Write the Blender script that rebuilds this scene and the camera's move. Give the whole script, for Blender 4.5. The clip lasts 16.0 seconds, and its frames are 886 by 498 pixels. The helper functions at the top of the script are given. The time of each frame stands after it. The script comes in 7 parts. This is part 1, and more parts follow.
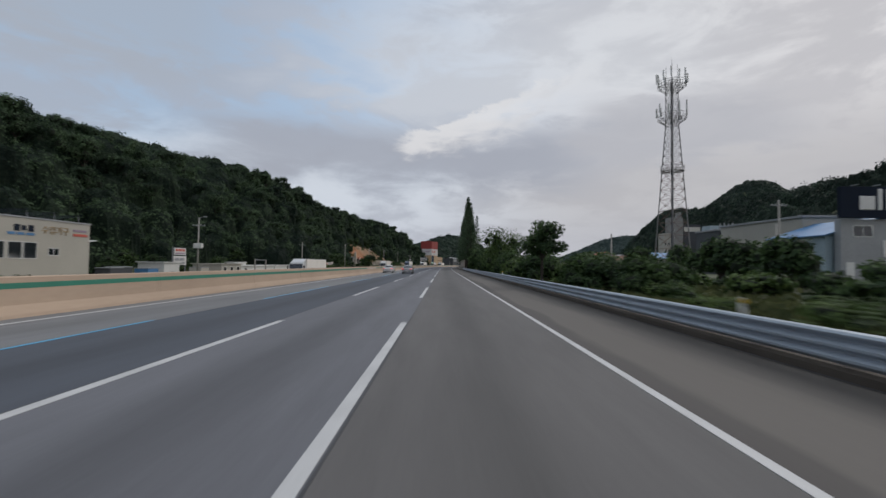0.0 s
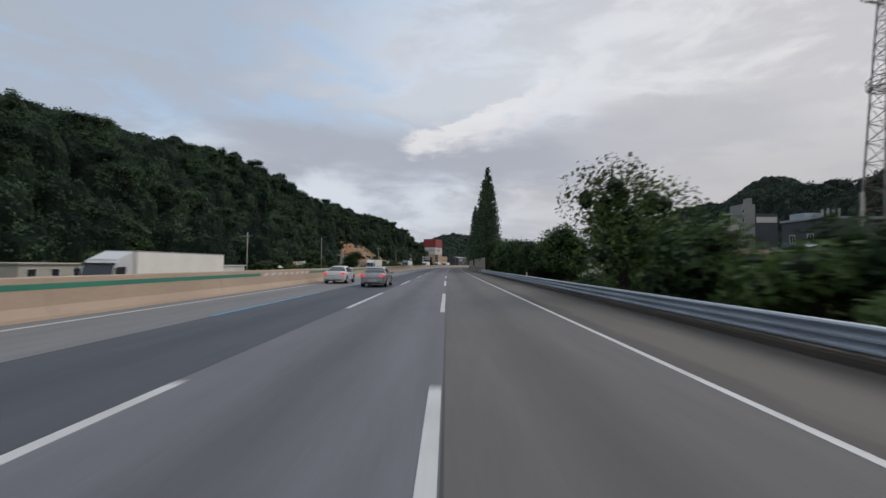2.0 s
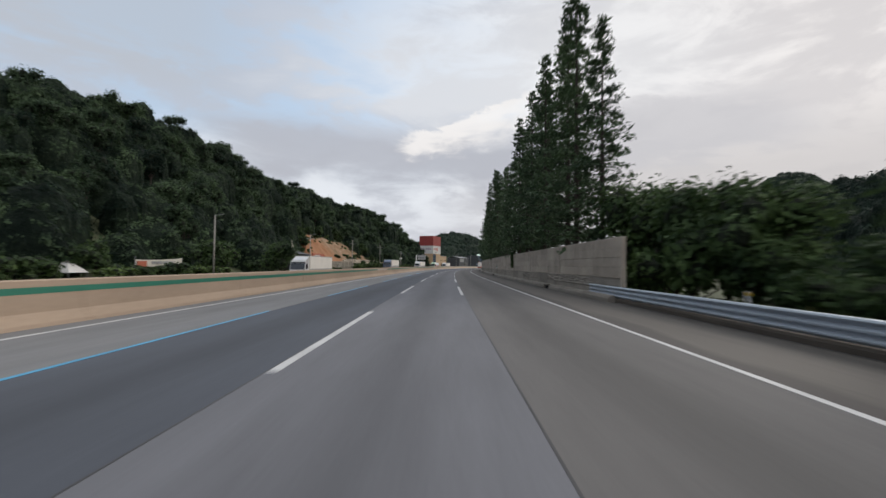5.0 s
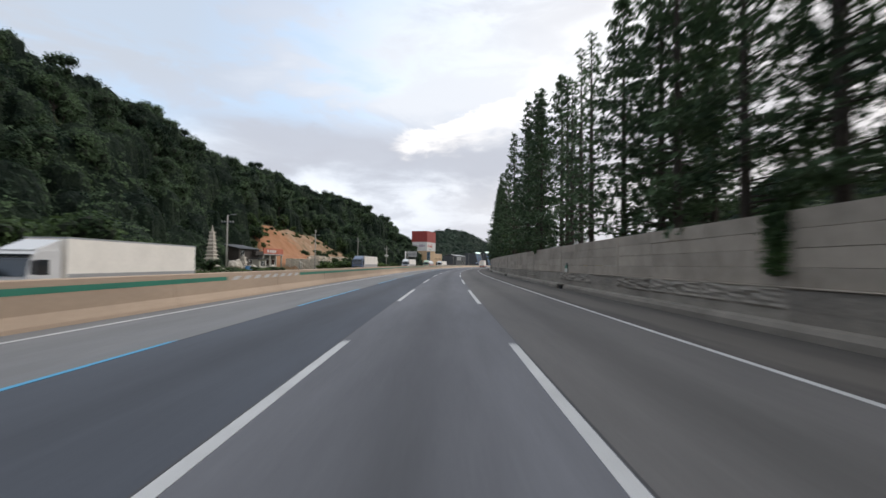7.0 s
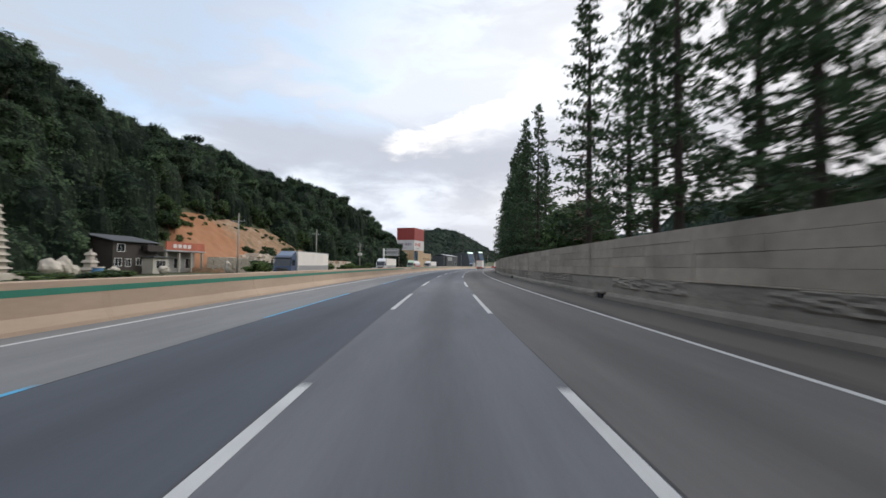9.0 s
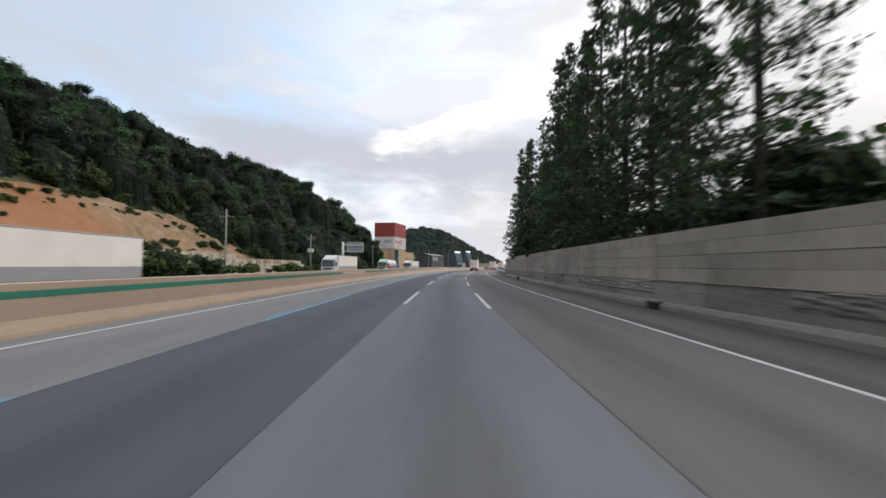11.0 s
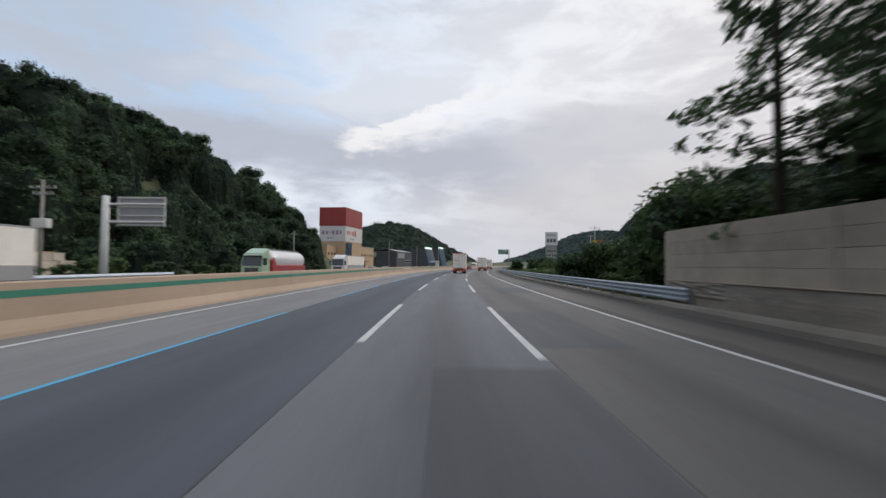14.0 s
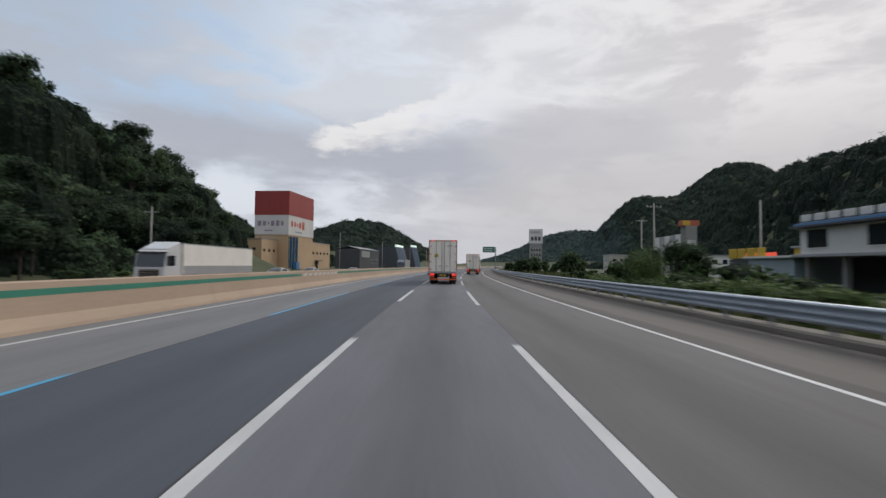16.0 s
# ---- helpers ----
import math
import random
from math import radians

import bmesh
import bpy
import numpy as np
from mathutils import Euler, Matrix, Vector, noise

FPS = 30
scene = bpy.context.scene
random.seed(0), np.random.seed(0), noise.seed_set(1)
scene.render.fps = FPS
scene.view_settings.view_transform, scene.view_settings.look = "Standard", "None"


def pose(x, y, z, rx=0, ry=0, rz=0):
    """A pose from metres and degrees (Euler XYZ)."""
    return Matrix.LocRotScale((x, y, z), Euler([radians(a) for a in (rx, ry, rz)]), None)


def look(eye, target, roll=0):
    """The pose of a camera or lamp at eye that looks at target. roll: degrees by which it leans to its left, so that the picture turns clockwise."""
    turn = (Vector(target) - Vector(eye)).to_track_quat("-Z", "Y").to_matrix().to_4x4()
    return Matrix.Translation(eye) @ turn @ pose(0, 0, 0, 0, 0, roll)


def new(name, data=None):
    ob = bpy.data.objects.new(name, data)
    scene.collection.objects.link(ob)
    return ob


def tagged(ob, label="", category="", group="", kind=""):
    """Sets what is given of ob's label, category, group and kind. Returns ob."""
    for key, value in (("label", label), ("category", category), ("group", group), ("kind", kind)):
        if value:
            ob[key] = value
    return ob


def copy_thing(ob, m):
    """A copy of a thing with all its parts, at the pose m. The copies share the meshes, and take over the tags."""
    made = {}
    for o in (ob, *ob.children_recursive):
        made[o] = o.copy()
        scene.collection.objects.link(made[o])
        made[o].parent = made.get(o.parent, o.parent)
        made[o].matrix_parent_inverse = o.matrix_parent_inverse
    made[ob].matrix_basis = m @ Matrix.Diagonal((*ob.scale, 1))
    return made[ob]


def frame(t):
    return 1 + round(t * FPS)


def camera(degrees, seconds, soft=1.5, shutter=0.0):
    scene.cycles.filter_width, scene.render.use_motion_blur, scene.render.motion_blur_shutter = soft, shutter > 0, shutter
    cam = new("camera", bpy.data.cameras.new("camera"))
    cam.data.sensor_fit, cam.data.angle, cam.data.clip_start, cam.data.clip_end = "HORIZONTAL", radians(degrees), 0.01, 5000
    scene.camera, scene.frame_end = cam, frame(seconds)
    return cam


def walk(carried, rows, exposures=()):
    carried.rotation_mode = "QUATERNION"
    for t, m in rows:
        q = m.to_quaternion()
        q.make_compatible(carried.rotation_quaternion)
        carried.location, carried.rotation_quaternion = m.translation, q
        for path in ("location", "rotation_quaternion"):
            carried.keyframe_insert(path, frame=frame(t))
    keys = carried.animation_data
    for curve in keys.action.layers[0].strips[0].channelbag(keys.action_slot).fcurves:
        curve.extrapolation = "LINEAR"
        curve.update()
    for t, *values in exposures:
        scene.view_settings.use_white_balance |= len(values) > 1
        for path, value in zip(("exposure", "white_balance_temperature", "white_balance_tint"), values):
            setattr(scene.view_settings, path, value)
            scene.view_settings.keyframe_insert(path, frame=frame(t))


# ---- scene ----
# Road frame: s metres along the carriageway, d metres to the right of lane three, z up.
KNOT_S = [-160, -40, 25, 90, 155, 220, 285, 350, 415, 480, 700, 1000, 2200]
KNOT_A = [-0.52, -0.52, 0.32, 0.22, -0.04, -1.48, -4.41, -8.07, -11.72, -15.36, -19.4, -19.4, -19.4]
ROAD_S = np.arange(-160.0, 2200.0, 1.0)
ROAD_A = np.radians(np.interp(ROAD_S, KNOT_S, KNOT_A))
ROAD_X = np.cumsum(-np.sin(ROAD_A))
ROAD_Y = np.cumsum(np.cos(ROAD_A))
ROAD_X, ROAD_Y = ROAD_X - ROAD_X[160], ROAD_Y - ROAD_Y[160]


def at(s, d=0.0, z=0.0):
    """World place of a point given in the road's own measure."""
    a = np.interp(s, ROAD_S, ROAD_A)
    return Vector((np.interp(s, ROAD_S, ROAD_X) + d * math.cos(a), np.interp(s, ROAD_S, ROAD_Y) + d * math.sin(a), z))


def ats(s, d, z):
    """The same for whole arrays."""
    a = np.interp(s, ROAD_S, ROAD_A)
    return np.stack([np.interp(s, ROAD_S, ROAD_X) + d * np.cos(a), np.interp(s, ROAD_S, ROAD_Y) + d * np.sin(a), z + 0 * a], 1)


def heading(s):
    return math.degrees(np.interp(s, ROAD_S, ROAD_A))


def stand(s, d, z=0.0, turn=0.0):
    """A pose on the road: local y runs along it, local x to its right."""
    return Matrix.Translation(at(s, d, z)) @ pose(0, 0, 0, 0, 0, heading(s) + turn)


# ---- camera and its way ----
cam = camera(88.7, 16.0, soft=1.5, shutter=0.5)
EYE, TILT, LEAN = 1.697, 2.0, 0.68
WAY = [  # seconds, s, d, yaw against the road, tilt
    (0.0, 0.0, 2.948, 0.286, -0.034), (0.5, 12.173, 2.664, 0.336, 0.004), (1.0, 24.067, 2.4, 0.437, 0.01), (1.5, 35.5, 2.169, 0.501, -0.06),
    (2.0, 46.9, 1.941, 0.501, -0.05), (2.5, 58.3, 1.82, 0.414, 0.002), (3.0, 69.98, 1.711, 0.283, 0.022), (4.25, 99.4, 1.22, 0.41, 0.05),
    (5.5, 128.86, 0.71, 0.504, 0.06), (6.0, 140.5, 0.555, 0.42, -0.04), (6.5, 152.0, 0.433, 0.3, -0.08), (7.0, 163.4, 0.333, 0.18, -0.1),
    (7.5, 174.5, 0.241, 0.12, -0.018), (8.0, 185.3, 0.171, 0.057, 0.034), (8.5, 196.0, 0.129, -0.037, 0.06), (9.0, 206.9, 0.096, -0.17, 0.03),
    (10.25, 235.0, -0.03, -0.3, 0.08), (11.5, 263.5, -0.136, -0.385, 0.13), (12.0, 275.0, -0.16, -0.376, 0.076), (12.5, 286.7, -0.15, -0.357, 0.026),
    (13.0, 298.35, -0.106, -0.346, -0.08), (13.5, 310.1, -0.08, -0.41, -0.054), (14.0, 322.0, -0.068, -0.536, -0.02), (14.5, 334.15, -0.04, -0.677, 0.05),
    (15.0, 346.3, 0.021, -0.88, 0.02), (15.5, 358.45, 0.065, -1.0, 0.067), (16.0, 370.65, 0.08, -1.052, 0.068)]
walk(cam, [(t, Matrix.Translation(at(s, d, EYE)) @ pose(0, 0, 0, 90 + TILT + tilt, 0, heading(s) + yaw) @ pose(0, 0, 0, 0, 0, LEAN))
           for t, s, d, yaw, tilt in WAY],
     exposures=[(0.0, 0.12, 6300, 10), (2.5, 0.25, 6350, 10), (5.5, 0.60, 6600, 10), (6.1, 0.76, 6560, 10), (9.0, 0.79, 6380, 10), (11.3, 0.77, 6500, 10), (12.3, 0.74, 6260, 11), (13.0, 0.60, 6230, 12), (14.5, 0.45, 6420, 10), (16.0, 0.31, 6440, 10)])

# ---- light ----
SUN_AZ, SUN_EL = 50.0, 32.0     # degrees to the right of the first heading, and up
world = bpy.data.worlds.new("sky")
scene.world = world
world.use_nodes = True
W = world.node_tree
W.nodes.clear()


def wn(kind, **kw):
    n = W.nodes.new(kind)
    for k, v in kw.items():
        n.inputs[k.replace("_", " ")].default_value = v
    return n


def wmath(op, a, b=None, c=None, clamp=False):
    n = W.nodes.new("ShaderNodeMath")
    n.operation, n.use_clamp = op, clamp
    for i, v in enumerate((a, b, c)):
        if v is None:
            continue
        if isinstance(v, (int, float)):
            n.inputs[i].default_value = v
        else:
            W.links.new(v, n.inputs[i])
    return n.outputs[0]


def wmix(f, a, b):
    n = W.nodes.new("ShaderNodeMix")
    n.data_type = "RGBA"
    for i, v in ((0, f), (6, a), (7, b)):
        if isinstance(v, (int, float)):
            n.inputs[i].default_value = v
        elif isinstance(v, tuple):
            n.inputs[i].default_value = (*v, 1)
        else:
            W.links.new(v, n.inputs[i])
    return n.outputs[2]


def wstep(v, lo, hi):
    n = W.nodes.new("ShaderNodeMapRange")
    n.interpolation_type = "SMOOTHERSTEP"
    W.links.new(v, n.inputs[0])
    n.inputs[1].default_value, n.inputs[2].default_value = lo, hi
    return n.outputs[0]


def wnoise(vec, scale, detail=6.0, rough=0.55, warp=0.0):
    n = wn("ShaderNodeTexNoise", Scale=scale, Detail=detail, Roughness=rough, Distortion=warp)
    W.links.new(vec, n.inputs["Vector"])
    return n.outputs[0]


coord = W.nodes.new("ShaderNodeTexCoord")
sep = W.nodes.new("ShaderNodeSeparateXYZ")
W.links.new(coord.outputs["Generated"], sep.inputs[0])
wx, wy, wz = sep.outputs
az = wmath("MULTIPLY", wmath("ARCTAN2", wx, wy), 57.2958)      # degrees to the right
el = wmath("MULTIPLY", wmath("ARCSINE", wz), 57.2958)          # degrees up
flat = W.nodes.new("ShaderNodeCombineXYZ")
for i, v in enumerate((wx, wy, wmath("MULTIPLY", wz, 2.7))):
    W.links.new(v, flat.inputs[i])
flat = flat.outputs[0]
sky = W.nodes.new("ShaderNodeTexSky")
sky.sky_type, sky.sun_disc = "NISHITA", False
sky.sun_elevation, sky.sun_rotation = radians(SUN_EL), radians(SUN_AZ)
sky.air_density, sky.dust_density, sky.ozone_density = 1.0, 2.0, 1.5
blue = W.nodes.new("ShaderNodeVectorMath")
blue.operation = "SCALE"
W.links.new(sky.outputs[0], blue.inputs[0])
blue.inputs[3].default_value = 0.10
n_big = wnoise(flat, 2.2, 4, 0.5, 0.4)
n_mid = wnoise(flat, 5.0, 7, 0.55, 0.35)
n_fine = wnoise(flat, 11.0, 7, 0.6, 0.2)
soft = wmath("ADD", wmath("MULTIPLY", n_mid, 0.84), wmath("MULTIPLY", n_fine, 0.16))
# bright even cloud, warmer to the right; blue shows through on the left
warm = wstep(az, -12, 50)
veil = wmix(warm, (0.57, 0.60, 0.645), (0.66, 0.64, 0.635))
open_blue = wmath("MULTIPLY", wstep(wmath("MULTIPLY_ADD", wmath("SUBTRACT", n_big, 0.5), 60, az), 26, -20), wstep(wmath("MULTIPLY_ADD", wmath("SUBTRACT", soft, 0.5), 14, el), 7, 17))
pale_blue = wmix(0.55, blue.outputs[0], (0.40, 0.54, 0.70))
colour = wmix(wmath("MULTIPLY", open_blue, 0.80), veil, pale_blue)
# grey bodies of cloud
grey = wmath("MULTIPLY", wstep(soft, 0.42, 0.60), wstep(el, 42, 24))
colour = wmix(wmath("MULTIPLY", grey, 0.70), colour, wmix(warm, (0.37, 0.39, 0.44), (0.45, 0.44, 0.455)))
rag = wmath("MULTIPLY", wmath("SUBTRACT", soft, 0.5), 16.0)
corner = wmath("MULTIPLY", wstep(wmath("ADD", az, rag), -20, -34), wstep(wmath("ADD", el, rag), 17, 23))
colour = wmix(wmath("MULTIPLY", corner, 0.55), colour, (0.36, 0.385, 0.425))
# thin pale streaks high ahead, and a dimmer pinkish floor of cloud low on the right
loose = wmath("MULTIPLY", wmath("SUBTRACT", soft, 0.5), 40.0)
streak = wmath("MULTIPLY", wmath("MULTIPLY", wstep(wmath("ADD", az, loose), -30, 0), wstep(wmath("ADD", az, loose), 46, 20)), wmath("MULTIPLY", wstep(wmath("ADD", el, rag), 16, 22), wstep(wmath("ADD", el, rag), 36, 24)))
colour = wmix(wmath("MULTIPLY", streak, 0.5), colour, (0.63, 0.64, 0.655))
floor_ = wmath("MULTIPLY", wstep(wmath("ADD", az, rag), -12, 26), wstep(wmath("ADD", el, rag), 20, 8))
colour = wmix(wmath("MULTIPLY", floor_, 0.8), colour, (0.435, 0.422, 0.428))
# a bright heap of cloud ahead with a grey shelf under it
edge = wmath("MULTIPLY", wmath("SUBTRACT", soft, 0.5), 11.0)
bank = wmath("MULTIPLY", wstep(wmath("ADD", az, wmath("MULTIPLY", edge, 2.0)), -38, -24), wstep(wmath("ADD", az, wmath("MULTIPLY", edge, 2.0)), 26, 10))
shelf = wmath("MULTIPLY", wmath("MULTIPLY", wstep(wmath("ADD", el, edge), 7.5, 12.5), wstep(wmath("ADD", el, edge), 18.0, 14.4)), bank)
colour = wmix(wmath("MULTIPLY", shelf, 0.9), colour, (0.345, 0.36, 0.405))
slab = wmath("MULTIPLY", wmath("MULTIPLY", wstep(wmath("ADD", az, wmath("MULTIPLY", edge, 2.0)), 13, 20), wstep(wmath("ADD", az, wmath("MULTIPLY", edge, 2.0)), 44, 32)), wmath("MULTIPLY", wstep(wmath("ADD", el, edge), 11.0, 14), wstep(wmath("ADD", el, edge), 20, 17)))
colour = wmix(wmath("MULTIPLY", slab, 0.8), colour, (0.43, 0.43, 0.455))
puff = wmath("ADD", wmath("MULTIPLY", wmath("SUBTRACT", wnoise(flat, 16.0, 5, 0.55, 0.6), 0.5), 5.0), wmath("MULTIPLY", wmath("SUBTRACT", n_mid, 0.5), 5.0))
under = wmath("SUBTRACT", wmath("ADD", el, puff), wmath("MULTIPLY_ADD", az, 0.29, 17.8))       # degrees above the cloud's slanting rim
rim = wmath("MULTIPLY", wmath("MULTIPLY", wstep(under, 0.7, -0.5), wstep(under, -5.0, -0.8)), wmath("MULTIPLY", wstep(wmath("ADD", az, puff), -7.0, -3.5), wstep(az, 24, 0)))
rim = wmath("MULTIPLY", rim, wstep(wmath("ADD", el, wmath("MULTIPLY", puff, 1.0)), 12.4, 16.0))
colour = wmix(wmath("MULTIPLY", rim, 0.75), colour, (0.71, 0.69, 0.675))
colour = wmix(wmath("MULTIPLY", wstep(el, 9, 0), 0.55), colour, (0.44, 0.445, 0.485))
# open cloud light overhead and behind
colour = wmix(wstep(el, 34, 60), colour, (0.70, 0.72, 0.75))
back = wn("ShaderNodeBackground", Strength=1.0)
W.links.new(colour, back.inputs[0])
W.links.new(back.outputs[0], W.nodes.new("ShaderNodeOutputWorld").inputs[0])

lamp = bpy.data.lights.new("sun", "SUN")
lamp.energy, lamp.angle, lamp.color = 0.8, radians(25), (1.0, 0.94, 0.87)
sun = new("sun", lamp)
sun_dir = Vector((math.sin(radians(SUN_AZ)) * math.cos(radians(SUN_EL)), math.cos(radians(SUN_AZ)) * math.cos(radians(SUN_EL)), math.sin(radians(SUN_EL))))
sun.matrix_world = look(tuple(sun_dir * 400), (0, 0, 0))
scene.view_settings.exposure = 0.0

# ---- materials ----


def material(name, colour, rough=0.8, metal=0.0, vary=0.25, big=0.6, small=14.0, bump=0.15, vary_random=0.0, coat=0.0, spec=0.5, coords="Object", stretch=(1, 1, 1), tint=None):
    """A surface with stains at a large scale, grain at a small one, and a fine relief. Scales are repeats a metre."""
    m = bpy.data.materials.new(name)
    m.use_nodes = True
    t = m.node_tree
    b = t.nodes["Principled BSDF"]
    b.inputs["Roughness"].default_value, b.inputs["Metallic"].default_value = rough, metal
    b.inputs["Coat Weight"].default_value, b.inputs["Specular IOR Level"].default_value = coat, spec
    c = t.nodes.new("ShaderNodeTexCoord")
    mp = t.nodes.new("ShaderNodeMapping")
    mp.inputs["Scale"].default_value = stretch
    where = t.nodes.new("ShaderNodeNewGeometry").outputs["Position"] if coords == "World" else c.outputs[coords]
    t.links.new(where, mp.inputs[0])
    fields = []
    for sc, det in ((big, 5), (small, 4)):
        n = t.nodes.new("ShaderNodeTexNoise")
        n.inputs["Scale"].default_value, n.inputs["Detail"].default_value, n.inputs["Roughness"].default_value = sc, det, 0.6
        t.links.new(mp.outputs[0], n.inputs["Vector"])
        fields.append(n.outputs[0])
    mx = t.nodes.new("ShaderNodeMix")
    mx.data_type = "FLOAT"
    mx.inputs[0].default_value = 0.4
    t.links.new(fields[0], mx.inputs[2])
    t.links.new(fields[1], mx.inputs[3])
    value = mx.outputs[0]
    if vary_random:
        r = t.nodes.new("ShaderNodeObjectInfo")
        ad = t.nodes.new("ShaderNodeMath")
        ad.operation = "MULTIPLY_ADD"
        t.links.new(r.outputs["Random"], ad.inputs[0])
        ad.inputs[1].default_value = vary_random
        t.links.new(value, ad.inputs[2])
        value = ad.outputs[0]
    ramp = t.nodes.new("ShaderNodeValToRGB")
    ramp.color_ramp.elements[0].position, ramp.color_ramp.elements[1].position = 0.3, 0.7 + vary_random
    lo = tuple(v * (1 - vary) for v in colour) if tint is None else tint
    ramp.color_ramp.elements[0].color = (*lo, 1)
    ramp.color_ramp.elements[1].color = (*[min(1, v * (1 + vary * 0.6)) for v in colour], 1)
    t.links.new(value, ramp.inputs[0])
    t.links.new(ramp.outputs[0], b.inputs["Base Color"])
    if bump:
        bp = t.nodes.new("ShaderNodeBump")
        bp.inputs["Strength"].default_value, bp.inputs["Distance"].default_value = bump, 0.02
        t.links.new(fields[1], bp.inputs["Height"])
        t.links.new(bp.outputs[0], b.inputs["Normal"])
    return m


def leafage(name, dark, bright, patch=0.13, shine=0.2, lumps=0.0, tree=0.0):
    """Leaves: each clump has its own green, and whole crowns differ in patches."""
    m = bpy.data.materials.new(name)
    m.use_nodes = True
    t = m.node_tree
    b = t.nodes["Principled BSDF"]
    b.inputs["Roughness"].default_value, b.inputs["Specular IOR Level"].default_value = 0.7, shine
    g = t.nodes.new("ShaderNodeNewGeometry")
    n = t.nodes.new("ShaderNodeTexNoise")
    n.inputs["Scale"].default_value, n.inputs["Detail"].default_value = patch, 3
    t.links.new(g.outputs["Position"], n.inputs["Vector"])
    ad = t.nodes.new("ShaderNodeMath")
    ad.operation = "MULTIPLY_ADD"
    t.links.new(g.outputs["Random Per Island"], ad.inputs[0])
    ad.inputs[1].default_value = 0.24 if not tree else 0.14
    t.links.new(n.outputs[0], ad.inputs[2])
    ramp = t.nodes.new("ShaderNodeValToRGB")
    ramp.color_ramp.elements[0].position, ramp.color_ramp.elements[1].position = 0.40, 0.86
    ramp.color_ramp.elements[0].color, ramp.color_ramp.elements[1].color = (*dark, 1), (*bright, 1)
    if tree:
        # every tree of a wood has its own green
        mp = t.nodes.new("ShaderNodeMapping")
        mp.inputs["Scale"].default_value = (1 / tree, 1 / tree, 0.25 / tree)
        t.links.new(g.outputs["Position"], mp.inputs[0])
        vt = t.nodes.new("ShaderNodeTexVoronoi")
        vt.inputs["Scale"].default_value = 1.0
        t.links.new(mp.outputs[0], vt.inputs["Vector"])
        at_ = t.nodes.new("ShaderNodeMath")
        at_.operation = "MULTIPLY_ADD"
        t.links.new(vt.outputs["Color"], at_.inputs[0])
        at_.inputs[1].default_value = 0.44
        t.links.new(ad.outputs[0], at_.inputs[2])
        ad = t.nodes.new("ShaderNodeMath")
        ad.operation = "SUBTRACT"
        t.links.new(at_.outputs[0], ad.inputs[0])
        ad.inputs[1].default_value = 0.20
    t.links.new(ad.outputs[0], ramp.inputs[0])
    t.links.new(ramp.outputs[0], b.inputs["Base Color"])
    if lumps:
        # sprays of leaves on a solid crown, with shade painted into the hollows
        vo = t.nodes.new("ShaderNodeTexNoise")
        vo.inputs["Scale"].default_value, vo.inputs["Detail"].default_value, vo.inputs["Roughness"].default_value = lumps, 6, 0.7
        t.links.new(g.outputs["Position"], vo.inputs["Vector"])
        bp = t.nodes.new("ShaderNodeBump")
        bp.inputs["Strength"].default_value, bp.inputs["Distance"].default_value = 1.0, 1.2 / lumps
        t.links.new(vo.outputs[0], bp.inputs["Height"])
        t.links.new(bp.outputs[0], b.inputs["Normal"])
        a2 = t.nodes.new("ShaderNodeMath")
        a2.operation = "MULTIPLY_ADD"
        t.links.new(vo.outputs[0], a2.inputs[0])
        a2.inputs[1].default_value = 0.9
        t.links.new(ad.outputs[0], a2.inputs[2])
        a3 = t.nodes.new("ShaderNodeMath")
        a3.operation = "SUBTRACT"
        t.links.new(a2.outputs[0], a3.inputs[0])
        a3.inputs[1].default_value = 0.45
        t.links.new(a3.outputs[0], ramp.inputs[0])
    tr = t.nodes.new("ShaderNodeBsdfTranslucent")
    t.links.new(ramp.outputs[0], tr.inputs[0])
    ms = t.nodes.new("ShaderNodeMixShader")
    ms.inputs[0].default_value = 0.25
    t.links.new(b.outputs[0], ms.inputs[1])
    t.links.new(tr.outputs[0], ms.inputs[2])
    t.links.new(ms.outputs[0], t.nodes["Material Output"].inputs[0])
    return m


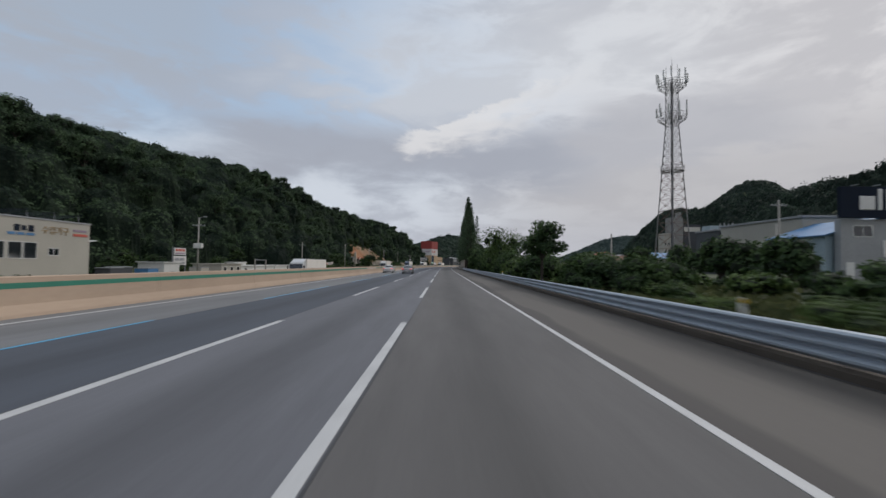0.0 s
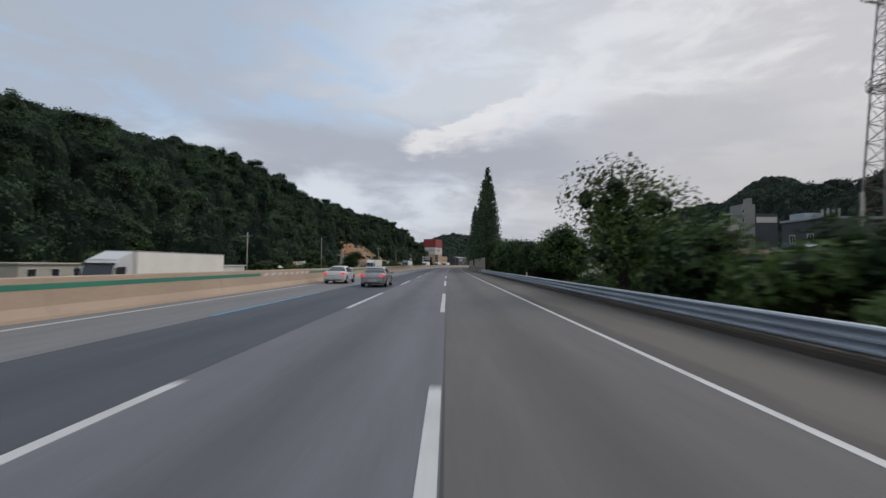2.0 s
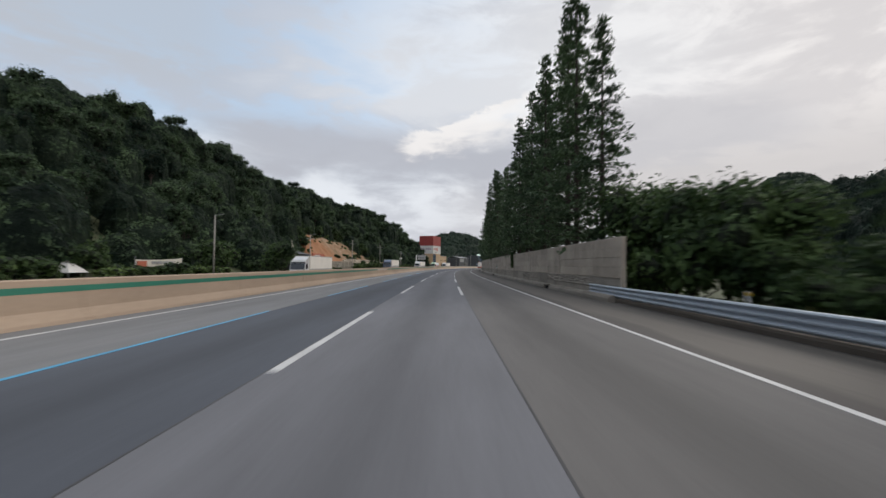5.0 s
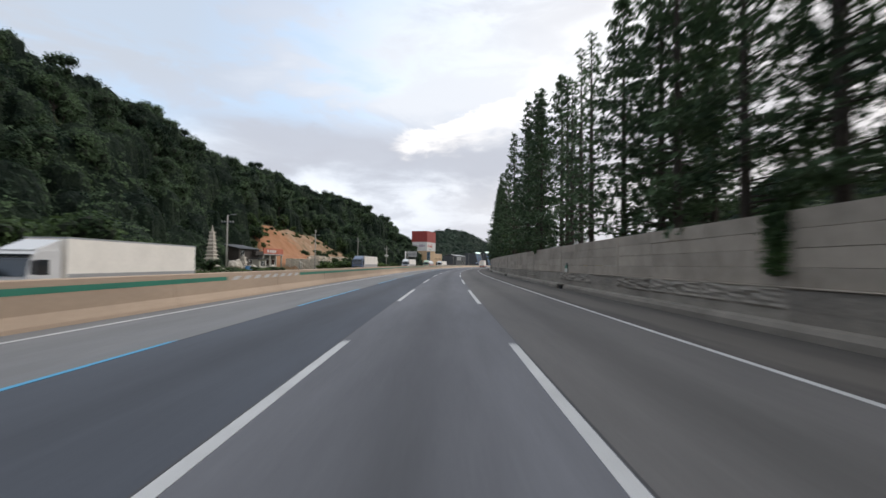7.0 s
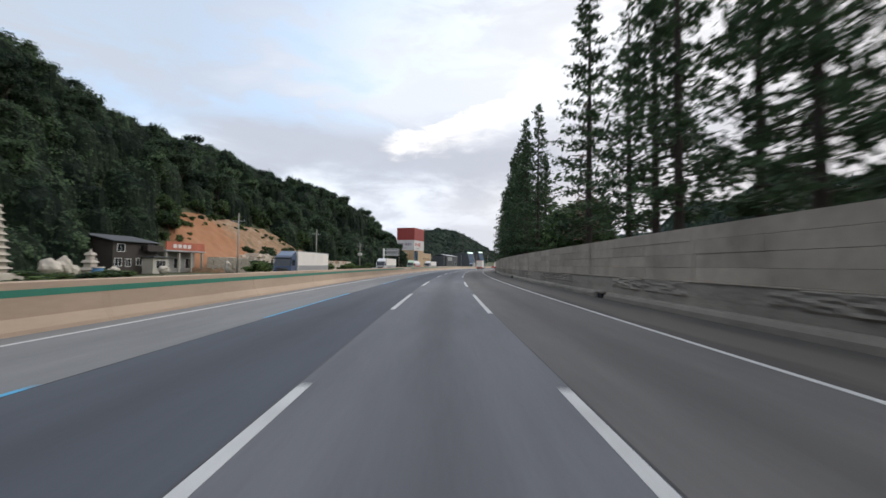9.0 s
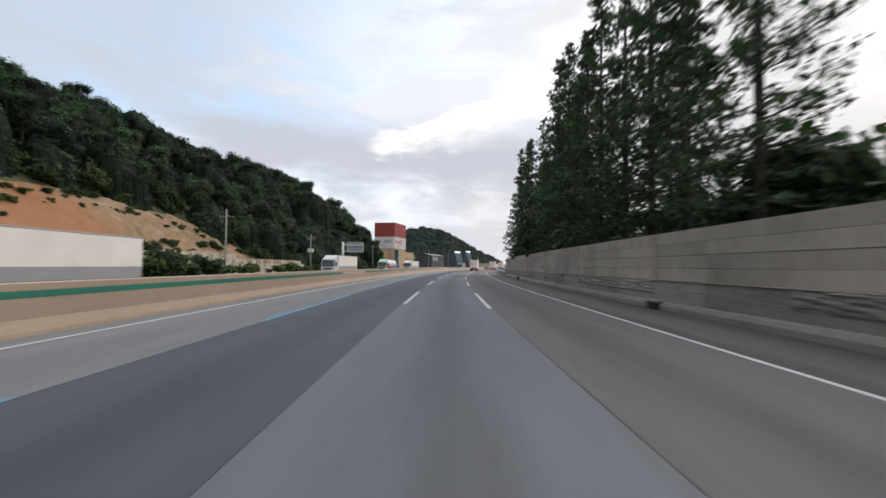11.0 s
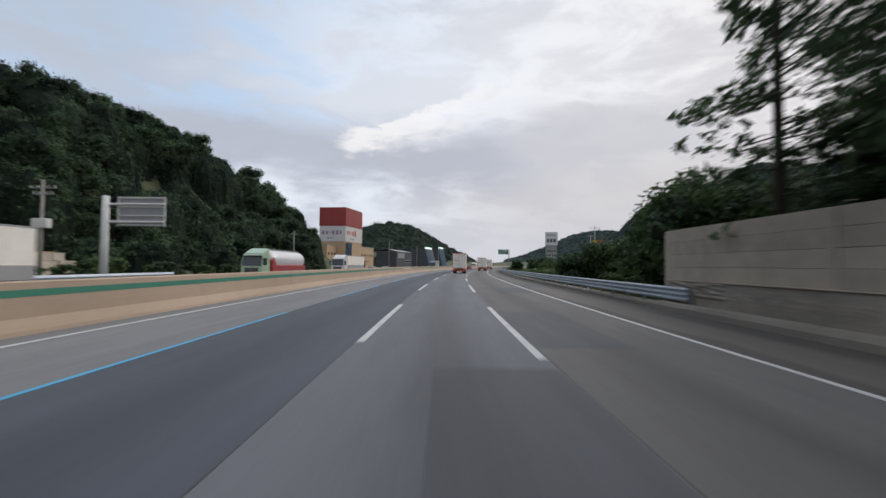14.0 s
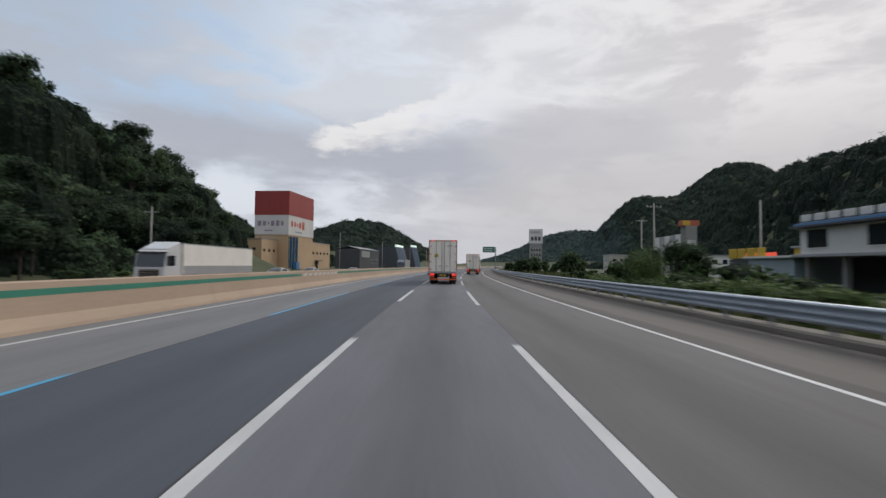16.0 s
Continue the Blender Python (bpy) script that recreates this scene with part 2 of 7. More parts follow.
def asphalt(name, colour, tracks, rough=0.85):
    """Worn paving. UV: metres across and along; oil darkens the middle of each lane, tyres polish the rest."""
    m = material(name, colour, rough, vary=0.26, big=0.5, small=2.6, bump=0.25, coords="UV", stretch=(0.8, 0.10, 1))
    t = m.node_tree
    b = t.nodes["Principled BSDF"]
    old = b.inputs["Base Color"].links[0].from_socket
    c = t.nodes.new("ShaderNodeTexCoord")
    sp = t.nodes.new("ShaderNodeSeparateXYZ")
    t.links.new(c.outputs["UV"], sp.inputs[0])
    s1 = t.nodes.new("ShaderNodeMath")
    s1.operation = "MULTIPLY_ADD"
    t.links.new(sp.outputs[0], s1.inputs[0])
    s1.inputs[1].default_value, s1.inputs[2].default_value = 2 * math.pi / 3.6, 0.0
    s2 = t.nodes.new("ShaderNodeMath")
    s2.operation = "COSINE"
    t.links.new(s1.outputs[0], s2.inputs[0])
    s3 = t.nodes.new("ShaderNodeMath")
    s3.operation = "MULTIPLY_ADD"
    lift = t.nodes.new("ShaderNodeMath")
    lift.operation = "MULTIPLY_ADD"
    t.links.new(s2.outputs[0], lift.inputs[0])
    lift.inputs[1].default_value, lift.inputs[2].default_value = 0.5, 0.5
    peak = t.nodes.new("ShaderNodeMath")
    peak.operation = "POWER"
    t.links.new(lift.outputs[0], peak.inputs[0])
    peak.inputs[1].default_value = 3.0
    t.links.new(peak.outputs[0], s3.inputs[0])
    s3.inputs[1].default_value, s3.inputs[2].default_value = -1.7 * tracks, 1.0 + 0.45 * tracks
    # aggregate, seen close by
    f = t.nodes.new("ShaderNodeTexNoise")
    f.inputs["Scale"].default_value, f.inputs["Detail"].default_value = 18.0, 6
    t.links.new(c.outputs["UV"], f.inputs["Vector"])
    s4 = t.nodes.new("ShaderNodeMath")
    s4.operation = "MULTIPLY_ADD"
    t.links.new(f.outputs[0], s4.inputs[0])
    s4.inputs[1].default_value, s4.inputs[2].default_value = 0.5, 0.75
    s5 = t.nodes.new("ShaderNodeMath")
    s5.operation = "MULTIPLY"
    t.links.new(s3.outputs[0], s5.inputs[0])
    t.links.new(s4.outputs[0], s5.inputs[1])
    mul = t.nodes.new("ShaderNodeVectorMath")
    mul.operation = "SCALE"
    t.links.new(old, mul.inputs[0])
    t.links.new(s5.outputs[0], mul.inputs[3])
    t.links.new(mul.outputs[0], b.inputs["Base Color"])
    return m


def glow(name, colour, power):
    m = bpy.data.materials.new(name)
    m.use_nodes = True
    b = m.node_tree.nodes["Principled BSDF"]
    b.inputs["Base Color"].default_value = (*colour, 1)
    b.inputs["Emission Color"].default_value, b.inputs["Emission Strength"].default_value = (*colour, 1), power
    return m


M_LANE1 = asphalt("pale concrete lane", (0.178, 0.178, 0.182), 0.05)
M_LANE2 = asphalt("dark asphalt lane", (0.066, 0.074, 0.092), 0.14)
M_LANE3 = asphalt("grey asphalt lane", (0.130, 0.133, 0.148), 0.18)
M_LANE4 = asphalt("grey asphalt outer lane", (0.113, 0.108, 0.106), 0.16)
M_SHOULDER = asphalt("shoulder asphalt", (0.070, 0.063, 0.056), 0.03)
# dust lies along the middle of the shoulder, wet dirt by the kerb
nt_ = M_SHOULDER.node_tree
pb_ = nt_.nodes["Principled BSDF"]
was_ = pb_.inputs["Base Color"].links[0].from_socket
uv_ = nt_.nodes.new("ShaderNodeTexCoord")
sx_ = nt_.nodes.new("ShaderNodeSeparateXYZ")
nt_.links.new(uv_.outputs["UV"], sx_.inputs[0])
squeeze_ = nt_.nodes.new("ShaderNodeMapping")
squeeze_.inputs["Scale"].default_value = (1.3, 0.16, 1)
nt_.links.new(uv_.outputs["UV"], squeeze_.inputs[0])
drift_ = nt_.nodes.new("ShaderNodeTexNoise")
drift_.inputs["Scale"].default_value, drift_.inputs["Detail"].default_value = 1.0, 6
nt_.links.new(squeeze_.outputs[0], drift_.inputs["Vector"])
shift_ = nt_.nodes.new("ShaderNodeMath")
shift_.operation = "MULTIPLY_ADD"
shift_.inputs[1].default_value = 1.6
nt_.links.new(drift_.outputs[0], shift_.inputs[0])
nt_.links.new(sx_.outputs[0], shift_.inputs[2])
band_ = nt_.nodes.new("ShaderNodeValToRGB")
norm_ = nt_.nodes.new("ShaderNodeMapRange")
norm_.inputs[1].default_value, norm_.inputs[2].default_value = 6.5, 9.9
nt_.links.new(shift_.outputs[0], norm_.inputs[0])
nt_.links.new(norm_.outputs[0], band_.inputs[0])
band_.color_ramp.elements[0].color, band_.color_ramp.elements[1].color = (0.072, 0.064, 0.062, 1), (0.045, 0.040, 0.036, 1)
for pos_, col_ in ((0.15, (0.074, 0.067, 0.063, 1)), (0.24, (0.130, 0.117, 0.106, 1)), (0.52, (0.122, 0.110, 0.098, 1)), (0.72, (0.066, 0.060, 0.056, 1))):
    el_ = band_.color_ramp.elements.new(pos_)
    el_.color = col_
mixd_ = nt_.nodes.new("ShaderNodeMix")
mixd_.data_type = "RGBA"
mixd_.inputs[0].default_value = 0.75
nt_.links.new(was_, mixd_.inputs[6])
nt_.links.new(band_.outputs[0], mixd_.inputs[7])
nt_.links.new(mixd_.outputs[2], pb_.inputs["Base Color"])
M_PATCH = asphalt("fresh patch", (0.084, 0.086, 0.096), 0.05)
M_SEAM = material("bitumen seam", (0.045, 0.045, 0.048), 0.6, vary=0.4)
M_WHITE = material("white road paint", (0.54, 0.54, 0.54), 0.65, vary=0.28, big=0.8, small=25, coords="UV")
M_BLUE = material("blue road paint", (0.07, 0.34, 0.56), 0.65, vary=0.3, big=0.5, small=25, coords="UV")
M_BARRIER = material("buff concrete barrier", (0.44, 0.335, 0.25), 0.9, vary=0.22, big=0.25, small=9, bump=0.2, coords="UV", stretch=(1, 0.5, 1))
M_GREEN = material("green band paint", (0.02, 0.19, 0.125), 0.55, vary=0.25, big=0.4, small=12, coords="UV")
M_CONC = material("weathered concrete", (0.355, 0.31, 0.262), 0.92, vary=0.5, big=0.5, small=4.5, bump=0.4, vary_random=0.16, coords="World", stretch=(1, 1, 0.55))
M_PLINTH = material("rough plinth concrete", (0.26, 0.235, 0.205), 0.95, vary=0.55, big=0.5, small=5, bump=0.6, vary_random=0.16, coords="World", stretch=(1, 1, 3))
M_KERB = material("kerb concrete", (0.21, 0.19, 0.165), 0.95, vary=0.4, big=0.5, small=10, bump=0.4, coords="UV")
# darker brown kerb, along the first guardrail only
M_DARKKERB = material("dark brown kerb", (0.075, 0.062, 0.050), 0.95, vary=0.45, big=0.5, small=10, bump=0.5, coords="UV")
M_STEEL = material("galvanised steel", (0.36, 0.41, 0.47), 0.5, 0.35, vary=0.18, big=0.7, small=15, bump=0.05)
M_POST = material("dull steel post", (0.30, 0.31, 0.33), 0.55, 0.6, vary=0.25)
M_EARTH = material("verge ground", (0.075, 0.080, 0.040), 0.95, vary=0.5, big=0.06, small=1.2, bump=0.6, tint=(0.030, 0.045, 0.018))
M_CLAY = material("dug clay and rock", (0.40, 0.165, 0.075), 0.95, vary=0.45, big=0.05, small=0.6, bump=1.0)
ramp_ = [n for n in M_CLAY.node_tree.nodes if n.bl_idname == "ShaderNodeValToRGB"][0].color_ramp
ramp_.elements[0].position, ramp_.elements[1].position = 0.36, 0.66
ramp_.elements[0].color, ramp_.elements[1].color = (0.09, 0.09, 0.04, 1), (0.40, 0.34, 0.27, 1)
for pos_, col_ in ((0.44, (0.16, 0.12, 0.065, 1)), (0.50, (0.25, 0.15, 0.085, 1)), (0.57, (0.29, 0.20, 0.13, 1))):
    el_ = ramp_.elements.new(pos_)
    el_.color = col_
# a spill of orange clay at its foot
nt_ = M_CLAY.node_tree
pb_ = nt_.nodes["Principled BSDF"]
was_ = pb_.inputs["Base Color"].links[0].from_socket
geo_ = nt_.nodes.new("ShaderNodeNewGeometry")
dist_ = nt_.nodes.new("ShaderNodeVectorMath")
dist_.operation = "DISTANCE"
dist_.inputs[1].default_value = at(322, -68, 8)
nt_.links.new(geo_.outputs["Position"], dist_.inputs[0])
spill_ = nt_.nodes.new("ShaderNodeTexNoise")
spill_.inputs["Scale"].default_value, spill_.inputs["Detail"].default_value = 0.22, 5
nt_.links.new(geo_.outputs["Position"], spill_.inputs["Vector"])
sum_ = nt_.nodes.new("ShaderNodeMath")
sum_.operation = "MULTIPLY_ADD"
sum_.inputs[1].default_value = 22.0
nt_.links.new(spill_.outputs[0], sum_.inputs[0])
nt_.links.new(dist_.outputs["Value"], sum_.inputs[2])
fade_ = nt_.nodes.new("ShaderNodeMapRange")
fade_.inputs[1].default_value, fade_.inputs[2].default_value, fade_.inputs[3].default_value, fade_.inputs[4].default_value = 24.0, 31.0, 0.85, 0.0
nt_.links.new(sum_.outputs[0], fade_.inputs[0])
blend_ = nt_.nodes.new("ShaderNodeMix")
blend_.data_type = "RGBA"
nt_.links.new(fade_.outputs[0], blend_.inputs[0])
nt_.links.new(was_, blend_.inputs[6])
blend_.inputs[7].default_value = (0.30, 0.135, 0.062, 1)
nt_.links.new(blend_.outputs[2], pb_.inputs["Base Color"])
M_ROCK = material("pale quarried stone", (0.50, 0.44, 0.36), 0.9, vary=0.35, big=0.4, small=3, bump=0.6)
M_BARK = material("dark bark", (0.055, 0.045, 0.038), 0.95, vary=0.4, big=1.5, small=12, bump=0.6)
L_WOOD = leafage("mixed hillside leaves", (0.014, 0.028, 0.020), (0.102, 0.156, 0.080), shine=0.12, tree=6.5)
# bluer and flatter than the near leaves: mild haze put into the colour
L_FAR = leafage("distant leaves", (0.018, 0.032, 0.025), (0.046, 0.074, 0.050), patch=0.03, shine=0.1, tree=9.0)
# darker copies of the leaf greens: shade between the sprays put into colour
L_CROWN = leafage("hillside crowns darkened as shade", (0.010, 0.019, 0.014), (0.040, 0.062, 0.036), shine=0.1, lumps=1.6)
L_FARCROWN = leafage("distant crowns darkened as shade", (0.013, 0.023, 0.018), (0.034, 0.054, 0.038), patch=0.03, shine=0.1, lumps=0.7)
L_RED = leafage("redwood needles", (0.028, 0.050, 0.030), (0.095, 0.148, 0.074), patch=0.25)
L_DRY = leafage("thin brown needles", (0.10, 0.075, 0.055), (0.22, 0.18, 0.13), patch=0.3)
L_BUSH = leafage("roadside leaves", (0.018, 0.038, 0.017), (0.082, 0.132, 0.045), patch=0.3)
L_WILLOW = leafage("fresh roadside leaves", (0.030, 0.058, 0.020), (0.130, 0.190, 0.058), patch=0.3)
L_GRASS = leafage("tall grass", (0.034, 0.048, 0.018), (0.135, 0.145, 0.060), patch=0.15, shine=0.2)
# paler and bluer: the haze of distance is painted into these leaves
L_HAZY = leafage("farthest leaves with haze in the colour", (0.034, 0.054, 0.054), (0.056, 0.082, 0.074), patch=0.02, shine=0.1)
# near-black: the shade inside a crown is put into its core's colour
M_CORE = material("crown core with painted shade", (0.010, 0.018, 0.007), 0.95, vary=0.4, big=0.5, small=3, bump=0.0)
M_WHITEWALL = material("white painted panel", (0.64, 0.64, 0.62), 0.6, vary=0.15, big=0.3, small=6)
# rubber, and painted shade in drain holes, wheel arches and behind rims
M_BLACK = material("dark rubber and shade", (0.015, 0.015, 0.017), 0.8, vary=0.3)
M_GLASS = material("dark window glass", (0.02, 0.025, 0.03), 0.08, vary=0.2, spec=0.8, bump=0.0)
M_GREYMETAL = material("grey sheet metal", (0.30, 0.31, 0.32), 0.55, vary=0.2, big=0.5, small=8)

# ---- mesh helpers ----


def mesh_object(name, verts, faces, mat, parent=None, label="", uvs=None, smooth=False):
    me = bpy.data.meshes.new(name)
    me.from_pydata([tuple(v) for v in verts], [], [tuple(f) for f in faces])
    if uvs is not None:
        lay = me.uv_layers.new()
        idx = np.empty(len(me.loops), dtype=np.int32)
        me.loops.foreach_get("vertex_index", idx)
        lay.data.foreach_set("uv", np.asarray(uvs, dtype=np.float32)[idx].ravel())
    if mat:
        me.materials.append(mat)
    if smooth:
        me.polygons.foreach_set("use_smooth", [True] * len(me.polygons))
    ob = new(name, me)
    if parent:
        ob.parent = parent
    if label:
        ob["label"] = label
    return ob


def quads_object(name, v, mat, parent=None, label=""):
    """Loose quads from an array of shape (n, 4, 3), quickly."""
    n = len(v)
    me = bpy.data.meshes.new(name)
    me.vertices.add(4 * n)
    me.loops.add(4 * n)
    me.polygons.add(n)
    me.vertices.foreach_set("co", np.asarray(v, dtype=np.float32).ravel())
    me.loops.foreach_set("vertex_index", np.arange(4 * n, dtype=np.int32))
    me.polygons.foreach_set("loop_start", np.arange(0, 4 * n, 4, dtype=np.int32))
    me.update()
    me.validate()
    me.materials.append(mat)
    ob = new(name, me)
    if parent:
        ob.parent = parent
    if label:
        ob["label"] = label
    return ob


def part(name, bm, mat, parent=None, label="", smooth=False):
    """Links a bmesh as one mesh object under its parent."""
    me = bpy.data.meshes.new(name)
    bmesh.ops.recalc_face_normals(bm, faces=bm.faces)
    bm.to_mesh(me)
    bm.free()
    me.materials.append(mat)
    if smooth:
        me.polygons.foreach_set("use_smooth", [True] * len(me.polygons))
    ob = new(name, me)
    if parent:
        ob.parent = parent
    if label:
        ob["label"] = label
    return ob


def empty(name, m, label, category, group="", kind=""):
    ob = new(name)
    ob.matrix_world = m
    return tagged(ob, label, category, group, kind)


def box(x0, x1, y0, y1, z0, z1, bevel=0.0, bm=None, seg=1):
    b2 = bmesh.new()
    bmesh.ops.create_cube(b2, size=1)
    bmesh.ops.transform(b2, matrix=Matrix.Translation(((x0 + x1) / 2, (y0 + y1) / 2, (z0 + z1) / 2)) @ Matrix.Diagonal((x1 - x0, y1 - y0, z1 - z0, 1)), verts=b2.verts)
    if bevel:
        bmesh.ops.bevel(b2, geom=b2.edges[:], offset=bevel, segments=seg, affect="EDGES")
    if bm is None:
        return b2
    me = bpy.data.meshes.new("t")
    b2.to_mesh(me)
    b2.free()
    bm.from_mesh(me)
    bpy.data.meshes.remove(me)
    return bm


def rod(p, q, r0, r1=None, n=8, bm=None, caps=True):
    """A round bar from p to q."""
    bm = bm or bmesh.new()
    p, q = Vector(p), Vector(q)
    r1 = r0 if r1 is None else r1
    turn = (q - p).to_track_quat("Z", "Y").to_matrix().to_4x4()
    bmesh.ops.create_cone(bm, cap_ends=caps, segments=n, radius1=r0, radius2=r1, depth=(q - p).length, matrix=Matrix.Translation((p + q) / 2) @ turn)
    return bm


def prism(profile, x0, x1, axis="x", bm=None, bevel=0.0):
    """A closed outline of (y, z) pushed from x0 to x1, or of (x, z) along y."""
    b2 = bm or bmesh.new()
    if axis == "x":
        rings = [[b2.verts.new((x, a, b)) for a, b in profile] for x in (x0, x1)]
    else:
        rings = [[b2.verts.new((a, x, b)) for a, b in profile] for x in (x0, x1)]
    k = len(profile)
    b2.faces.new(rings[0])
    b2.faces.new(rings[1][::-1])
    for i in range(k):
        b2.faces.new((rings[0][i], rings[1][i], rings[1][(i + 1) % k], rings[0][(i + 1) % k]))
    if bevel and bm is None:
        bmesh.ops.recalc_face_normals(b2, faces=b2.faces)
        bmesh.ops.bevel(b2, geom=b2.edges[:], offset=bevel, segments=2, affect="EDGES")
    return b2


def strip(name, s0, s1, profile, mat, step=4.0, closed=False, parent=None, label="", smooth=False, sag=None):
    """A profile of (d, z) swept along the road."""
    ss = np.linspace(s0, s1, max(2, int(round((s1 - s0) / step)) + 1))
    k = len(profile)
    pr = np.array(profile, float)
    across = np.r_[0, np.cumsum(np.hypot(*np.diff(pr, axis=0).T))] + (pr[0, 0] if np.ptp(pr[:, 0]) > 0.5 else 0)
    lift = sag(ss) if sag is not None else 0.0
    verts = np.concatenate([ats(ss, np.full(len(ss), d), z + lift) for d, z in profile])      # profile-major
    uvs = np.concatenate([np.stack([np.full(len(ss), a), ss], 1) for a in across])
    n = len(ss)
    faces = []
    for i in range(k if closed else k - 1):
        j = (i + 1) % k
        for q in range(n - 1):
            faces.append((i * n + q, j * n + q, j * n + q + 1, i * n + q + 1))
    if closed:
        faces.append([i * n for i in range(k)][::-1])
        faces.append([i * n + n - 1 for i in range(k)])
    return mesh_object(name, verts, faces, mat, parent, label, uvs, smooth)


# ---- leaves ----
RNG = np.random.default_rng(7)


def cards(centres, radii, size, flat=0.5, shell=0.55, droop=0.0, stray=0.45):
    """Leaf clumps: ragged quads over ellipsoids. centres (n,3), radii (n,3), size (n,)."""
    n = len(centres)
    dirs = RNG.normal(size=(n, 3))
    dirs /= np.linalg.norm(dirs, axis=1)[:, None]
    r = RNG.uniform(shell, 1.0, n)[:, None]
    p = centres + dirs * radii * r
    nor = dirs * flat + RNG.normal(size=(n, 3)) * stray + np.array([0, 0, 0.35 - droop])
    return card_at(p, nor, size)


def card_at(p, nor, size, long=1.0):
    n = len(p)
    nor = nor / (np.linalg.norm(nor, axis=1)[:, None] + 1e-9)
    a = np.cross(nor, RNG.normal(size=(n, 3)))
    a /= np.linalg.norm(a, axis=1)[:, None] + 1e-9
    b = np.cross(nor, a)
    sz = np.asarray(size)[:, None]
    q = np.empty((n, 4, 3))
    for i, (u, v) in enumerate(((-1, -0.15), (-0.1, -0.7), (1, 0.1), (0.05, 0.75))):
        ju, jv = RNG.uniform(-0.35, 0.35, (n, 1)), RNG.uniform(-0.3, 0.3, (n, 1))
        q[:, i] = p + a * sz * (u + ju) * 0.5 * long + b * sz * (v + jv) * 0.5 + nor * sz * RNG.uniform(-0.15, 0.15, (n, 1))
    return q


def cores(centres, radii, fine=1):
    """Solid middles of crowns, joined."""
    bm = bmesh.new()
    bmesh.ops.create_icosphere(bm, subdivisions=fine, radius=1)
    v0 = np.array([v.co[:] for v in bm.verts])
    f0 = np.array([[v.index for v in f.verts] for f in bm.faces])
    bm.free()
    n = len(centres)
    v = (v0[None] * (radii[:, None] * RNG.uniform(0.85, 1.05, (n, len(v0), 1))) + centres[:, None]).reshape(-1, 3)
    f = (f0[None] + (np.arange(n) * len(v0))[:, None, None]).reshape(-1, 3)
    return v, f


# ---- land ----
RIDGE_L = ([-200, 60, 110, 150, 190, 230, 270, 300, 325, 345, 365, 390, 415, 440, 465, 490, 515, 540, 570, 610, 650, 720], [26, 30, 32, 34, 35, 40, 47, 48, 39, 37, 39, 35, 35, 35, 35, 26, 16, 27, 26, 20, 13, 2])
CREST_L = ([0, 300, 440, 500, 525, 640], [108, 108, 92, 92, 135, 140])      # how far off that first crest runs
BACK_L = ([-200, 200, 280, 330, 380, 430, 480, 530, 580, 640, 700, 800], [60, 88, 96, 102, 95, 85, 70, 54, 40, 25, 16, 0])
FOOT_L = ([-200, 125, 150, 245, 268, 300, 315, 345, 378, 400, 505, 522, 640], [64, 64, 50, 50, 62, 66, 58, 56, 54, 50, 52, 96, 100])
RIDGE_R = ([-200, 100, 200, 260, 320, 380, 440, 500, 560, 620, 700, 780, 860, 940, 1020, 1100, 1200], [40, 50, 54, 54, 54, 56, 57, 61, 62, 75, 79, 77, 65, 52, 46, 28, 0])


def OPP(s):
    """Level of the opposite carriageway and the land beyond it."""
    return np.interp(s, [-200, 100, 190, 260, 2000], [-1.3, -1.3, -0.9, -0.35, -0.15])


def ease(v):
    v = np.clip(v, 0, 1)
    return v * v * (3 - 2 * v)


def land(s, d):
    """Height of the ground."""
    s, d = np.asarray(s, float), np.asarray(d, float)
    z = np.full(np.broadcast(s, d).shape, -0.35)
    left = -d
    z = np.where(left > 10.6, OPP(s) - 0.45, z)
    foot, h, crest, back = (np.interp(s, *k) for k in (FOOT_L, RIDGE_L, CREST_L, BACK_L))
    u = np.clip((left - foot) / (crest - foot), 0, 1)
    w = np.clip((left - crest) / (290 - crest), 0, 1)
    z = z + np.where(left > crest, h + (back - h) * w, h * (0.62 * u + 0.38 * ease(u))) * np.clip(1 - (left - 290) / 260, 0, 1)
    h = np.maximum(np.interp(s, *RIDGE_R) - 8, 0)
    u = np.clip((d - 128) / 92, 0, 1)
    z = z + h * ease(u) * np.where(d > 220, np.clip(1 - (d - 220) / 500, 0.0, 1), 1) * np.clip((s + 100) / 200, 0, 1)
    for cs, cd, hh, ws, wd in ((1090, -226, 64, 200, 92), (1450, -400, 72, 300, 160), (1550, 540, 250, 260, 170), (1520, 300, 124, 220, 95), (1920, 200, 112, 220, 210)):
        z = z + hh * np.exp(-((s - cs) / ws) ** 2 - ((d - cd) / wd) ** 2)
    # soft fall of the verge right of the guard rail
    z = z - 0.55 * ease((d - 10.5) / 12) * (d < 128)
    return z


def road_frame(x, y):
    """s and d of world places, whole arrays."""
    out_s, out_d = np.empty(len(x)), np.empty(len(x))
    for i in range(0, len(x), 2000):
        dx, dy = x[i:i + 2000, None] - ROAD_X[None, ::4], y[i:i + 2000, None] - ROAD_Y[None, ::4]
        j = np.argmin(dx * dx + dy * dy, 1) * 4
        ex, ey = x[i:i + 2000] - ROAD_X[j], y[i:i + 2000] - ROAD_Y[j]
        out_s[i:i + 2000] = ROAD_S[j] - ex * np.sin(ROAD_A[j]) + ey * np.cos(ROAD_A[j])
        out_d[i:i + 2000] = ex * np.cos(ROAD_A[j]) + ey * np.sin(ROAD_A[j])
    return out_s, out_d


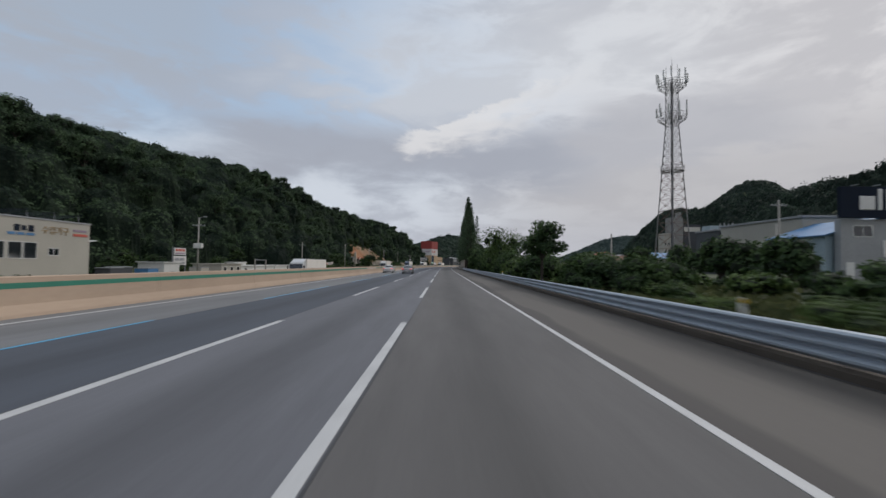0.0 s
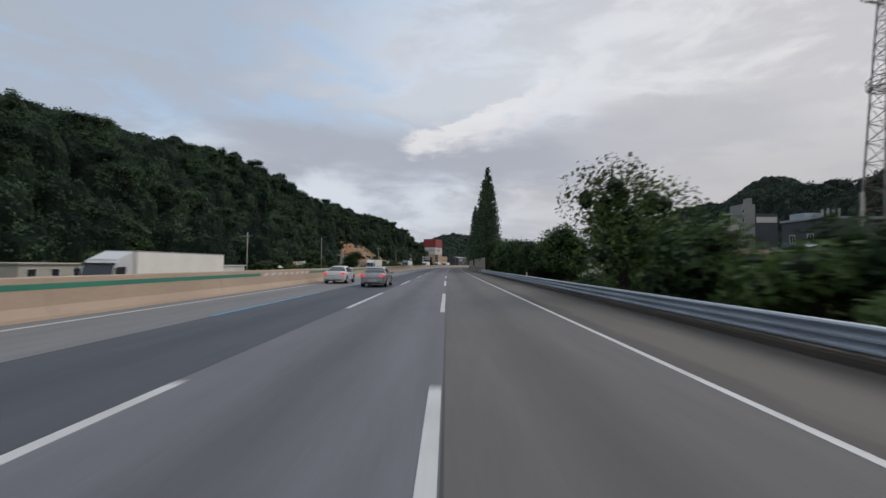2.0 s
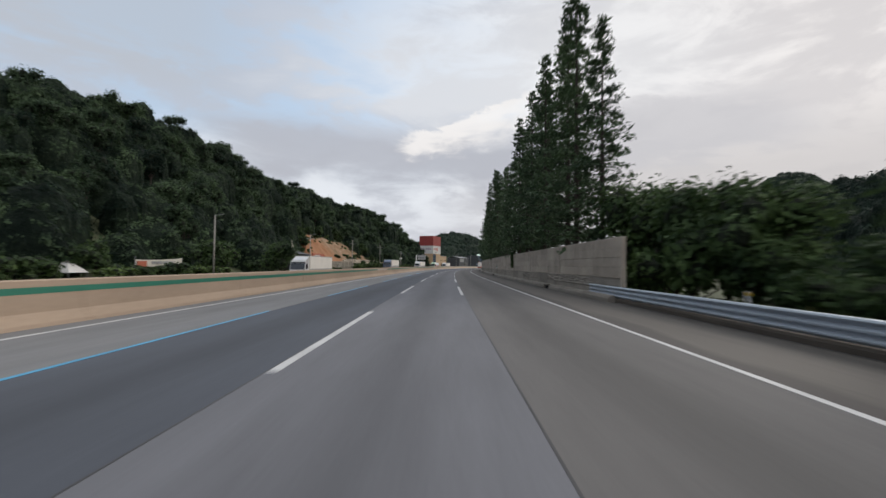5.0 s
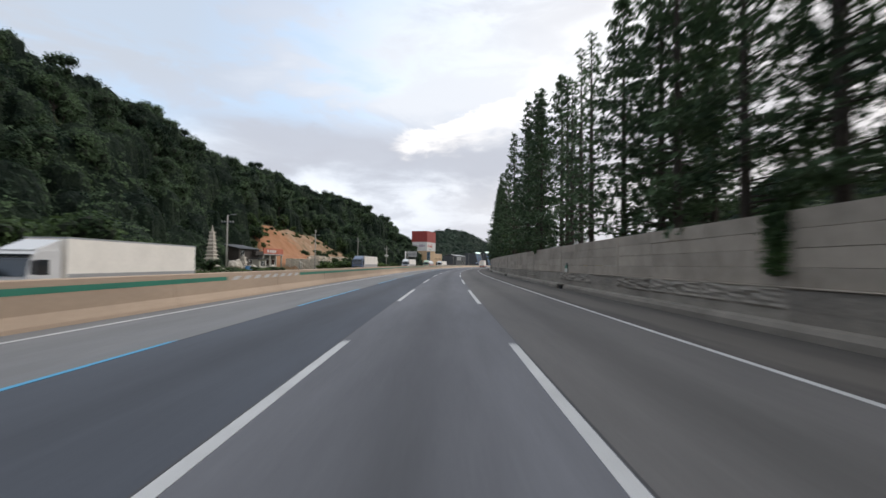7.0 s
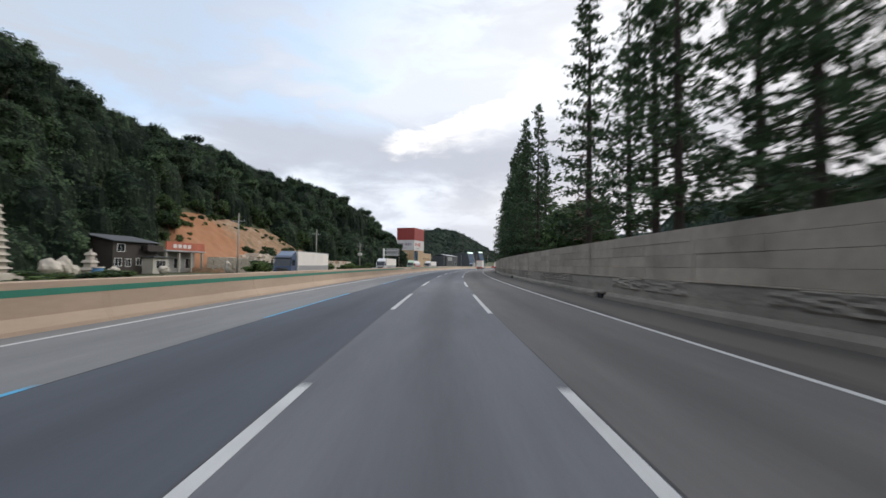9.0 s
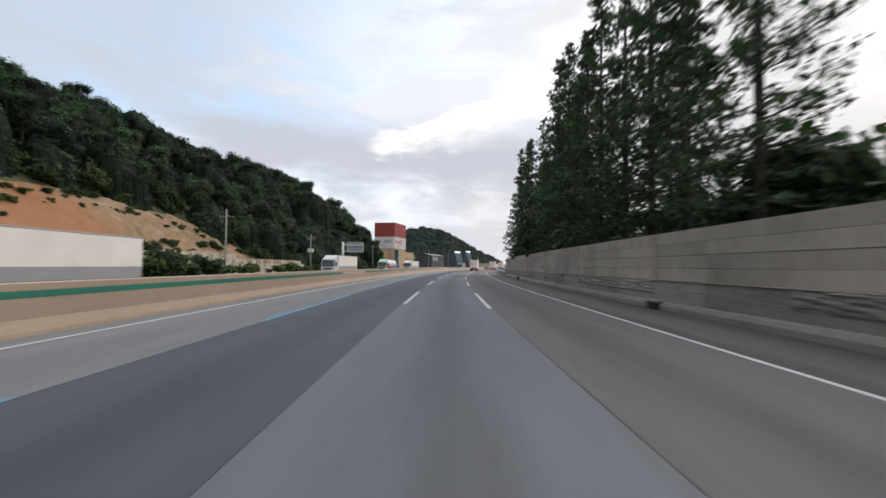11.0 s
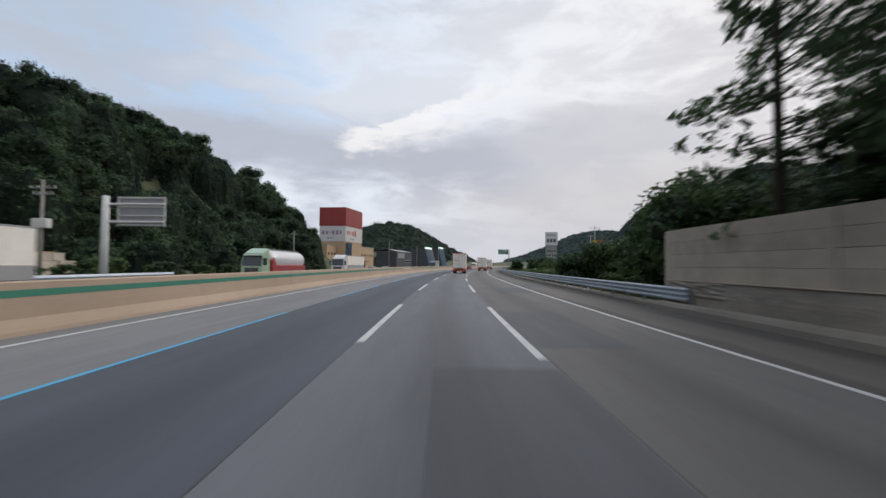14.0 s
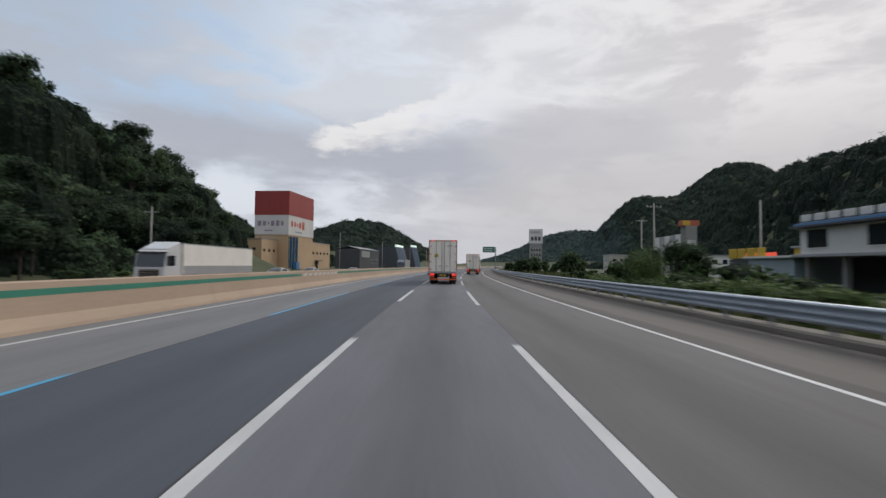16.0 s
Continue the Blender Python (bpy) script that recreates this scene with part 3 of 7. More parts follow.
gx = np.r_[-4500, -3000, -1800, -1200, -900, np.arange(-700, -280, 25), np.arange(-280, 400, 8), np.arange(400, 1300, 30), 1500, 2000, 3000, 4500]
gy = np.r_[-3000, -1500, -800, -400, np.arange(-200, 0, 20), np.arange(0, 720, 8), np.arange(720, 2100, 25), 2300, 2800, 3500, 4800]
GX, GY = np.meshgrid(gx, gy, indexing="ij")
gs, gd = road_frame(GX.ravel(), GY.ravel())
gz = land(gs, gd)
gz += np.where((gd > 16) | (gd < -52), np.sin(GX.ravel() * 0.31) * np.cos(GY.ravel() * 0.23) * 0.25, 0)
ny = len(gy)
gf = [(i * ny + j, (i + 1) * ny + j, (i + 1) * ny + j + 1, i * ny + j + 1) for i in range(len(gx) - 1) for j in range(ny - 1)]
tagged(mesh_object("ground", np.stack([GX.ravel(), GY.ravel(), gz], 1), gf, M_EARTH, smooth=True), "grassy valley ground rising into wooded hills", "ground", kind="structure")

# ---- road ----
S0, S1 = -60.0, 1500.0
for lab, d0, d1, m in (("pale concrete inner lane and strip along the barrier", -9.75, -5.33, M_LANE1), ("dark newer asphalt lane", -5.33, -1.91, M_LANE2), ("grey worn asphalt lane", -1.91, 1.92, M_LANE3),
                       ("grey worn asphalt outer lane", 1.92, 5.78, M_LANE4), ("dusty asphalt hard shoulder", 5.78, 9.0, M_SHOULDER)):
    tagged(strip("road", S0, S1, [(d0, 0), (d1, 0), (d1, -0.4), (d0, -0.4)], m, closed=True), lab, "road", kind="structure")
tagged(strip("road", S0, S1, [(-27.6, 0), (-10.0, 0), (-10.0, -0.4), (-27.6, -0.4)], M_LANE3, closed=True, sag=OPP), "grey asphalt of the opposite carriageway", "road", kind="structure")
tagged(strip("pavement", S0, S1, [(-36.0, -0.10), (-28.3, -0.10), (-28.3, -0.5), (-36.0, -0.5)], M_SHOULDER, closed=True, sag=OPP), "asphalt side road behind the carriageway", "road", kind="structure")

# seams between the lanes
seams = empty("road_seam", Matrix(), "thin dark bitumen seams between lanes", "seam", kind="structure")
for d, w in ((-1.91, 0.014), (1.92, 0.016), (-5.33, 0.010)):
    strip("seam", S0, 700, [(d - w, 0.003), (d + w, 0.003), (d + w, -0.002), (d - w, -0.002)], M_SEAM, closed=True, parent=seams)
strip("seam", S0, 700, [(9.0, 0.003), (9.06, 0.003), (9.06, -0.002), (9.0, -0.002)], M_SEAM, closed=True, parent=seams)
for s0, s1, d0, d1 in ((323.5, 329.5, -0.15, 1.86), (331.5, 338.7, 2.0, 4.0), (350.5, 356.5, 3.3, 5.5), (358.0, 364.5, 6.0, 8.0)):
    strip("patch", s0, s1, [(d0, 0.004), (d1, 0.004), (d1 + 0.05, -0.002), (d0 - 0.05, -0.002)], M_PATCH, closed=True, parent=seams, label="darker asphalt repair patch", step=1.0)

# markings
marks = empty("road_marking", Matrix(), "worn white and blue painted lane lines", "road marking", kind="structure")


def painted(name, s0, s1, d, w, m, z=0.006):
    return strip(name, s0, s1, [(d - w / 2, z), (d + w / 2, z), (d + w / 2, -0.001), (d - w / 2, -0.001)], m, closed=True, parent=marks, step=3.0)


painted("edge_line", S0, 900, 5.78, 0.14, M_WHITE)
painted("edge_line", S0, 900, -8.54, 0.12, M_WHITE)
for d, first, second in ((-1.8, 4.48, 12.32), (1.8, 4.38, 11.6)):
    for k in range(-3, 40):
        if d > 0 and k == 6:
            continue      # worn away
        s = (first if 20 * k + 4 < 248 else second) + 20 * k
        painted("dash", s - (1.3 if d > 0 else 0.4), s + 8.8, d, 0.17, M_WHITE)
for k in range(-3, 36):
    s = 20 * k + (1.0 if k < 12 else 5.5)
    painted("blue_dash", s, s + 12, -5.38, 0.11, M_BLUE)

# ---- median barrier ----
barrier = empty("median_barrier", Matrix(), "buff concrete median barrier with a green painted band", "barrier", kind="structure")
BAR = [(-9.35, 0.0), (-9.38, 0.10), (-9.58, 0.36), (-9.66, 1.17), (-9.70, 1.20), (-9.90, 1.20), (-9.94, 1.17), (-10.02, 0.36), (-10.22, -1.5), (-9.75, -1.5)]
for k in range(-6, 140):
    strip("barrier_block", k * 10 + 0.012, k * 10 + 9.988, BAR, M_BARRIER, closed=True, parent=barrier, step=5.0)
for k in range(-1, 9):
    g0, g1 = 85.0 + 109 * (k - 1), 75.0 + 109 * k
    zb = lambda z: -9.58 - 0.08 * (z - 0.36) / 0.81
    strip("green_band", g0, g1, [(zb(0.84) + 0.006, 0.84), (zb(1.01) + 0.006, 1.01), (zb(1.01), 1.01), (zb(0.84), 0.84)], M_GREEN, closed=True, parent=barrier, label="green painted band")
    for i in range(8):
        a = g1 + 0.4 + i * 1.2
        v = [at(a + sh, zb(z) + off, z) for off in (0.006, 0.0) for sh, z in ((0, 0.84), (0.62, 0.84), (1.02, 1.01), (0.40, 1.01))]
        mesh_object("white_bar", v, [(0, 1, 2, 3), (7, 6, 5, 4), (0, 4, 5, 1), (1, 5, 6, 2), (2, 6, 7, 3), (3, 7, 4, 0)], M_WHITE, barrier, "slanted white reflective bar")
# far edge of the opposite carriageway
far_kerb = empty("far_kerb", Matrix(), "low concrete kerb beyond the opposite carriageway", "kerb", kind="structure")
for k in range(-6, 90):
    strip("kerb_block", k * 10 + 0.01, k * 10 + 9.99, [(-27.6, 0.0), (-27.65, 0.22), (-28.2, 0.22), (-28.3, -0.1)], M_KERB, closed=True, parent=far_kerb, step=5, sag=OPP)

# ---- guard rails on the right ----
RAIL = [(9.11, 0.85), (9.05, 0.83), (9.02, 0.79), (9.03, 0.76), (9.11, 0.70), (9.11, 0.67), (9.03, 0.61), (9.03, 0.57), (9.11, 0.51), (9.11, 0.48), (9.03, 0.42), (9.03, 0.38), (9.10, 0.32)]
RAIL = RAIL + [(d + 0.012, z) for d, z in RAIL[::-1]]


def guard_rail(s0, s1, lab, lift):
    rail = empty("guardrail", Matrix(), lab, "guardrail", kind="structure")
    n = int((s1 - s0) / 4)
    for k in range(n):
        strip("rail_beam", s0 + 4 * k, s0 + 4 * k + 4.02, [(d, z + lift) for d, z in RAIL], M_STEEL, closed=True, parent=rail, step=2.0)
    post = box(0.0, 0.11, -0.06, 0.06, 0.0, 0.82 + lift, 0.01)
    first = None
    for k in range(2 * n + 1):
        if first is None:
            first = part("post", post, M_POST, rail)
            ob = first
        else:
            ob = new("post", first.data)
            ob.parent = rail
        ob.matrix_world = stand(s0 + 2 * k, 9.14, 0.0)
    return rail


guard_rail(-57, 143.5, "galvanised corrugated steel guardrail on posts above a kerb", -0.09)
guard_rail(339.0, 703.0, "galvanised corrugated steel guardrail along the shoulder", 0.08)
kerb = empty("kerb", Matrix(), "stained concrete kerb under the guardrail", "kerb", kind="structure")
for a, b, pr in ((-60, 139, [(9.06, -0.3), (9.06, 0.13), (9.12, 0.19), (9.62, 0.20), (9.70, -0.3)]), (341, 900, [(9.06, -0.3), (9.06, 0.13), (9.12, 0.19), (9.62, 0.20), (9.70, -0.3)]),
                 (139, 341, [(8.72, -0.3), (8.74, 0.18), (8.82, 0.30), (8.98, 0.34), (9.30, 0.30), (9.30, -0.3)])):
    k = a
    while k < b:
        e = min(k + 8, b)
        strip("kerb_block", k + 0.01, e - 0.01, pr, M_DARKKERB if a < 0 else M_KERB, closed=True, parent=kerb, step=4)
        k = e

# ---- concrete wall on the right ----
wall = empty("wall_right", Matrix(), "weathered grey concrete plank wall on a rough plinth", "wall", kind="structure")
WALL0, BAYS, BAY = 139.0, 50, 4.04


def rough_block(seed, deep):
    """Plinth block with a broken, layered face."""
    nx, nz = 25, 13
    v, f = [], []
    for i in range(nx):
        for j in range(nz):
            y, z = -BAY / 2 + 0.01 + (BAY - 0.02) * i / (nx - 1), 0.28 + 0.92 * j / (nz - 1)
            inside = min(1.0, min(i, nx - 1 - i) / 2) * (1.0 if 4 < j < nz - 1 else 0.0)
            h = noise.noise(Vector((y * 1.3 + seed * 7, z * 9.0, seed * 3.1))) + 0.5 * noise.noise(Vector((y * 4 + seed, z * 18.0, 5.0)))
            v.append((0.04 - deep * inside * (0.5 + 0.9 * h), y, z))
    for i in range(nx - 1):
        for j in range(nz - 1):
            a = i * nz + j
            f.append((a, a + 1, a + nz + 1, a + nz))
    b = len(v)
    y0, y1 = -BAY / 2 + 0.01, BAY / 2 - 0.01
    v += [(0.30, y0, 0.28), (0.30, y0, 1.2), (0.30, y1, 0.28), (0.30, y1, 1.2)]
    f.append((nz - 1, *[i * nz + nz - 1 for i in range(1, nx)], b + 3, b + 1))
    f.append((b, b + 1, b + 3, b + 2))
    f.append(tuple(range(nz)) + (b + 1, b))
    f.append(tuple(range((nx - 1) * nz, nx * nz))[::-1] + (b + 2, b + 3))
    me = bpy.data.meshes.new("plinth_block")
    me.from_pydata(v, [], f)
    me.materials.append(M_PLINTH)
    return me


plinths = [rough_block(1, 0.014), rough_block(2, 0.10), rough_block(3, 0.12), rough_block(4, 0.09)]
panel_me = []
for k, w in enumerate((BAY - 0.03, BAY - 0.03, BAY - 0.03)):
    bm = box(0.0, 0.16, -w / 2, w / 2, 0.003, 0.496, 0.008)
    me = bpy.data.meshes.new("panel")
    bm.to_mesh(me)
    bm.free()
    me.materials.append(M_CONC)
    panel_me.append(me)
bm = box(-0.02, 0.2, -0.16, 0.16, 0.28, 3.2, 0.02)
pier_me = bpy.data.meshes.new("pier")
bm.to_mesh(pier_me)
bm.free()
pier_me.materials.append(M_CONC)
cap_me = bpy.data.meshes.new("ledge")
bm = box(-0.06, 0.2, -BAY / 2 + 0.005, BAY / 2 - 0.005, 1.165, 1.205, 0.012)
bm.to_mesh(cap_me)
bm.free()
cap_me.materials.append(M_CONC)
rw = random.Random(5)
for k in range(BAYS):
    s = WALL0 + BAY * (k + 0.5)
    kinds = [("plinth_block", plinths[(0, 1, 1, 2, 0, 3, 2, 0)[k % 8]], 9.26, 0.0), ("ledge", cap_me, 9.30, 0.004)]
    kinds += [("panel", panel_me[j % 3], 9.34 + rw.choice((0, 0, 0.012, 0.02)), 1.21 + 0.5 * j) for j in range(4)]
    for nm, me, d, z in kinds:
        ob = new(nm, me)
        ob.parent = wall
        ob.matrix_world = stand(s, d, z)
    if k % 3 == 0:
        ob = new("pier", pier_me)
        ob.parent = wall
        ob.matrix_world = stand(s - BAY / 2, 9.33, 0.0)
ob = new("pier", pier_me)
ob.parent = wall
ob.matrix_world = stand(WALL0 + BAY * BAYS + 0.1, 9.33)

# ---- woods on the hills ----


def rolling(shape, cells):
    """Smooth random bumps between -1 and 1, some cells wide."""
    a, b = shape[0] // cells + 3, shape[1] // cells + 3
    g = RNG.uniform(-1, 1, (a, b))
    x, y = np.arange(shape[0]) / cells, np.arange(shape[1]) / cells
    i, j = x.astype(int), y.astype(int)
    u, v = ease(x - i)[:, None], ease(y - j)[None]
    g00, g10, g01, g11 = g[np.ix_(i, j)], g[np.ix_(i + 1, j)], g[np.ix_(i, j + 1)], g[np.ix_(i + 1, j + 1)]
    return (g00 * (1 - u) + g10 * u) * (1 - v) + (g01 * (1 - u) + g11 * u) * v


def forest(name, s_range, d_range, step, spacing, crown, tall, n_leaf, size, mat, solid, label, keep=None):
    """A closed canopy: crowns of several domes each, with leaf clumps over all of it."""
    ns, nd = int((s_range[1] - s_range[0]) / spacing), int(abs(d_range[1] - d_range[0]) / spacing)
    s, d = np.meshgrid(np.linspace(*s_range, ns), np.linspace(*d_range, nd), indexing="ij")
    s, d = s.ravel() + RNG.uniform(-0.45, 0.45, ns * nd) * spacing, d.ravel() + RNG.uniform(-0.45, 0.45, ns * nd) * spacing
    if keep is not None:
        k = keep(s, d)
        s, d = s[k], d[k]
    n = len(s)
    r = crown * RNG.choice([0.75, 0.9, 1.0, 1.15, 1.35], n) * RNG.uniform(0.9, 1.1, n)
    h = tall * RNG.uniform(0.58, 1.08, n) * RNG.choice([1.0, 1.0, 1.0, 1.22], n)
    base = land(s, d)
    lobes = [(s, d, r, base + h)]
    for i in range(4):
        a, q = RNG.uniform(0, 6.283, n), r * RNG.uniform(0.4, 0.8, n)
        lobes.append((s + np.cos(a) * q, d + np.sin(a) * q, r * RNG.uniform(0.32, 0.52, n), base + h - q * RNG.uniform(0.25, 0.75, n)))
    ls, ld, lr, lz = (np.concatenate([l[i] for l in lobes]) for i in range(4))
    gs1 = np.arange(s_range[0] - crown * 2, s_range[1] + crown * 2, step)
    gd1 = np.arange(min(d_range) - crown * 2, max(d_range) + crown * 2, step)
    top = np.full((len(gs1), len(gd1)), -999.0)
    for cs, cd, cr, cz in zip(ls, ld, lr, lz):
        i0, i1 = np.searchsorted(gs1, (cs - cr, cs + cr))
        j0, j1 = np.searchsorted(gd1, (cd - cr, cd + cr))
        rho = ((gs1[i0:i1, None] - cs) ** 2 + (gd1[None, j0:j1] - cd) ** 2) / (cr * cr)
        dome = np.where(rho < 1, cz - cr * 1.55 * (1 - np.sqrt(np.clip(1 - rho, 0, 1))), -999.0)
        top[i0:i1, j0:j1] = np.maximum(top[i0:i1, j0:j1], dome)
    GS, GD = np.meshgrid(gs1, gd1, indexing="ij")
    under = land(GS, GD)
    leafy = top > -900
    z = np.where(leafy, np.maximum(top, under + 0.3), under - 0.6) + np.where(leafy, rolling(top.shape, 13) * 0.14 * crown + rolling(top.shape, 4) * 0.18 * crown + rolling(top.shape, 2) * 0.17 * crown, 0) + RNG.normal(size=top.shape) * 0.30 * min(step, 1.5)
    js, jd = RNG.uniform(-0.3, 0.3, (2, *top.shape)) * step
    v = ats((GS + js).ravel(), (GD + jd).ravel(), z.ravel())
    w = len(gd1)
    ii, jj = np.meshgrid(np.arange(len(gs1) - 1), np.arange(w - 1), indexing="ij")
    a = (ii * w + jj).ravel()
    f = np.stack([a, a + w, a + w + 1, a + 1], 1)
    lf = leafy.ravel()
    f = f[lf[f].any(1)]
    p = v[f]
    nor = np.cross(p[:, 2] - p[:, 0], p[:, 3] - p[:, 1])
    area = np.linalg.norm(nor, axis=1)
    nor = nor / (area[:, None] + 1e-9)
    nor *= np.sign(nor[:, 2:3] + 1e-6)
    # sprays of leaves: small loose balls of them, standing out from the crowns
    n_spray = n_leaf // 10
    weight = area * (0.75 + 0.25 * nor[:, 2])
    pick = RNG.choice(len(f), n_spray, p=weight / weight.sum())
    u, t = RNG.uniform(0, 1, (2, n_spray, 1))
    q = p[pick]
    q = (q[:, 0] * (1 - u) + q[:, 1] * u) * (1 - t) + (q[:, 3] * (1 - u) + q[:, 2] * u) * t
    q = q + nor[pick] * (size * RNG.uniform(-0.5, 0.8, n_spray))[:, None]
    own = np.repeat(np.arange(n_spray), 10)
    away = RNG.normal(size=(len(own), 3)) * np.array([1, 1, 0.6])
    sz = size * RNG.uniform(0.5, 1.35, len(own))
    q = card_at(q[own] + away * size * 0.85, away * 0.30 + nor[pick][own] * 0.9 + RNG.normal(size=(len(own), 3)) * 0.28 + np.array([0, 0, 0.15]), sz)
    wood = empty(name, Matrix(), label, "woodland", kind="stuff")
    quads_object("leaves", q, mat, wood)
    used = np.unique(f)
    remap = np.zeros(len(v), int)
    remap[used] = np.arange(len(used))
    # sunk solid under the cards; a darker material paints shade between them
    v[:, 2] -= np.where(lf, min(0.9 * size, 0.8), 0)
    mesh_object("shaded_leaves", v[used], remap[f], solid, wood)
    return wood


CLAY_TOP = ([306, 309, 316, 324, 340, 350, 358, 366, 374], [60, 66, 72, 76.5, 76.5, 74, 71, 68, 57])   # upper edge of the diggings


def clay_zone(s, d, more=0.0):
    """Where the hillside is dug away, widened by so many metres."""
    return (s > 308 - more) & (s < 374 + more) & (-d < np.interp(s, *CLAY_TOP) + more)


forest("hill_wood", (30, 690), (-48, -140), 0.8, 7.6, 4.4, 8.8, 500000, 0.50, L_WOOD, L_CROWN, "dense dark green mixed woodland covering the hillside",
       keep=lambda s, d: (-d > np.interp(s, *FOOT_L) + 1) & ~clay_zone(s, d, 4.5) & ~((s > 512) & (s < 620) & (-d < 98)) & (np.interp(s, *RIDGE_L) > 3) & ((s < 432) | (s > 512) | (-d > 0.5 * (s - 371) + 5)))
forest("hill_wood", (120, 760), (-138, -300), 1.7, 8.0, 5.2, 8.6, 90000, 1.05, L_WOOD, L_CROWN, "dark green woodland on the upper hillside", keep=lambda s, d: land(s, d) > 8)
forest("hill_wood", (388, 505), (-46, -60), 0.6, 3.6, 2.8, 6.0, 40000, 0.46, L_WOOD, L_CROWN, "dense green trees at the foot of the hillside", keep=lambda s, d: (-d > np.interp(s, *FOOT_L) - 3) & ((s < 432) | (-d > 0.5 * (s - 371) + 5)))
forest("far_wood", (50, 1180), (126, 232), 1.7, 8.5, 5.4, 7.0, 110000, 1.15, L_FAR, L_FARCROWN, "distant dark woodland on the valley's other side")
forest("far_wood", (560, 1200), (226, 420), 3.4, 9.5, 6.2, 7.0, 22000, 1.9, L_FAR, L_FARCROWN, "dark woodland on the far side of the ridge", keep=lambda s, d: land(s, d) > 12)
forest("far_wood", (880, 1700), (-480, -90), 4.0, 10, 7.0, 8, 60000, 1.9, L_FAR, L_FARCROWN, "hazy wooded hills far along the valley", keep=lambda s, d: land(s, d) > 8)
forest("far_wood", (1180, 1950), (230, 760), 4.5, 11, 7.5, 8, 60000, 2.0, L_FAR, L_FARCROWN, "dark wooded hill beyond the fields", keep=lambda s, d: land(s, d) > 14)
# this hill's haze is only the colour of L_HAZY
forest("far_wood", (1300, 2150), (-80, 250), 5.0, 12, 8.5, 8, 30000, 2.4, L_HAZY, L_HAZY, "wooded hill closing the valley, haze in its leaf colour", keep=lambda s, d: land(s, d) > 14)

# ---- trees and bushes ----


def redwood(h, r, n_branch, n_card, mat, seed, lab, thin=1.0, bare=0.165):
    """A tall narrow conifer with feathery boughs and gaps between them."""
    g = np.random.default_rng(seed)
    top = empty("redwood_tree", Matrix(), lab, "tree", group="row of tall trees behind the wall")
    bm = bmesh.new()
    rod((0, 0, -0.6), (0, 0, h * 0.55), 0.26, 0.15, 8, bm)
    rod((0, 0, h * 0.55), (0, 0, h * 0.985), 0.15, 0.02, 6, bm)
    pts, nors = [], []
    for i in range(n_branch):
        u = (i + g.uniform(0, 1)) / n_branch
        z = h * (bare + (0.985 - bare) * u)
        L = r * (0.08 + 0.92 * (1 - u) ** 0.92) * g.uniform(0.62, 1.15)
        if u < 0.10:
            L *= 0.8
        a = g.uniform(0, 2 * math.pi)
        rise = g.uniform(-0.05, 0.38)
        dv = np.array([math.cos(a), math.sin(a), rise])
        side = np.array([-math.sin(a), math.cos(a), 0.0])
        base = np.array([0, 0, z])
        if i % 2 == 0:
            rod(base, base + dv * L * 0.92, 0.022 + 0.03 * (1 - u), 0.008, 4, bm, caps=False)
        k = max(5, int(n_card * (0.30 + 0.70 * L / r) * thin))
        t = g.uniform(0.15, 1.05, k) ** 0.75
        spread = g.uniform(-1, 1, k) * 0.34 * L * (1.05 - 0.7 * t)        # twigs to both sides of the bough
        p = base + dv * L * t[:, None] + side * spread[:, None] + g.normal(size=(k, 3)) * np.array([0.15, 0.15, 0.13])
        p[:, 2] -= 0.10 * L * t * t + 0.12 * np.abs(spread)
        pts.append(p)
        nors.append(g.normal(size=(k, 3)) * 0.5 + np.array([0, 0, 0.8]))
    part("trunk", bm, M_BARK, top, "dark straight trunk with thin boughs")
    p, nn = np.concatenate(pts), np.concatenate(nors)
    quads_object("crown", card_at(p, nn, g.uniform(0.15, 0.37, len(p)), long=1.7), mat, top)
    return top


def broadleaf(name, h, r, crown_h, n_card, size, mat, seed, lab, cat="tree", group="", trunk=True, lobes=7, solid=0.62):
    g = np.random.default_rng(seed)
    top = empty(name, Matrix(), lab, cat, group)
    lob = []
    for i in range(lobes):
        a, q = g.uniform(0, 6.28), g.uniform(0.1, 0.68) ** 0.7
        zz = h - crown_h * g.uniform(0.22, 0.85)
        lob.append((math.cos(a) * r * q, math.sin(a) * r * q, zz, r * g.uniform(0.32, 0.55), crown_h * g.uniform(0.16, 0.30)))
    lob.append((0, 0, h - crown_h * 0.30, r * 0.45, crown_h * 0.30))
    lob = np.array(lob)
    lob[:, 2] = np.minimum(lob[:, 2], h - lob[:, 4])
    bm = bmesh.new()
    base = h - crown_h
    rod((0, 0, -0.4), (0, 0, max(base + crown_h * 0.3, 0.4)), 0.05 + 0.016 * h, 0.03 + 0.009 * h, 8, bm)
    for x, y, z, *_ in lob:
        rod((0, 0, max(base * 0.85, 0.2)), (x, y, z), 0.02 + 0.006 * h, 0.012, 5, bm, caps=False)
    part("trunk", bm, M_BARK, top)
    w = lob[:, 3] ** 2
    idx = g.choice(len(lob), n_card, p=w / w.sum())
    rad = lob[idx][:, [3, 3, 4]]
    q = cards(lob[idx][:, :3], rad * 1.12, size * g.uniform(0.6, 1.5, n_card), flat=0.8, shell=0.5)
    quads_object("crown", q, mat, top)
    # dark solid blobs carry painted shade behind the leaf cards
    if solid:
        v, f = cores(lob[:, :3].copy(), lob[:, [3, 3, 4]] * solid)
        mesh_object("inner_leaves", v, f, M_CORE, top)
    return top


def drop(ob):
    """Removes a thing used only as a pattern."""
    for o in (*ob.children_recursive, ob):
        bpy.data.objects.remove(o)


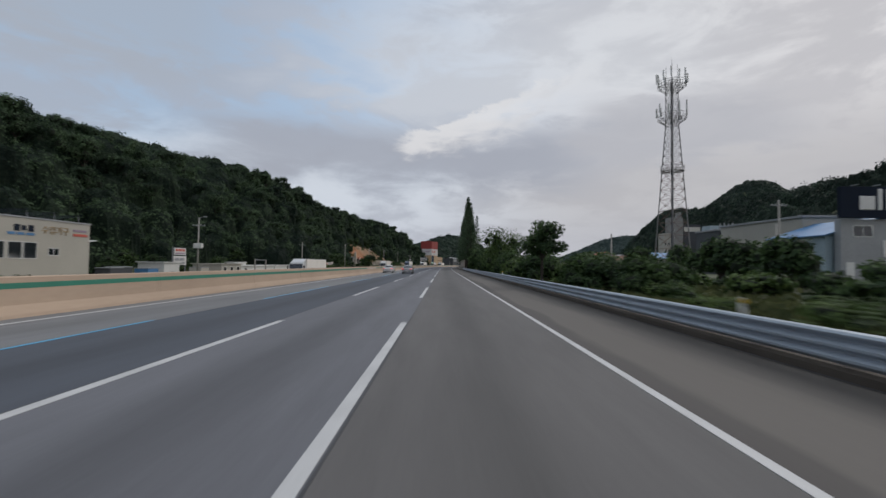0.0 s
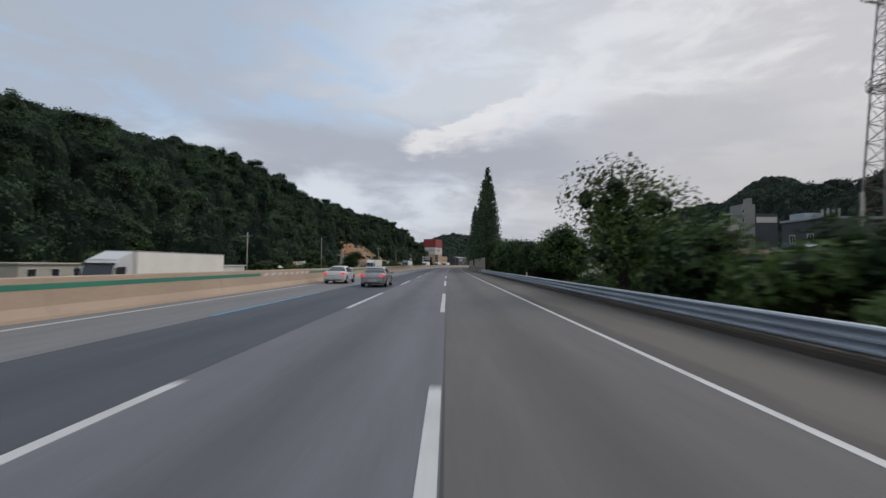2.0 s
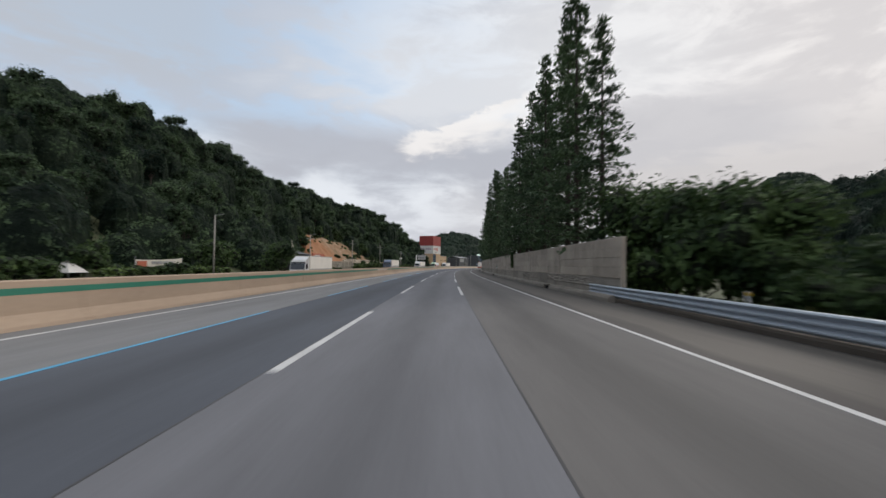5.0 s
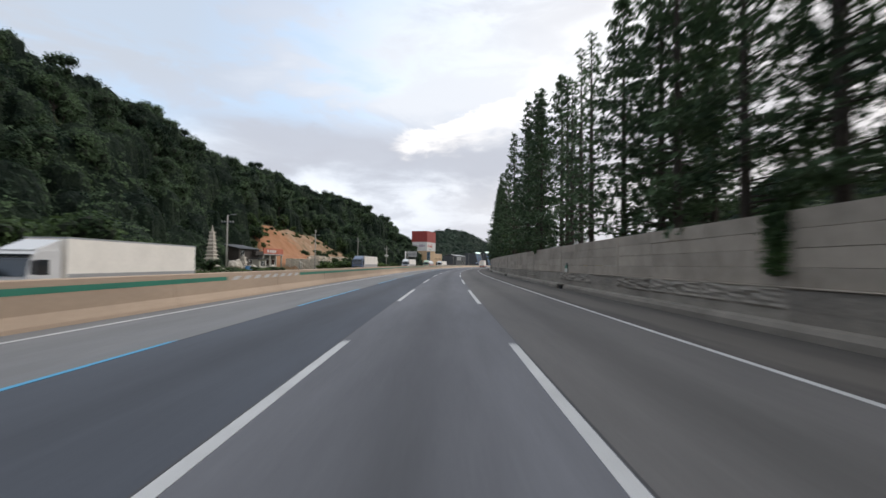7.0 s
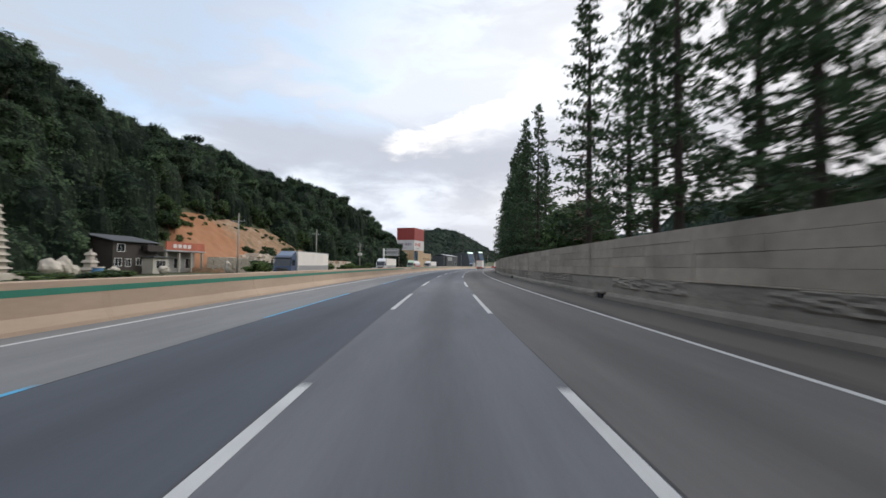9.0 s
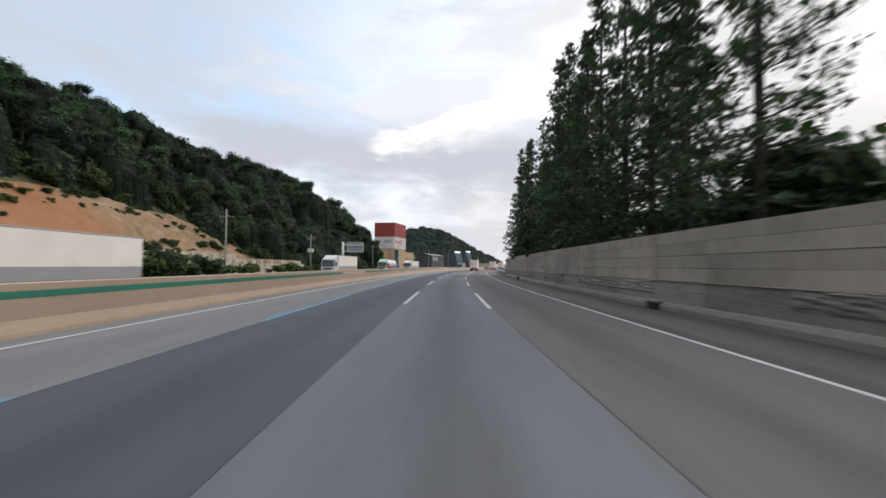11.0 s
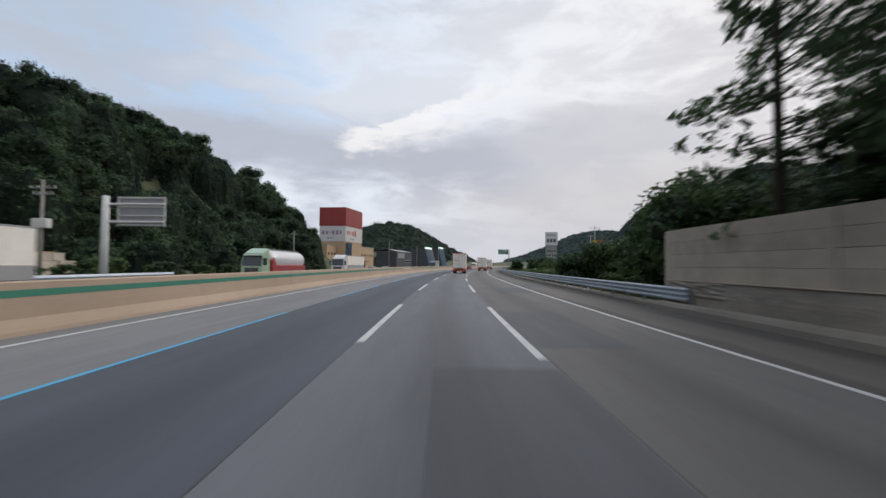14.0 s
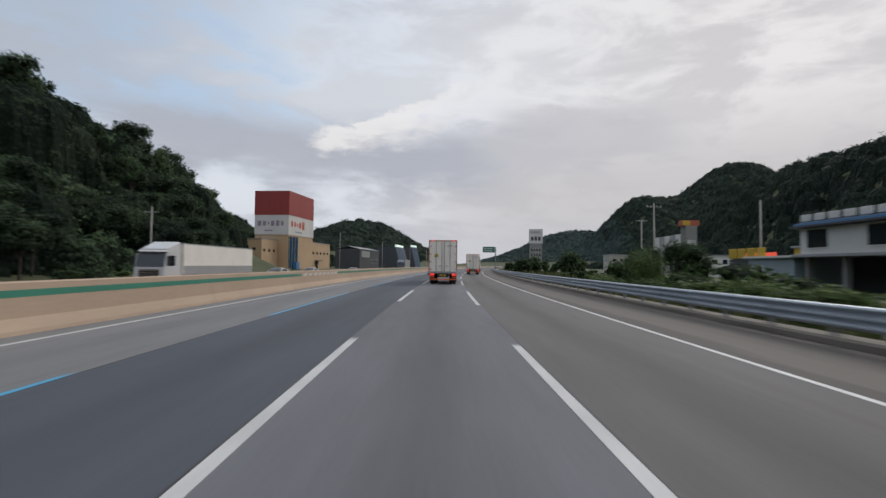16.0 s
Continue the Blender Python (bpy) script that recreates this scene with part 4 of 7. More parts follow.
def scatter(patterns, places):
    """Copies of patterns at (kind, s, d, scale, height scale); heights follow the land."""
    r = random.Random(11)
    for kind, s, d, k, kz in places:
        ob = copy_thing(patterns[kind], stand(s, d, float(land(s, d)) + (0.45 if d < -10 else 0.0), r.uniform(0, 360)))
        ob.scale = (k, k, k * kz)


reds = [redwood(23.5, 4.2, 140, 45, L_RED, 21, "tall dark green redwood with feathery boughs"), redwood(25.0, 3.9, 145, 42, L_RED, 22, "tall dark green redwood with feathery boughs"),
        redwood(22.0, 4.4, 132, 47, L_RED, 23, "tall dark green redwood with feathery boughs"), redwood(21.0, 2.7, 105, 30, L_RED, 24, "thin half-bare redwood with sparse boughs", 0.5, 0.2),
        redwood(17.5, 2.3, 110, 12, L_DRY, 25, "nearly bare redwood with dry brown twigs", 0.7, 0.15)]
rt = random.Random(3)
row = []
s = 149.0
while s < 338:
    if 194 < s < 212 or 303 < s < 314:
        kind = 3
    elif s < 163:
        kind = rt.choice((0, 1))
    elif s < 176:
        kind = rt.choice((3, 3, 1))
    elif s < 228:
        kind = rt.choice((0, 1, 2))
    elif 228 <= s < 242:
        kind = rt.choice((0, 1, 3))
    elif 242 <= s < 246:
        kind = 4
    elif 246 <= s < 265:
        s += 5
        continue
    else:
        kind = rt.choice((0, 0, 1, 2))
    if 314 < s < 320:
        s = 321.0
    k = 0.86 if s < 150 else ((0.9 if s < 338 else 0.42) if s > 322 else rt.uniform(0.92, 1.06))
    row.append((kind, s, 11.4 + rt.uniform(-0.5, 1.1), k, 1.0))
    s += rt.uniform(3.3, 4.6)
    if rt.random() < (0.35 if s > 285 else 0.85 if 168 < s < 198 else 0.4) and (176 < s < 197 or 268 < s < 311):
        row.append((rt.choice((0, 1, 2)), s - 1.5, 15.0 + rt.uniform(-1, 1.5), rt.uniform(0.8, 0.95), 1.0))
row += [(0, 301.5, 13.2, 0.95, 1.0), (1, 305.0, 14.6, 0.9, 1.0), (2, 308.5, 13.4, 0.95, 1.0), (2, 323.0, 14.4, 0.9, 1.0), (2, 326.2, 14.2, 0.88, 1.0), (0, 329.5, 14.5, 0.85, 1.0), (2, 333.0, 13.9, 0.76, 1.0), (2, 336.0, 13.4, 0.62, 1.0)]
scatter(reds, row)
for o in reds:
    drop(o)

bush_group = "roadside bushes"
bushes = [broadleaf("bush", 3.2, 2.2, 3.0, 2200, 0.22, L_BUSH, 31, "dense green roadside bush", "bush", bush_group, lobes=10),
          broadleaf("bush", 2.2, 1.9, 2.1, 2000, 0.20, L_WILLOW, 32, "light green roadside bush", "bush", bush_group, lobes=9),
          broadleaf("tree", 6.5, 3.0, 5.2, 3600, 0.27, L_BUSH, 33, "rounded green broadleaf tree beside the road", "tree", "roadside trees", lobes=12),
          broadleaf("tree", 7.2, 3.3, 6.2, 6500, 0.19, L_WILLOW, 34, "loose light green willow-like tree", "tree", "roadside trees", lobes=18, solid=0.3),
          broadleaf("tree", 5.8, 2.3, 2.8, 2800, 0.23, L_BUSH, 35, "spreading flat-topped tree beside the guardrail", "tree", "roadside trees", lobes=9, solid=0.45),
          broadleaf("bush", 3.2, 2.2, 3.0, 650, 0.46, L_BUSH, 36, "dense green wayside bush", "bush", bush_group, lobes=10, solid=0.8),
          broadleaf("bush", 2.2, 1.9, 2.1, 520, 0.40, L_WILLOW, 37, "light green wayside bush", "bush", bush_group, lobes=9, solid=0.8),
          broadleaf("tree", 6.5, 3.0, 5.2, 1100, 0.50, L_BUSH, 38, "rounded green broadleaf tree by the fields", "tree", "roadside trees", lobes=12, solid=0.75)]
pl = [(2, 319.0, 14.4, 1.5, 1.1), (2, 323.5, 14.8, 1.6, 1.15), (2, 328.0, 14.4, 1.45, 1.1), (2, 332.5, 13.6, 1.3, 1.0), (4, 37.0, 11.0, 1.0, 1.0), (2, 139.8, 15.0, 1.1, 1.0), (2, 147.5, 15.5, 1.2, 1.0), (2, 142.2, 13.6, 1.05, 1.0), (2, 145.5, 14.0, 1.15, 1.05), (0, 140, 13.2, 1.3, 1.2), (3, 73.0, 12.0, 1.15, 1.0), (3, 77.5, 14, 0.9, 1.0), (2, 203, -31.5, 1.35, 0.78), (2, 212, -34, 1.0, 0.8),
      (2, 251, 13.8, 1.2, 1.1), (2, 256, 14.2, 1.35, 1.1), (2, 261, 14.0, 1.3, 1.1), (2, 411, 17.5, 0.62, 1.0), (3, 407, 16.5, 0.5, 1.0), (2, 366, 15, 0.75, 1.0), (2, 369.5, 16, 0.8, 1.0), (2, 373, 15.5, 0.7, 1.0), (2, 416, 24, 0.85, 1.0), (2, 425, 23, 0.8, 1.0), (2, 346.5, 13.2, 1.05, 1.05), (2, 351, 13.4, 0.8, 1.0)]
rb = random.Random(8)


def clumps(count, kinds, s0, step, jit, d0, dj, k0, k1, kz, fade=0.0):
    """Bushes strewn along a stretch: kinds, start, step, scatter across, sizes."""
    for i in range(count):
        k = rb.uniform(k0, k1) * (1 - fade * i)
        kind, s, d = rb.choice(kinds), s0 + step * i + rb.uniform(-jit, jit), d0 + rb.uniform(0, 1) * dj
        far = d < 0 or d > 17 or s > 440 or (150 < s < 332)
        pl.append(((kind if not far else {0: 5, 1: 6, 2: 7, 3: 7, 4: 7}[kind]), s, d, k, kz))


clumps(6, (0, 0, 1), 28.5, 1.6, 0.4, 12.8, 3.0, 0.9, 1.2, 1.0)
clumps(10, (0, 0, 1), 51, 1.8, 0.6, 12.3, 3.0, 1.15, 1.5, 1.0)         # thicket by the rail
clumps(6, (2,), 94.5, 2.4, 0.5, 12.4, 2.0, 0.78, 0.9, 0.95)
clumps(18, (0, 2, 0), 95, 2.5, 0.6, 12.4, 3.0, 0.85, 1.15, 1.0)
clumps(12, (0, 1), -6, 4.2, 1.2, 12.2, 5, 0.45, 0.8, 0.8)
clumps(12, (0, 1), 73, 1.6, 0.6, 13.5, 5, 0.45, 0.75, 0.7)
clumps(25, (0, 0, 1), 16, 4.2, 1.5, 24, 16, 0.8, 1.3, 0.85)           # rough field before the buildings
clumps(11, (2, 0), 18, 10.0, 3.0, 30, 14, 0.6, 0.85, 0.55)
clumps(9, (0, 0, 1), 368.5, 1.0, 0.4, 12.8, 3.0, 0.9, 1.25, 1.0)
clumps(15, (0, 2, 0), 50, 3.6, 0.8, 36, 12, 0.8, 1.25, 0.9)
clumps(11, (0, 2), 339, 2.0, 0.5, 13.4, 2.2, 1.05, 1.35, 1.1, 0.035)  # past the wall
clumps(20, (0, 1, 1), 361, 2.7, 0.8, 12.5, 4, 0.5, 0.95, 0.85)
clumps(18, (0, 1, 0), 352, 4.6, 1.5, 17.5, 9, 0.7, 1.1, 0.9)
clumps(26, (0, 1, 2), 440, 8, 2, 14, 22, 0.6, 1.0, 0.9)
clumps(10, (0, 0, 1), 150, 4.0, 1.0, 14.0, 2.5, 0.95, 1.3, 1.0)
clumps(8, (0, 1), 194, 6.0, 1.0, 14.0, 2.5, 0.8, 1.1, 0.9)
clumps(17, (0, 0, 2), 266, 4.2, 1.0, 14.0, 2.5, 1.1, 1.5, 1.0)      # undergrowth behind the wall
clumps(26, (0, 1, 1), 208, 2.0, 0.8, -33.5, -5, 0.4, 0.72, 0.7)    # other side
clumps(16, (0, 1), 300, 9.0, 1.2, -37.5, -4, 0.45, 0.85, 0.8)
clumps(24, (0, 1, 1), 300, 3.2, 1.6, -35.5, -9, 0.3, 1.0, 1.15)
clumps(11, (0, 1, 1), 298, 4.0, 1.5, -40, -3.5, 0.7, 1.1, 0.8)
clumps(16, (0, 1), 175, 1.6, 0.6, -40, -10, 0.7, 1.2, 0.8)
clumps(12, (0, 0), 36, 2.5, 0.6, -33, -3, 0.5, 0.8, 0.7)
clumps(22, (0, 2, 0), 160, 4.2, 1.5, -44, -8, 0.8, 1.3, 0.9)
clumps(16, (2, 0), 60, 8, 2, -57, -5, 0.8, 1.2, 0.8)
bushes += [broadleaf("tree", 12.0, 3.6, 7.5, 2000, 0.42, L_WOOD, 41, "tall dark green broadleaf tree rising above the hillside wood", "tree", "trees on the hillside", lobes=15, solid=0.55),
           broadleaf("tree", 11.0, 3.0, 7.0, 1700, 0.42, L_WOOD, 42, "slim dark green tree rising above the hillside wood", "tree", "trees on the hillside", lobes=12, solid=0.5),
           broadleaf("shrub", 2.6, 1.9, 2.5, 520, 0.44, L_BUSH, 43, "dark green shrub on the dug slope", "shrub", "scrub on the dug slope", lobes=8, solid=0.7),
           broadleaf("shrub", 2.0, 1.7, 1.9, 480, 0.38, L_WILLOW, 44, "light green shrub on the dug slope", "shrub", "scrub on the dug slope", lobes=7, solid=0.7)]
rh = random.Random(19)
for i in range(230):
    s = 110 + 400 * (i + rh.random()) / 230
    u = rh.random() ** 0.6
    L = float(np.interp(s, *FOOT_L)) * (1 - u) + float(np.interp(s, *CREST_L)) * u + 1.5
    if clay_zone(s, -L, 3.0) or (s > 432 and L < 0.5 * (s - 371) + 8):
        continue
    pl.append((rh.choice((8, 9)), s, -L, rh.uniform(0.8, 1.12), rh.uniform(0.85, 1.05)))
for i in range(80):
    s = 385 + 118 * (i + rh.random()) / 80
    L = float(np.interp(s, *FOOT_L)) - 3 + 14 * rh.random()
    if s < 432 or L > 0.5 * (s - 371) + 5:
        pl.append((rh.choice((8, 9)), s, -L, rh.uniform(0.55, 0.85), rh.uniform(0.85, 1.05)))
for i in range(60):                      # scrub along the edge of the diggings
    s = 309 + 70 * (i + rh.random()) / 60
    L = float(np.interp(s, *CLAY_TOP)) + rh.uniform(0.5, 5.5)
    pl.append((rh.choice((10, 10, 11, 7)), s, -L, rh.uniform(0.6, 1.15), rh.uniform(0.8, 1.2)))
for i in range(48):                      # weeds at its upper edge
    s = 312 + 60 * (i + rh.random()) / 48
    L = float(np.interp(s, *CLAY_TOP)) - 4.0 * rh.random() ** 1.5
    pl.append((rh.choice((10, 11, 11)), s, -L, rh.uniform(0.4, 0.75), rh.uniform(0.7, 1.1)))
for i in range(12):                      # a few shrubs on the dug slope itself
    s = rh.uniform(332, 370)
    pl.append((10, s, -rh.uniform(59, 66), rh.uniform(0.5, 0.8), 1.0))
pl += [(2, 327.9, -54.6, 0.95, 1.0), (2, 331.5, -55.5, 0.8, 1.0), (7, 318.0, -45.0, 0.6, 1.0), (5, 309.5, -37.0, 1.15, 1.1), (5, 312.0, -38.2, 1.0, 1.1), (6, 305.5, -37.5, 1.3, 1.0)]
scatter(bushes, pl)
for o in bushes:
    drop(o)

# tall grass of the verge
n = 34000
gs_ = np.concatenate([RNG.uniform(-20, 140, n // 2), RNG.uniform(341, 560, n // 2)])
gd_ = 10.5 + RNG.gamma(1.6, 5.5, n)
gp = ats(gs_, gd_, 0)
gh = RNG.uniform(0.35, 1.0, n)
gp[:, 2] = land(gs_, gd_) + gh * 0.4
gn = RNG.normal(size=(n, 3))
gn[:, 2] *= 0.25
quads_object("grass", card_at(gp, gn, gh * 1.1, long=0.8), L_GRASS)
tagged(bpy.data.objects["grass"], "tall yellow-green grass on the verge", "grass", kind="stuff")

# ivy hanging over the wall
for s, w, z0 in ((175.6, 0.5, 1.5), (210, 0.5, 2.9), (307, 1.2, 2.9), (324, 0.8, 2.9)):
    n = int(560 * (3.3 - z0))
    vp = ats(s + np.clip(RNG.normal(0, w * 0.4, n), -w, w), 9.24 - np.abs(RNG.normal(0, 0.10, n)), 0)
    vp[:, 2] = z0 + (3.35 - z0) * RNG.uniform(0, 1, n) ** 0.7
    vine = quads_object("hanging_vine", card_at(vp, RNG.normal(size=(n, 3)) - np.array([1.0, 0, 0]), RNG.uniform(0.10, 0.22, n)), L_BUSH)
    tagged(vine, "dark green vine hanging down over the concrete wall", "vine")
# ---- buildings and roadside things ----


def block(name, parent, x0, x1, y0, y1, z0, z1, mat, bevel=0.02, label=""):
    return part(name, box(x0, x1, y0, y1, z0, z1, bevel), mat, parent, label)


def window(parent, face, at_, along, z, w, h, frame=None, pane=None, name="window", mull=0):
    """A framed window on a face ('x+', 'x-' or 'y-') that stands at at_, centred at along and z."""
    frame, pane = frame or M_WHITEWALL, pane or M_GLASS
    bm = bmesh.new()
    t = 0.09
    bars = [(-w / 2 - t, -w / 2, -h / 2 - t, h / 2 + t), (w / 2, w / 2 + t, -h / 2 - t, h / 2 + t), (-w / 2, w / 2, h / 2, h / 2 + t), (-w / 2, w / 2, -h / 2 - t, -h / 2)]
    bars += [(-w / 2 + w * (k + 1) / (mull + 1) - 0.03, -w / 2 + w * (k + 1) / (mull + 1) + 0.03, -h / 2, h / 2) for k in range(mull)]
    sg = 1 if face[1] == "+" else -1

    def put(bm, a0, a1, b0, b1, o0, o1):
        lo, hi = sorted((at_ + sg * o0, at_ + sg * o1))
        if face[0] == "x":
            return box(lo, hi, along + a0, along + a1, z + b0, z + b1, 0, bm)
        return box(along + a0, along + a1, lo, hi, z + b0, z + b1, 0, bm)
    for a0, a1, b0, b1 in bars:
        put(bm, a0, a1, b0, b1, -0.02, 0.06)
    fr = part(name, bm, frame, parent)
    part("pane", put(bmesh.new(), -w / 2, w / 2, -h / 2, h / 2, -0.02, 0.02), pane, fr)
    return fr


def bars(parent, face, at_, along, z, sizes, mat, gap=0.25, name="letter", depth=0.06, label=""):
    """Unreadable writing: a row of plain bars of the letters' size."""
    sg = 1 if face[1] == "+" else -1
    a = along
    for w, h in sizes:
        lo, hi = sorted((at_ - sg * 0.01, at_ + sg * depth))
        b = box(lo, hi, a, a + w, z - h / 2, z + h / 2, 0.01) if face[0] == "x" else box(a, a + w, lo, hi, z - h / 2, z + h / 2, 0.01)
        part(name, b, mat, parent, label)
        a += w + gap


def words(parent, text, m, size, mat, name="lettering", depth=0.03):
    cu = bpy.data.curves.new("t", "FONT")
    cu.body, cu.size, cu.extrude, cu.align_x, cu.align_y = text, size, depth, "CENTER", "CENTER"
    ob = bpy.data.objects.new("t", cu)
    me = bpy.data.meshes.new_from_object(ob)
    bpy.data.objects.remove(ob)
    me.materials.append(mat)
    o = new(name, me)
    o.parent = parent
    o.matrix_local = m
    return o


def gable(parent, x0, x1, y0, y1, z0, rise, mat, over=0.4, along="y", name="roof", thick=0.12, label=""):
    """A pitched roof; its ridge runs along y or x."""
    if along == "y":
        xm = (x0 + x1) / 2
        pr = [(x0 - over, z0 - 0.1), (xm, z0 + rise), (x1 + over, z0 - 0.1), (x1 + over, z0 - 0.1 + thick), (xm, z0 + rise + thick), (x0 - over, z0 - 0.1 + thick)]
        return part(name, prism(pr, y0 - over, y1 + over, "y"), mat, parent, label)
    ym = (y0 + y1) / 2
    pr = [(y0 - over, z0 - 0.1), (ym, z0 + rise), (y1 + over, z0 - 0.1), (y1 + over, z0 - 0.1 + thick), (ym, z0 + rise + thick), (y0 - over, z0 - 0.1 + thick)]
    return part(name, prism(pr, x0 - over, x1 + over, "x"), mat, parent, label)


def gable_end(parent, x0, x1, y, z0, rise, mat, along="y"):
    bm = prism([(x0, z0), (x1, z0), ((x0 + x1) / 2, z0 + rise)], y - 0.1, y + 0.1, "y" if along == "y" else "x")
    return part("gable", bm, mat, parent)


def low(s):
    """Level of the opposite side, which lies lower at first."""
    return float(OPP(s))


M_CREAM = material("cream cladding", (0.42, 0.40, 0.35), 0.7, vary=0.12, big=0.2, small=5)
M_TAN = material("tan rendered wall", (0.50, 0.36, 0.23), 0.85, vary=0.14, big=0.15, small=5)
M_REDCLAD = material("red cladding sheets", (0.30, 0.045, 0.038), 0.6, vary=0.16, big=0.2, small=4, stretch=(1, 1, 0.15))
M_WHITECLAD = material("white banner sheet", (0.62, 0.61, 0.60), 0.6, vary=0.14, big=0.25, small=3)
M_LILAC = material("faded lilac lettering", (0.30, 0.23, 0.30), 0.7, vary=0.3)
M_GOLD = material("dull gold lettering", (0.34, 0.24, 0.12), 0.5, vary=0.2)
M_REDINK = material("red print", (0.50, 0.10, 0.07), 0.6, vary=0.25)
M_NAVY = material("navy sign board", (0.010, 0.016, 0.030), 0.85, vary=0.3, spec=0.2)
M_BLUEROOF = material("blue steel roof", (0.07, 0.20, 0.40), 0.5, vary=0.2, big=0.3, small=5)
M_ORANGEROOF = material("orange roof sheet", (0.42, 0.115, 0.065), 0.7, vary=0.3)
M_TILE = material("brown clay tiles", (0.20, 0.085, 0.055), 0.8, vary=0.35, big=0.6, small=8, bump=0.5)
M_DARKWOOD = material("dark stained boards", (0.035, 0.028, 0.024), 0.75, vary=0.35, big=0.6, small=8)
M_STONE = material("pale grey carved stone", (0.46, 0.42, 0.36), 0.9, vary=0.25, big=0.8, small=9, bump=0.4)
M_GREYWALL = material("grey concrete facade", (0.26, 0.26, 0.25), 0.9, vary=0.22, big=0.2, small=4)
M_SLATE = material("dark grey facade", (0.06, 0.066, 0.075), 0.7, vary=0.25, big=0.2, small=5)
M_YELLOW = material("yellow sign sheet", (0.55, 0.36, 0.03), 0.6, vary=0.2)
M_SIGNGREEN = material("green road sign sheet", (0.01, 0.16, 0.10), 0.5, vary=0.15)
M_PALEBLUE = material("pale blue shed sheets", (0.30, 0.37, 0.41), 0.6, vary=0.2, big=0.4, small=6)
M_BANNER = material("banner cloth", (0.58, 0.56, 0.50), 0.8, vary=0.15)
M_POLE = material("concrete pole", (0.36, 0.34, 0.31), 0.85, vary=0.2, big=0.6, small=8)
M_BLUEGLASS = material("blue glazing", (0.03, 0.07, 0.12), 0.12, vary=0.4, big=0.4, small=2, bump=0.0)
M_RUST = material("red-brown painted steel", (0.16, 0.10, 0.085), 0.6, 0.3, vary=0.3)
M_LATTICE = material("grey painted lattice steel", (0.25, 0.24, 0.235), 0.55, 0.4, vary=0.3)
G_SIGN = glow("lit shop sign", (0.70, 0.85, 0.78), 0.6)
G_NEON = glow("lit red sign", (0.9, 0.10, 0.05), 0.45)

# furniture hall with solar panels
b = empty("furniture_hall", stand(58, -48, low(58)), "cream clad furniture hall with roof solar panels and wall signs", "building")
Z = -low(58)
block("wall", b, -16, 0, -24, 7.2, -0.4, 6.75 + Z, M_CREAM, 0.03)
block("parapet", b, -16.1, 0.1, -24.1, 7.3, 6.75 + Z, 6.95 + Z, M_GREYMETAL)
for y in (-10.2, -8.2, -6.4, -4.2, -2.2):
    window(b, "x+", 0.0, y, 2.85 + Z, 1.7, 1.9)
window(b, "x+", 0.0, 1.2, 2.75 + Z, 1.5, 0.85, mull=1)
words(b, "수입가구", Matrix.Translation((0.05, 1.4, 5.45 + Z)) @ pose(0, 0, 0, 90, 0, 90), 1.15, M_GOLD)
bars(b, "x+", 0.0, -4.4, 5.55 + Z, [(0.75, 0.8), (0.6, 0.6), (0.75, 0.8)], M_NAVY)
bars(b, "x+", 0.0, -5.2, 4.85 + Z, [(1.0, 0.32), (0.9, 0.32), (1.1, 0.32)], M_BLUEROOF)
bars(b, "x+", 0.0, 4.2, 5.75 + Z, [(2.3, 0.3)], M_LILAC)
bars(b, "x+", 0.0, 4.2, 5.15 + Z, [(2.5, 0.35)], M_REDINK)
for k in range(7):
    y = -21 + k * 4.0
    p = prism([(y, 7.15 + Z), (y + 3.4, 8.0 + Z), (y + 3.4, 8.08 + Z), (y, 7.23 + Z)], -6.0, -0.6)
    sp = part("solar_panel", p, M_GLASS, b, "tilted dark solar panel")
    part("panel_leg", rod((-1, y + 3.3, 6.8 + Z), (-1, y + 3.3, 8.0 + Z), 0.04, None, 6), M_POST, sp)
    part("panel_leg", rod((-5.5, y + 3.3, 6.8 + Z), (-5.5, y + 3.3, 8.0 + Z), 0.04, None, 6), M_POST, sp)


# poles
def pole(s, d, h, arms, box_at=None, lamp_=False, r=0.17, lab="tall concrete utility pole with cross arms", mat=None):
    z = low(s) if d < 0 else float(land(s, d))
    p = empty("utility_pole" if not lamp_ else "street_lamp", stand(s, d, z), lab, "pole" if not lamp_ else "street lamp", group="poles along the road")
    part("shaft", rod((0, 0, -0.5), (0, 0, h - z), r, r * 0.62, 10), mat or M_POLE, p, smooth=True)
    for zz, w in arms:
        part("cross_arm", box(-w / 2, w / 2, -0.05, 0.05, zz - z - 0.05, zz - z + 0.05), M_POST, p)
        for k in (-0.45, -0.2, 0.2, 0.45):
            part("insulator", rod((k * w, 0, zz - z + 0.04), (k * w, 0, zz - z + 0.24), 0.05, 0.04, 6), M_WHITEWALL, p)
    if box_at:
        part("transformer", box(-0.75, 0.75, -0.35, 0.35, box_at - z - 0.45, box_at - z + 0.45, 0.05), M_WHITEWALL, p, "pale transformer box")
    if lamp_:
        part("lamp_arm", rod((0, 0, h - z - 0.1), (0.9, 0, h - z + 0.15), 0.05, 0.04, 6), M_POST, p)
        part("lamp_head", box(0.8, 1.5, -0.12, 0.12, h - z + 0.08, h - z + 0.2, 0.04), M_GREYMETAL, p)
    return p


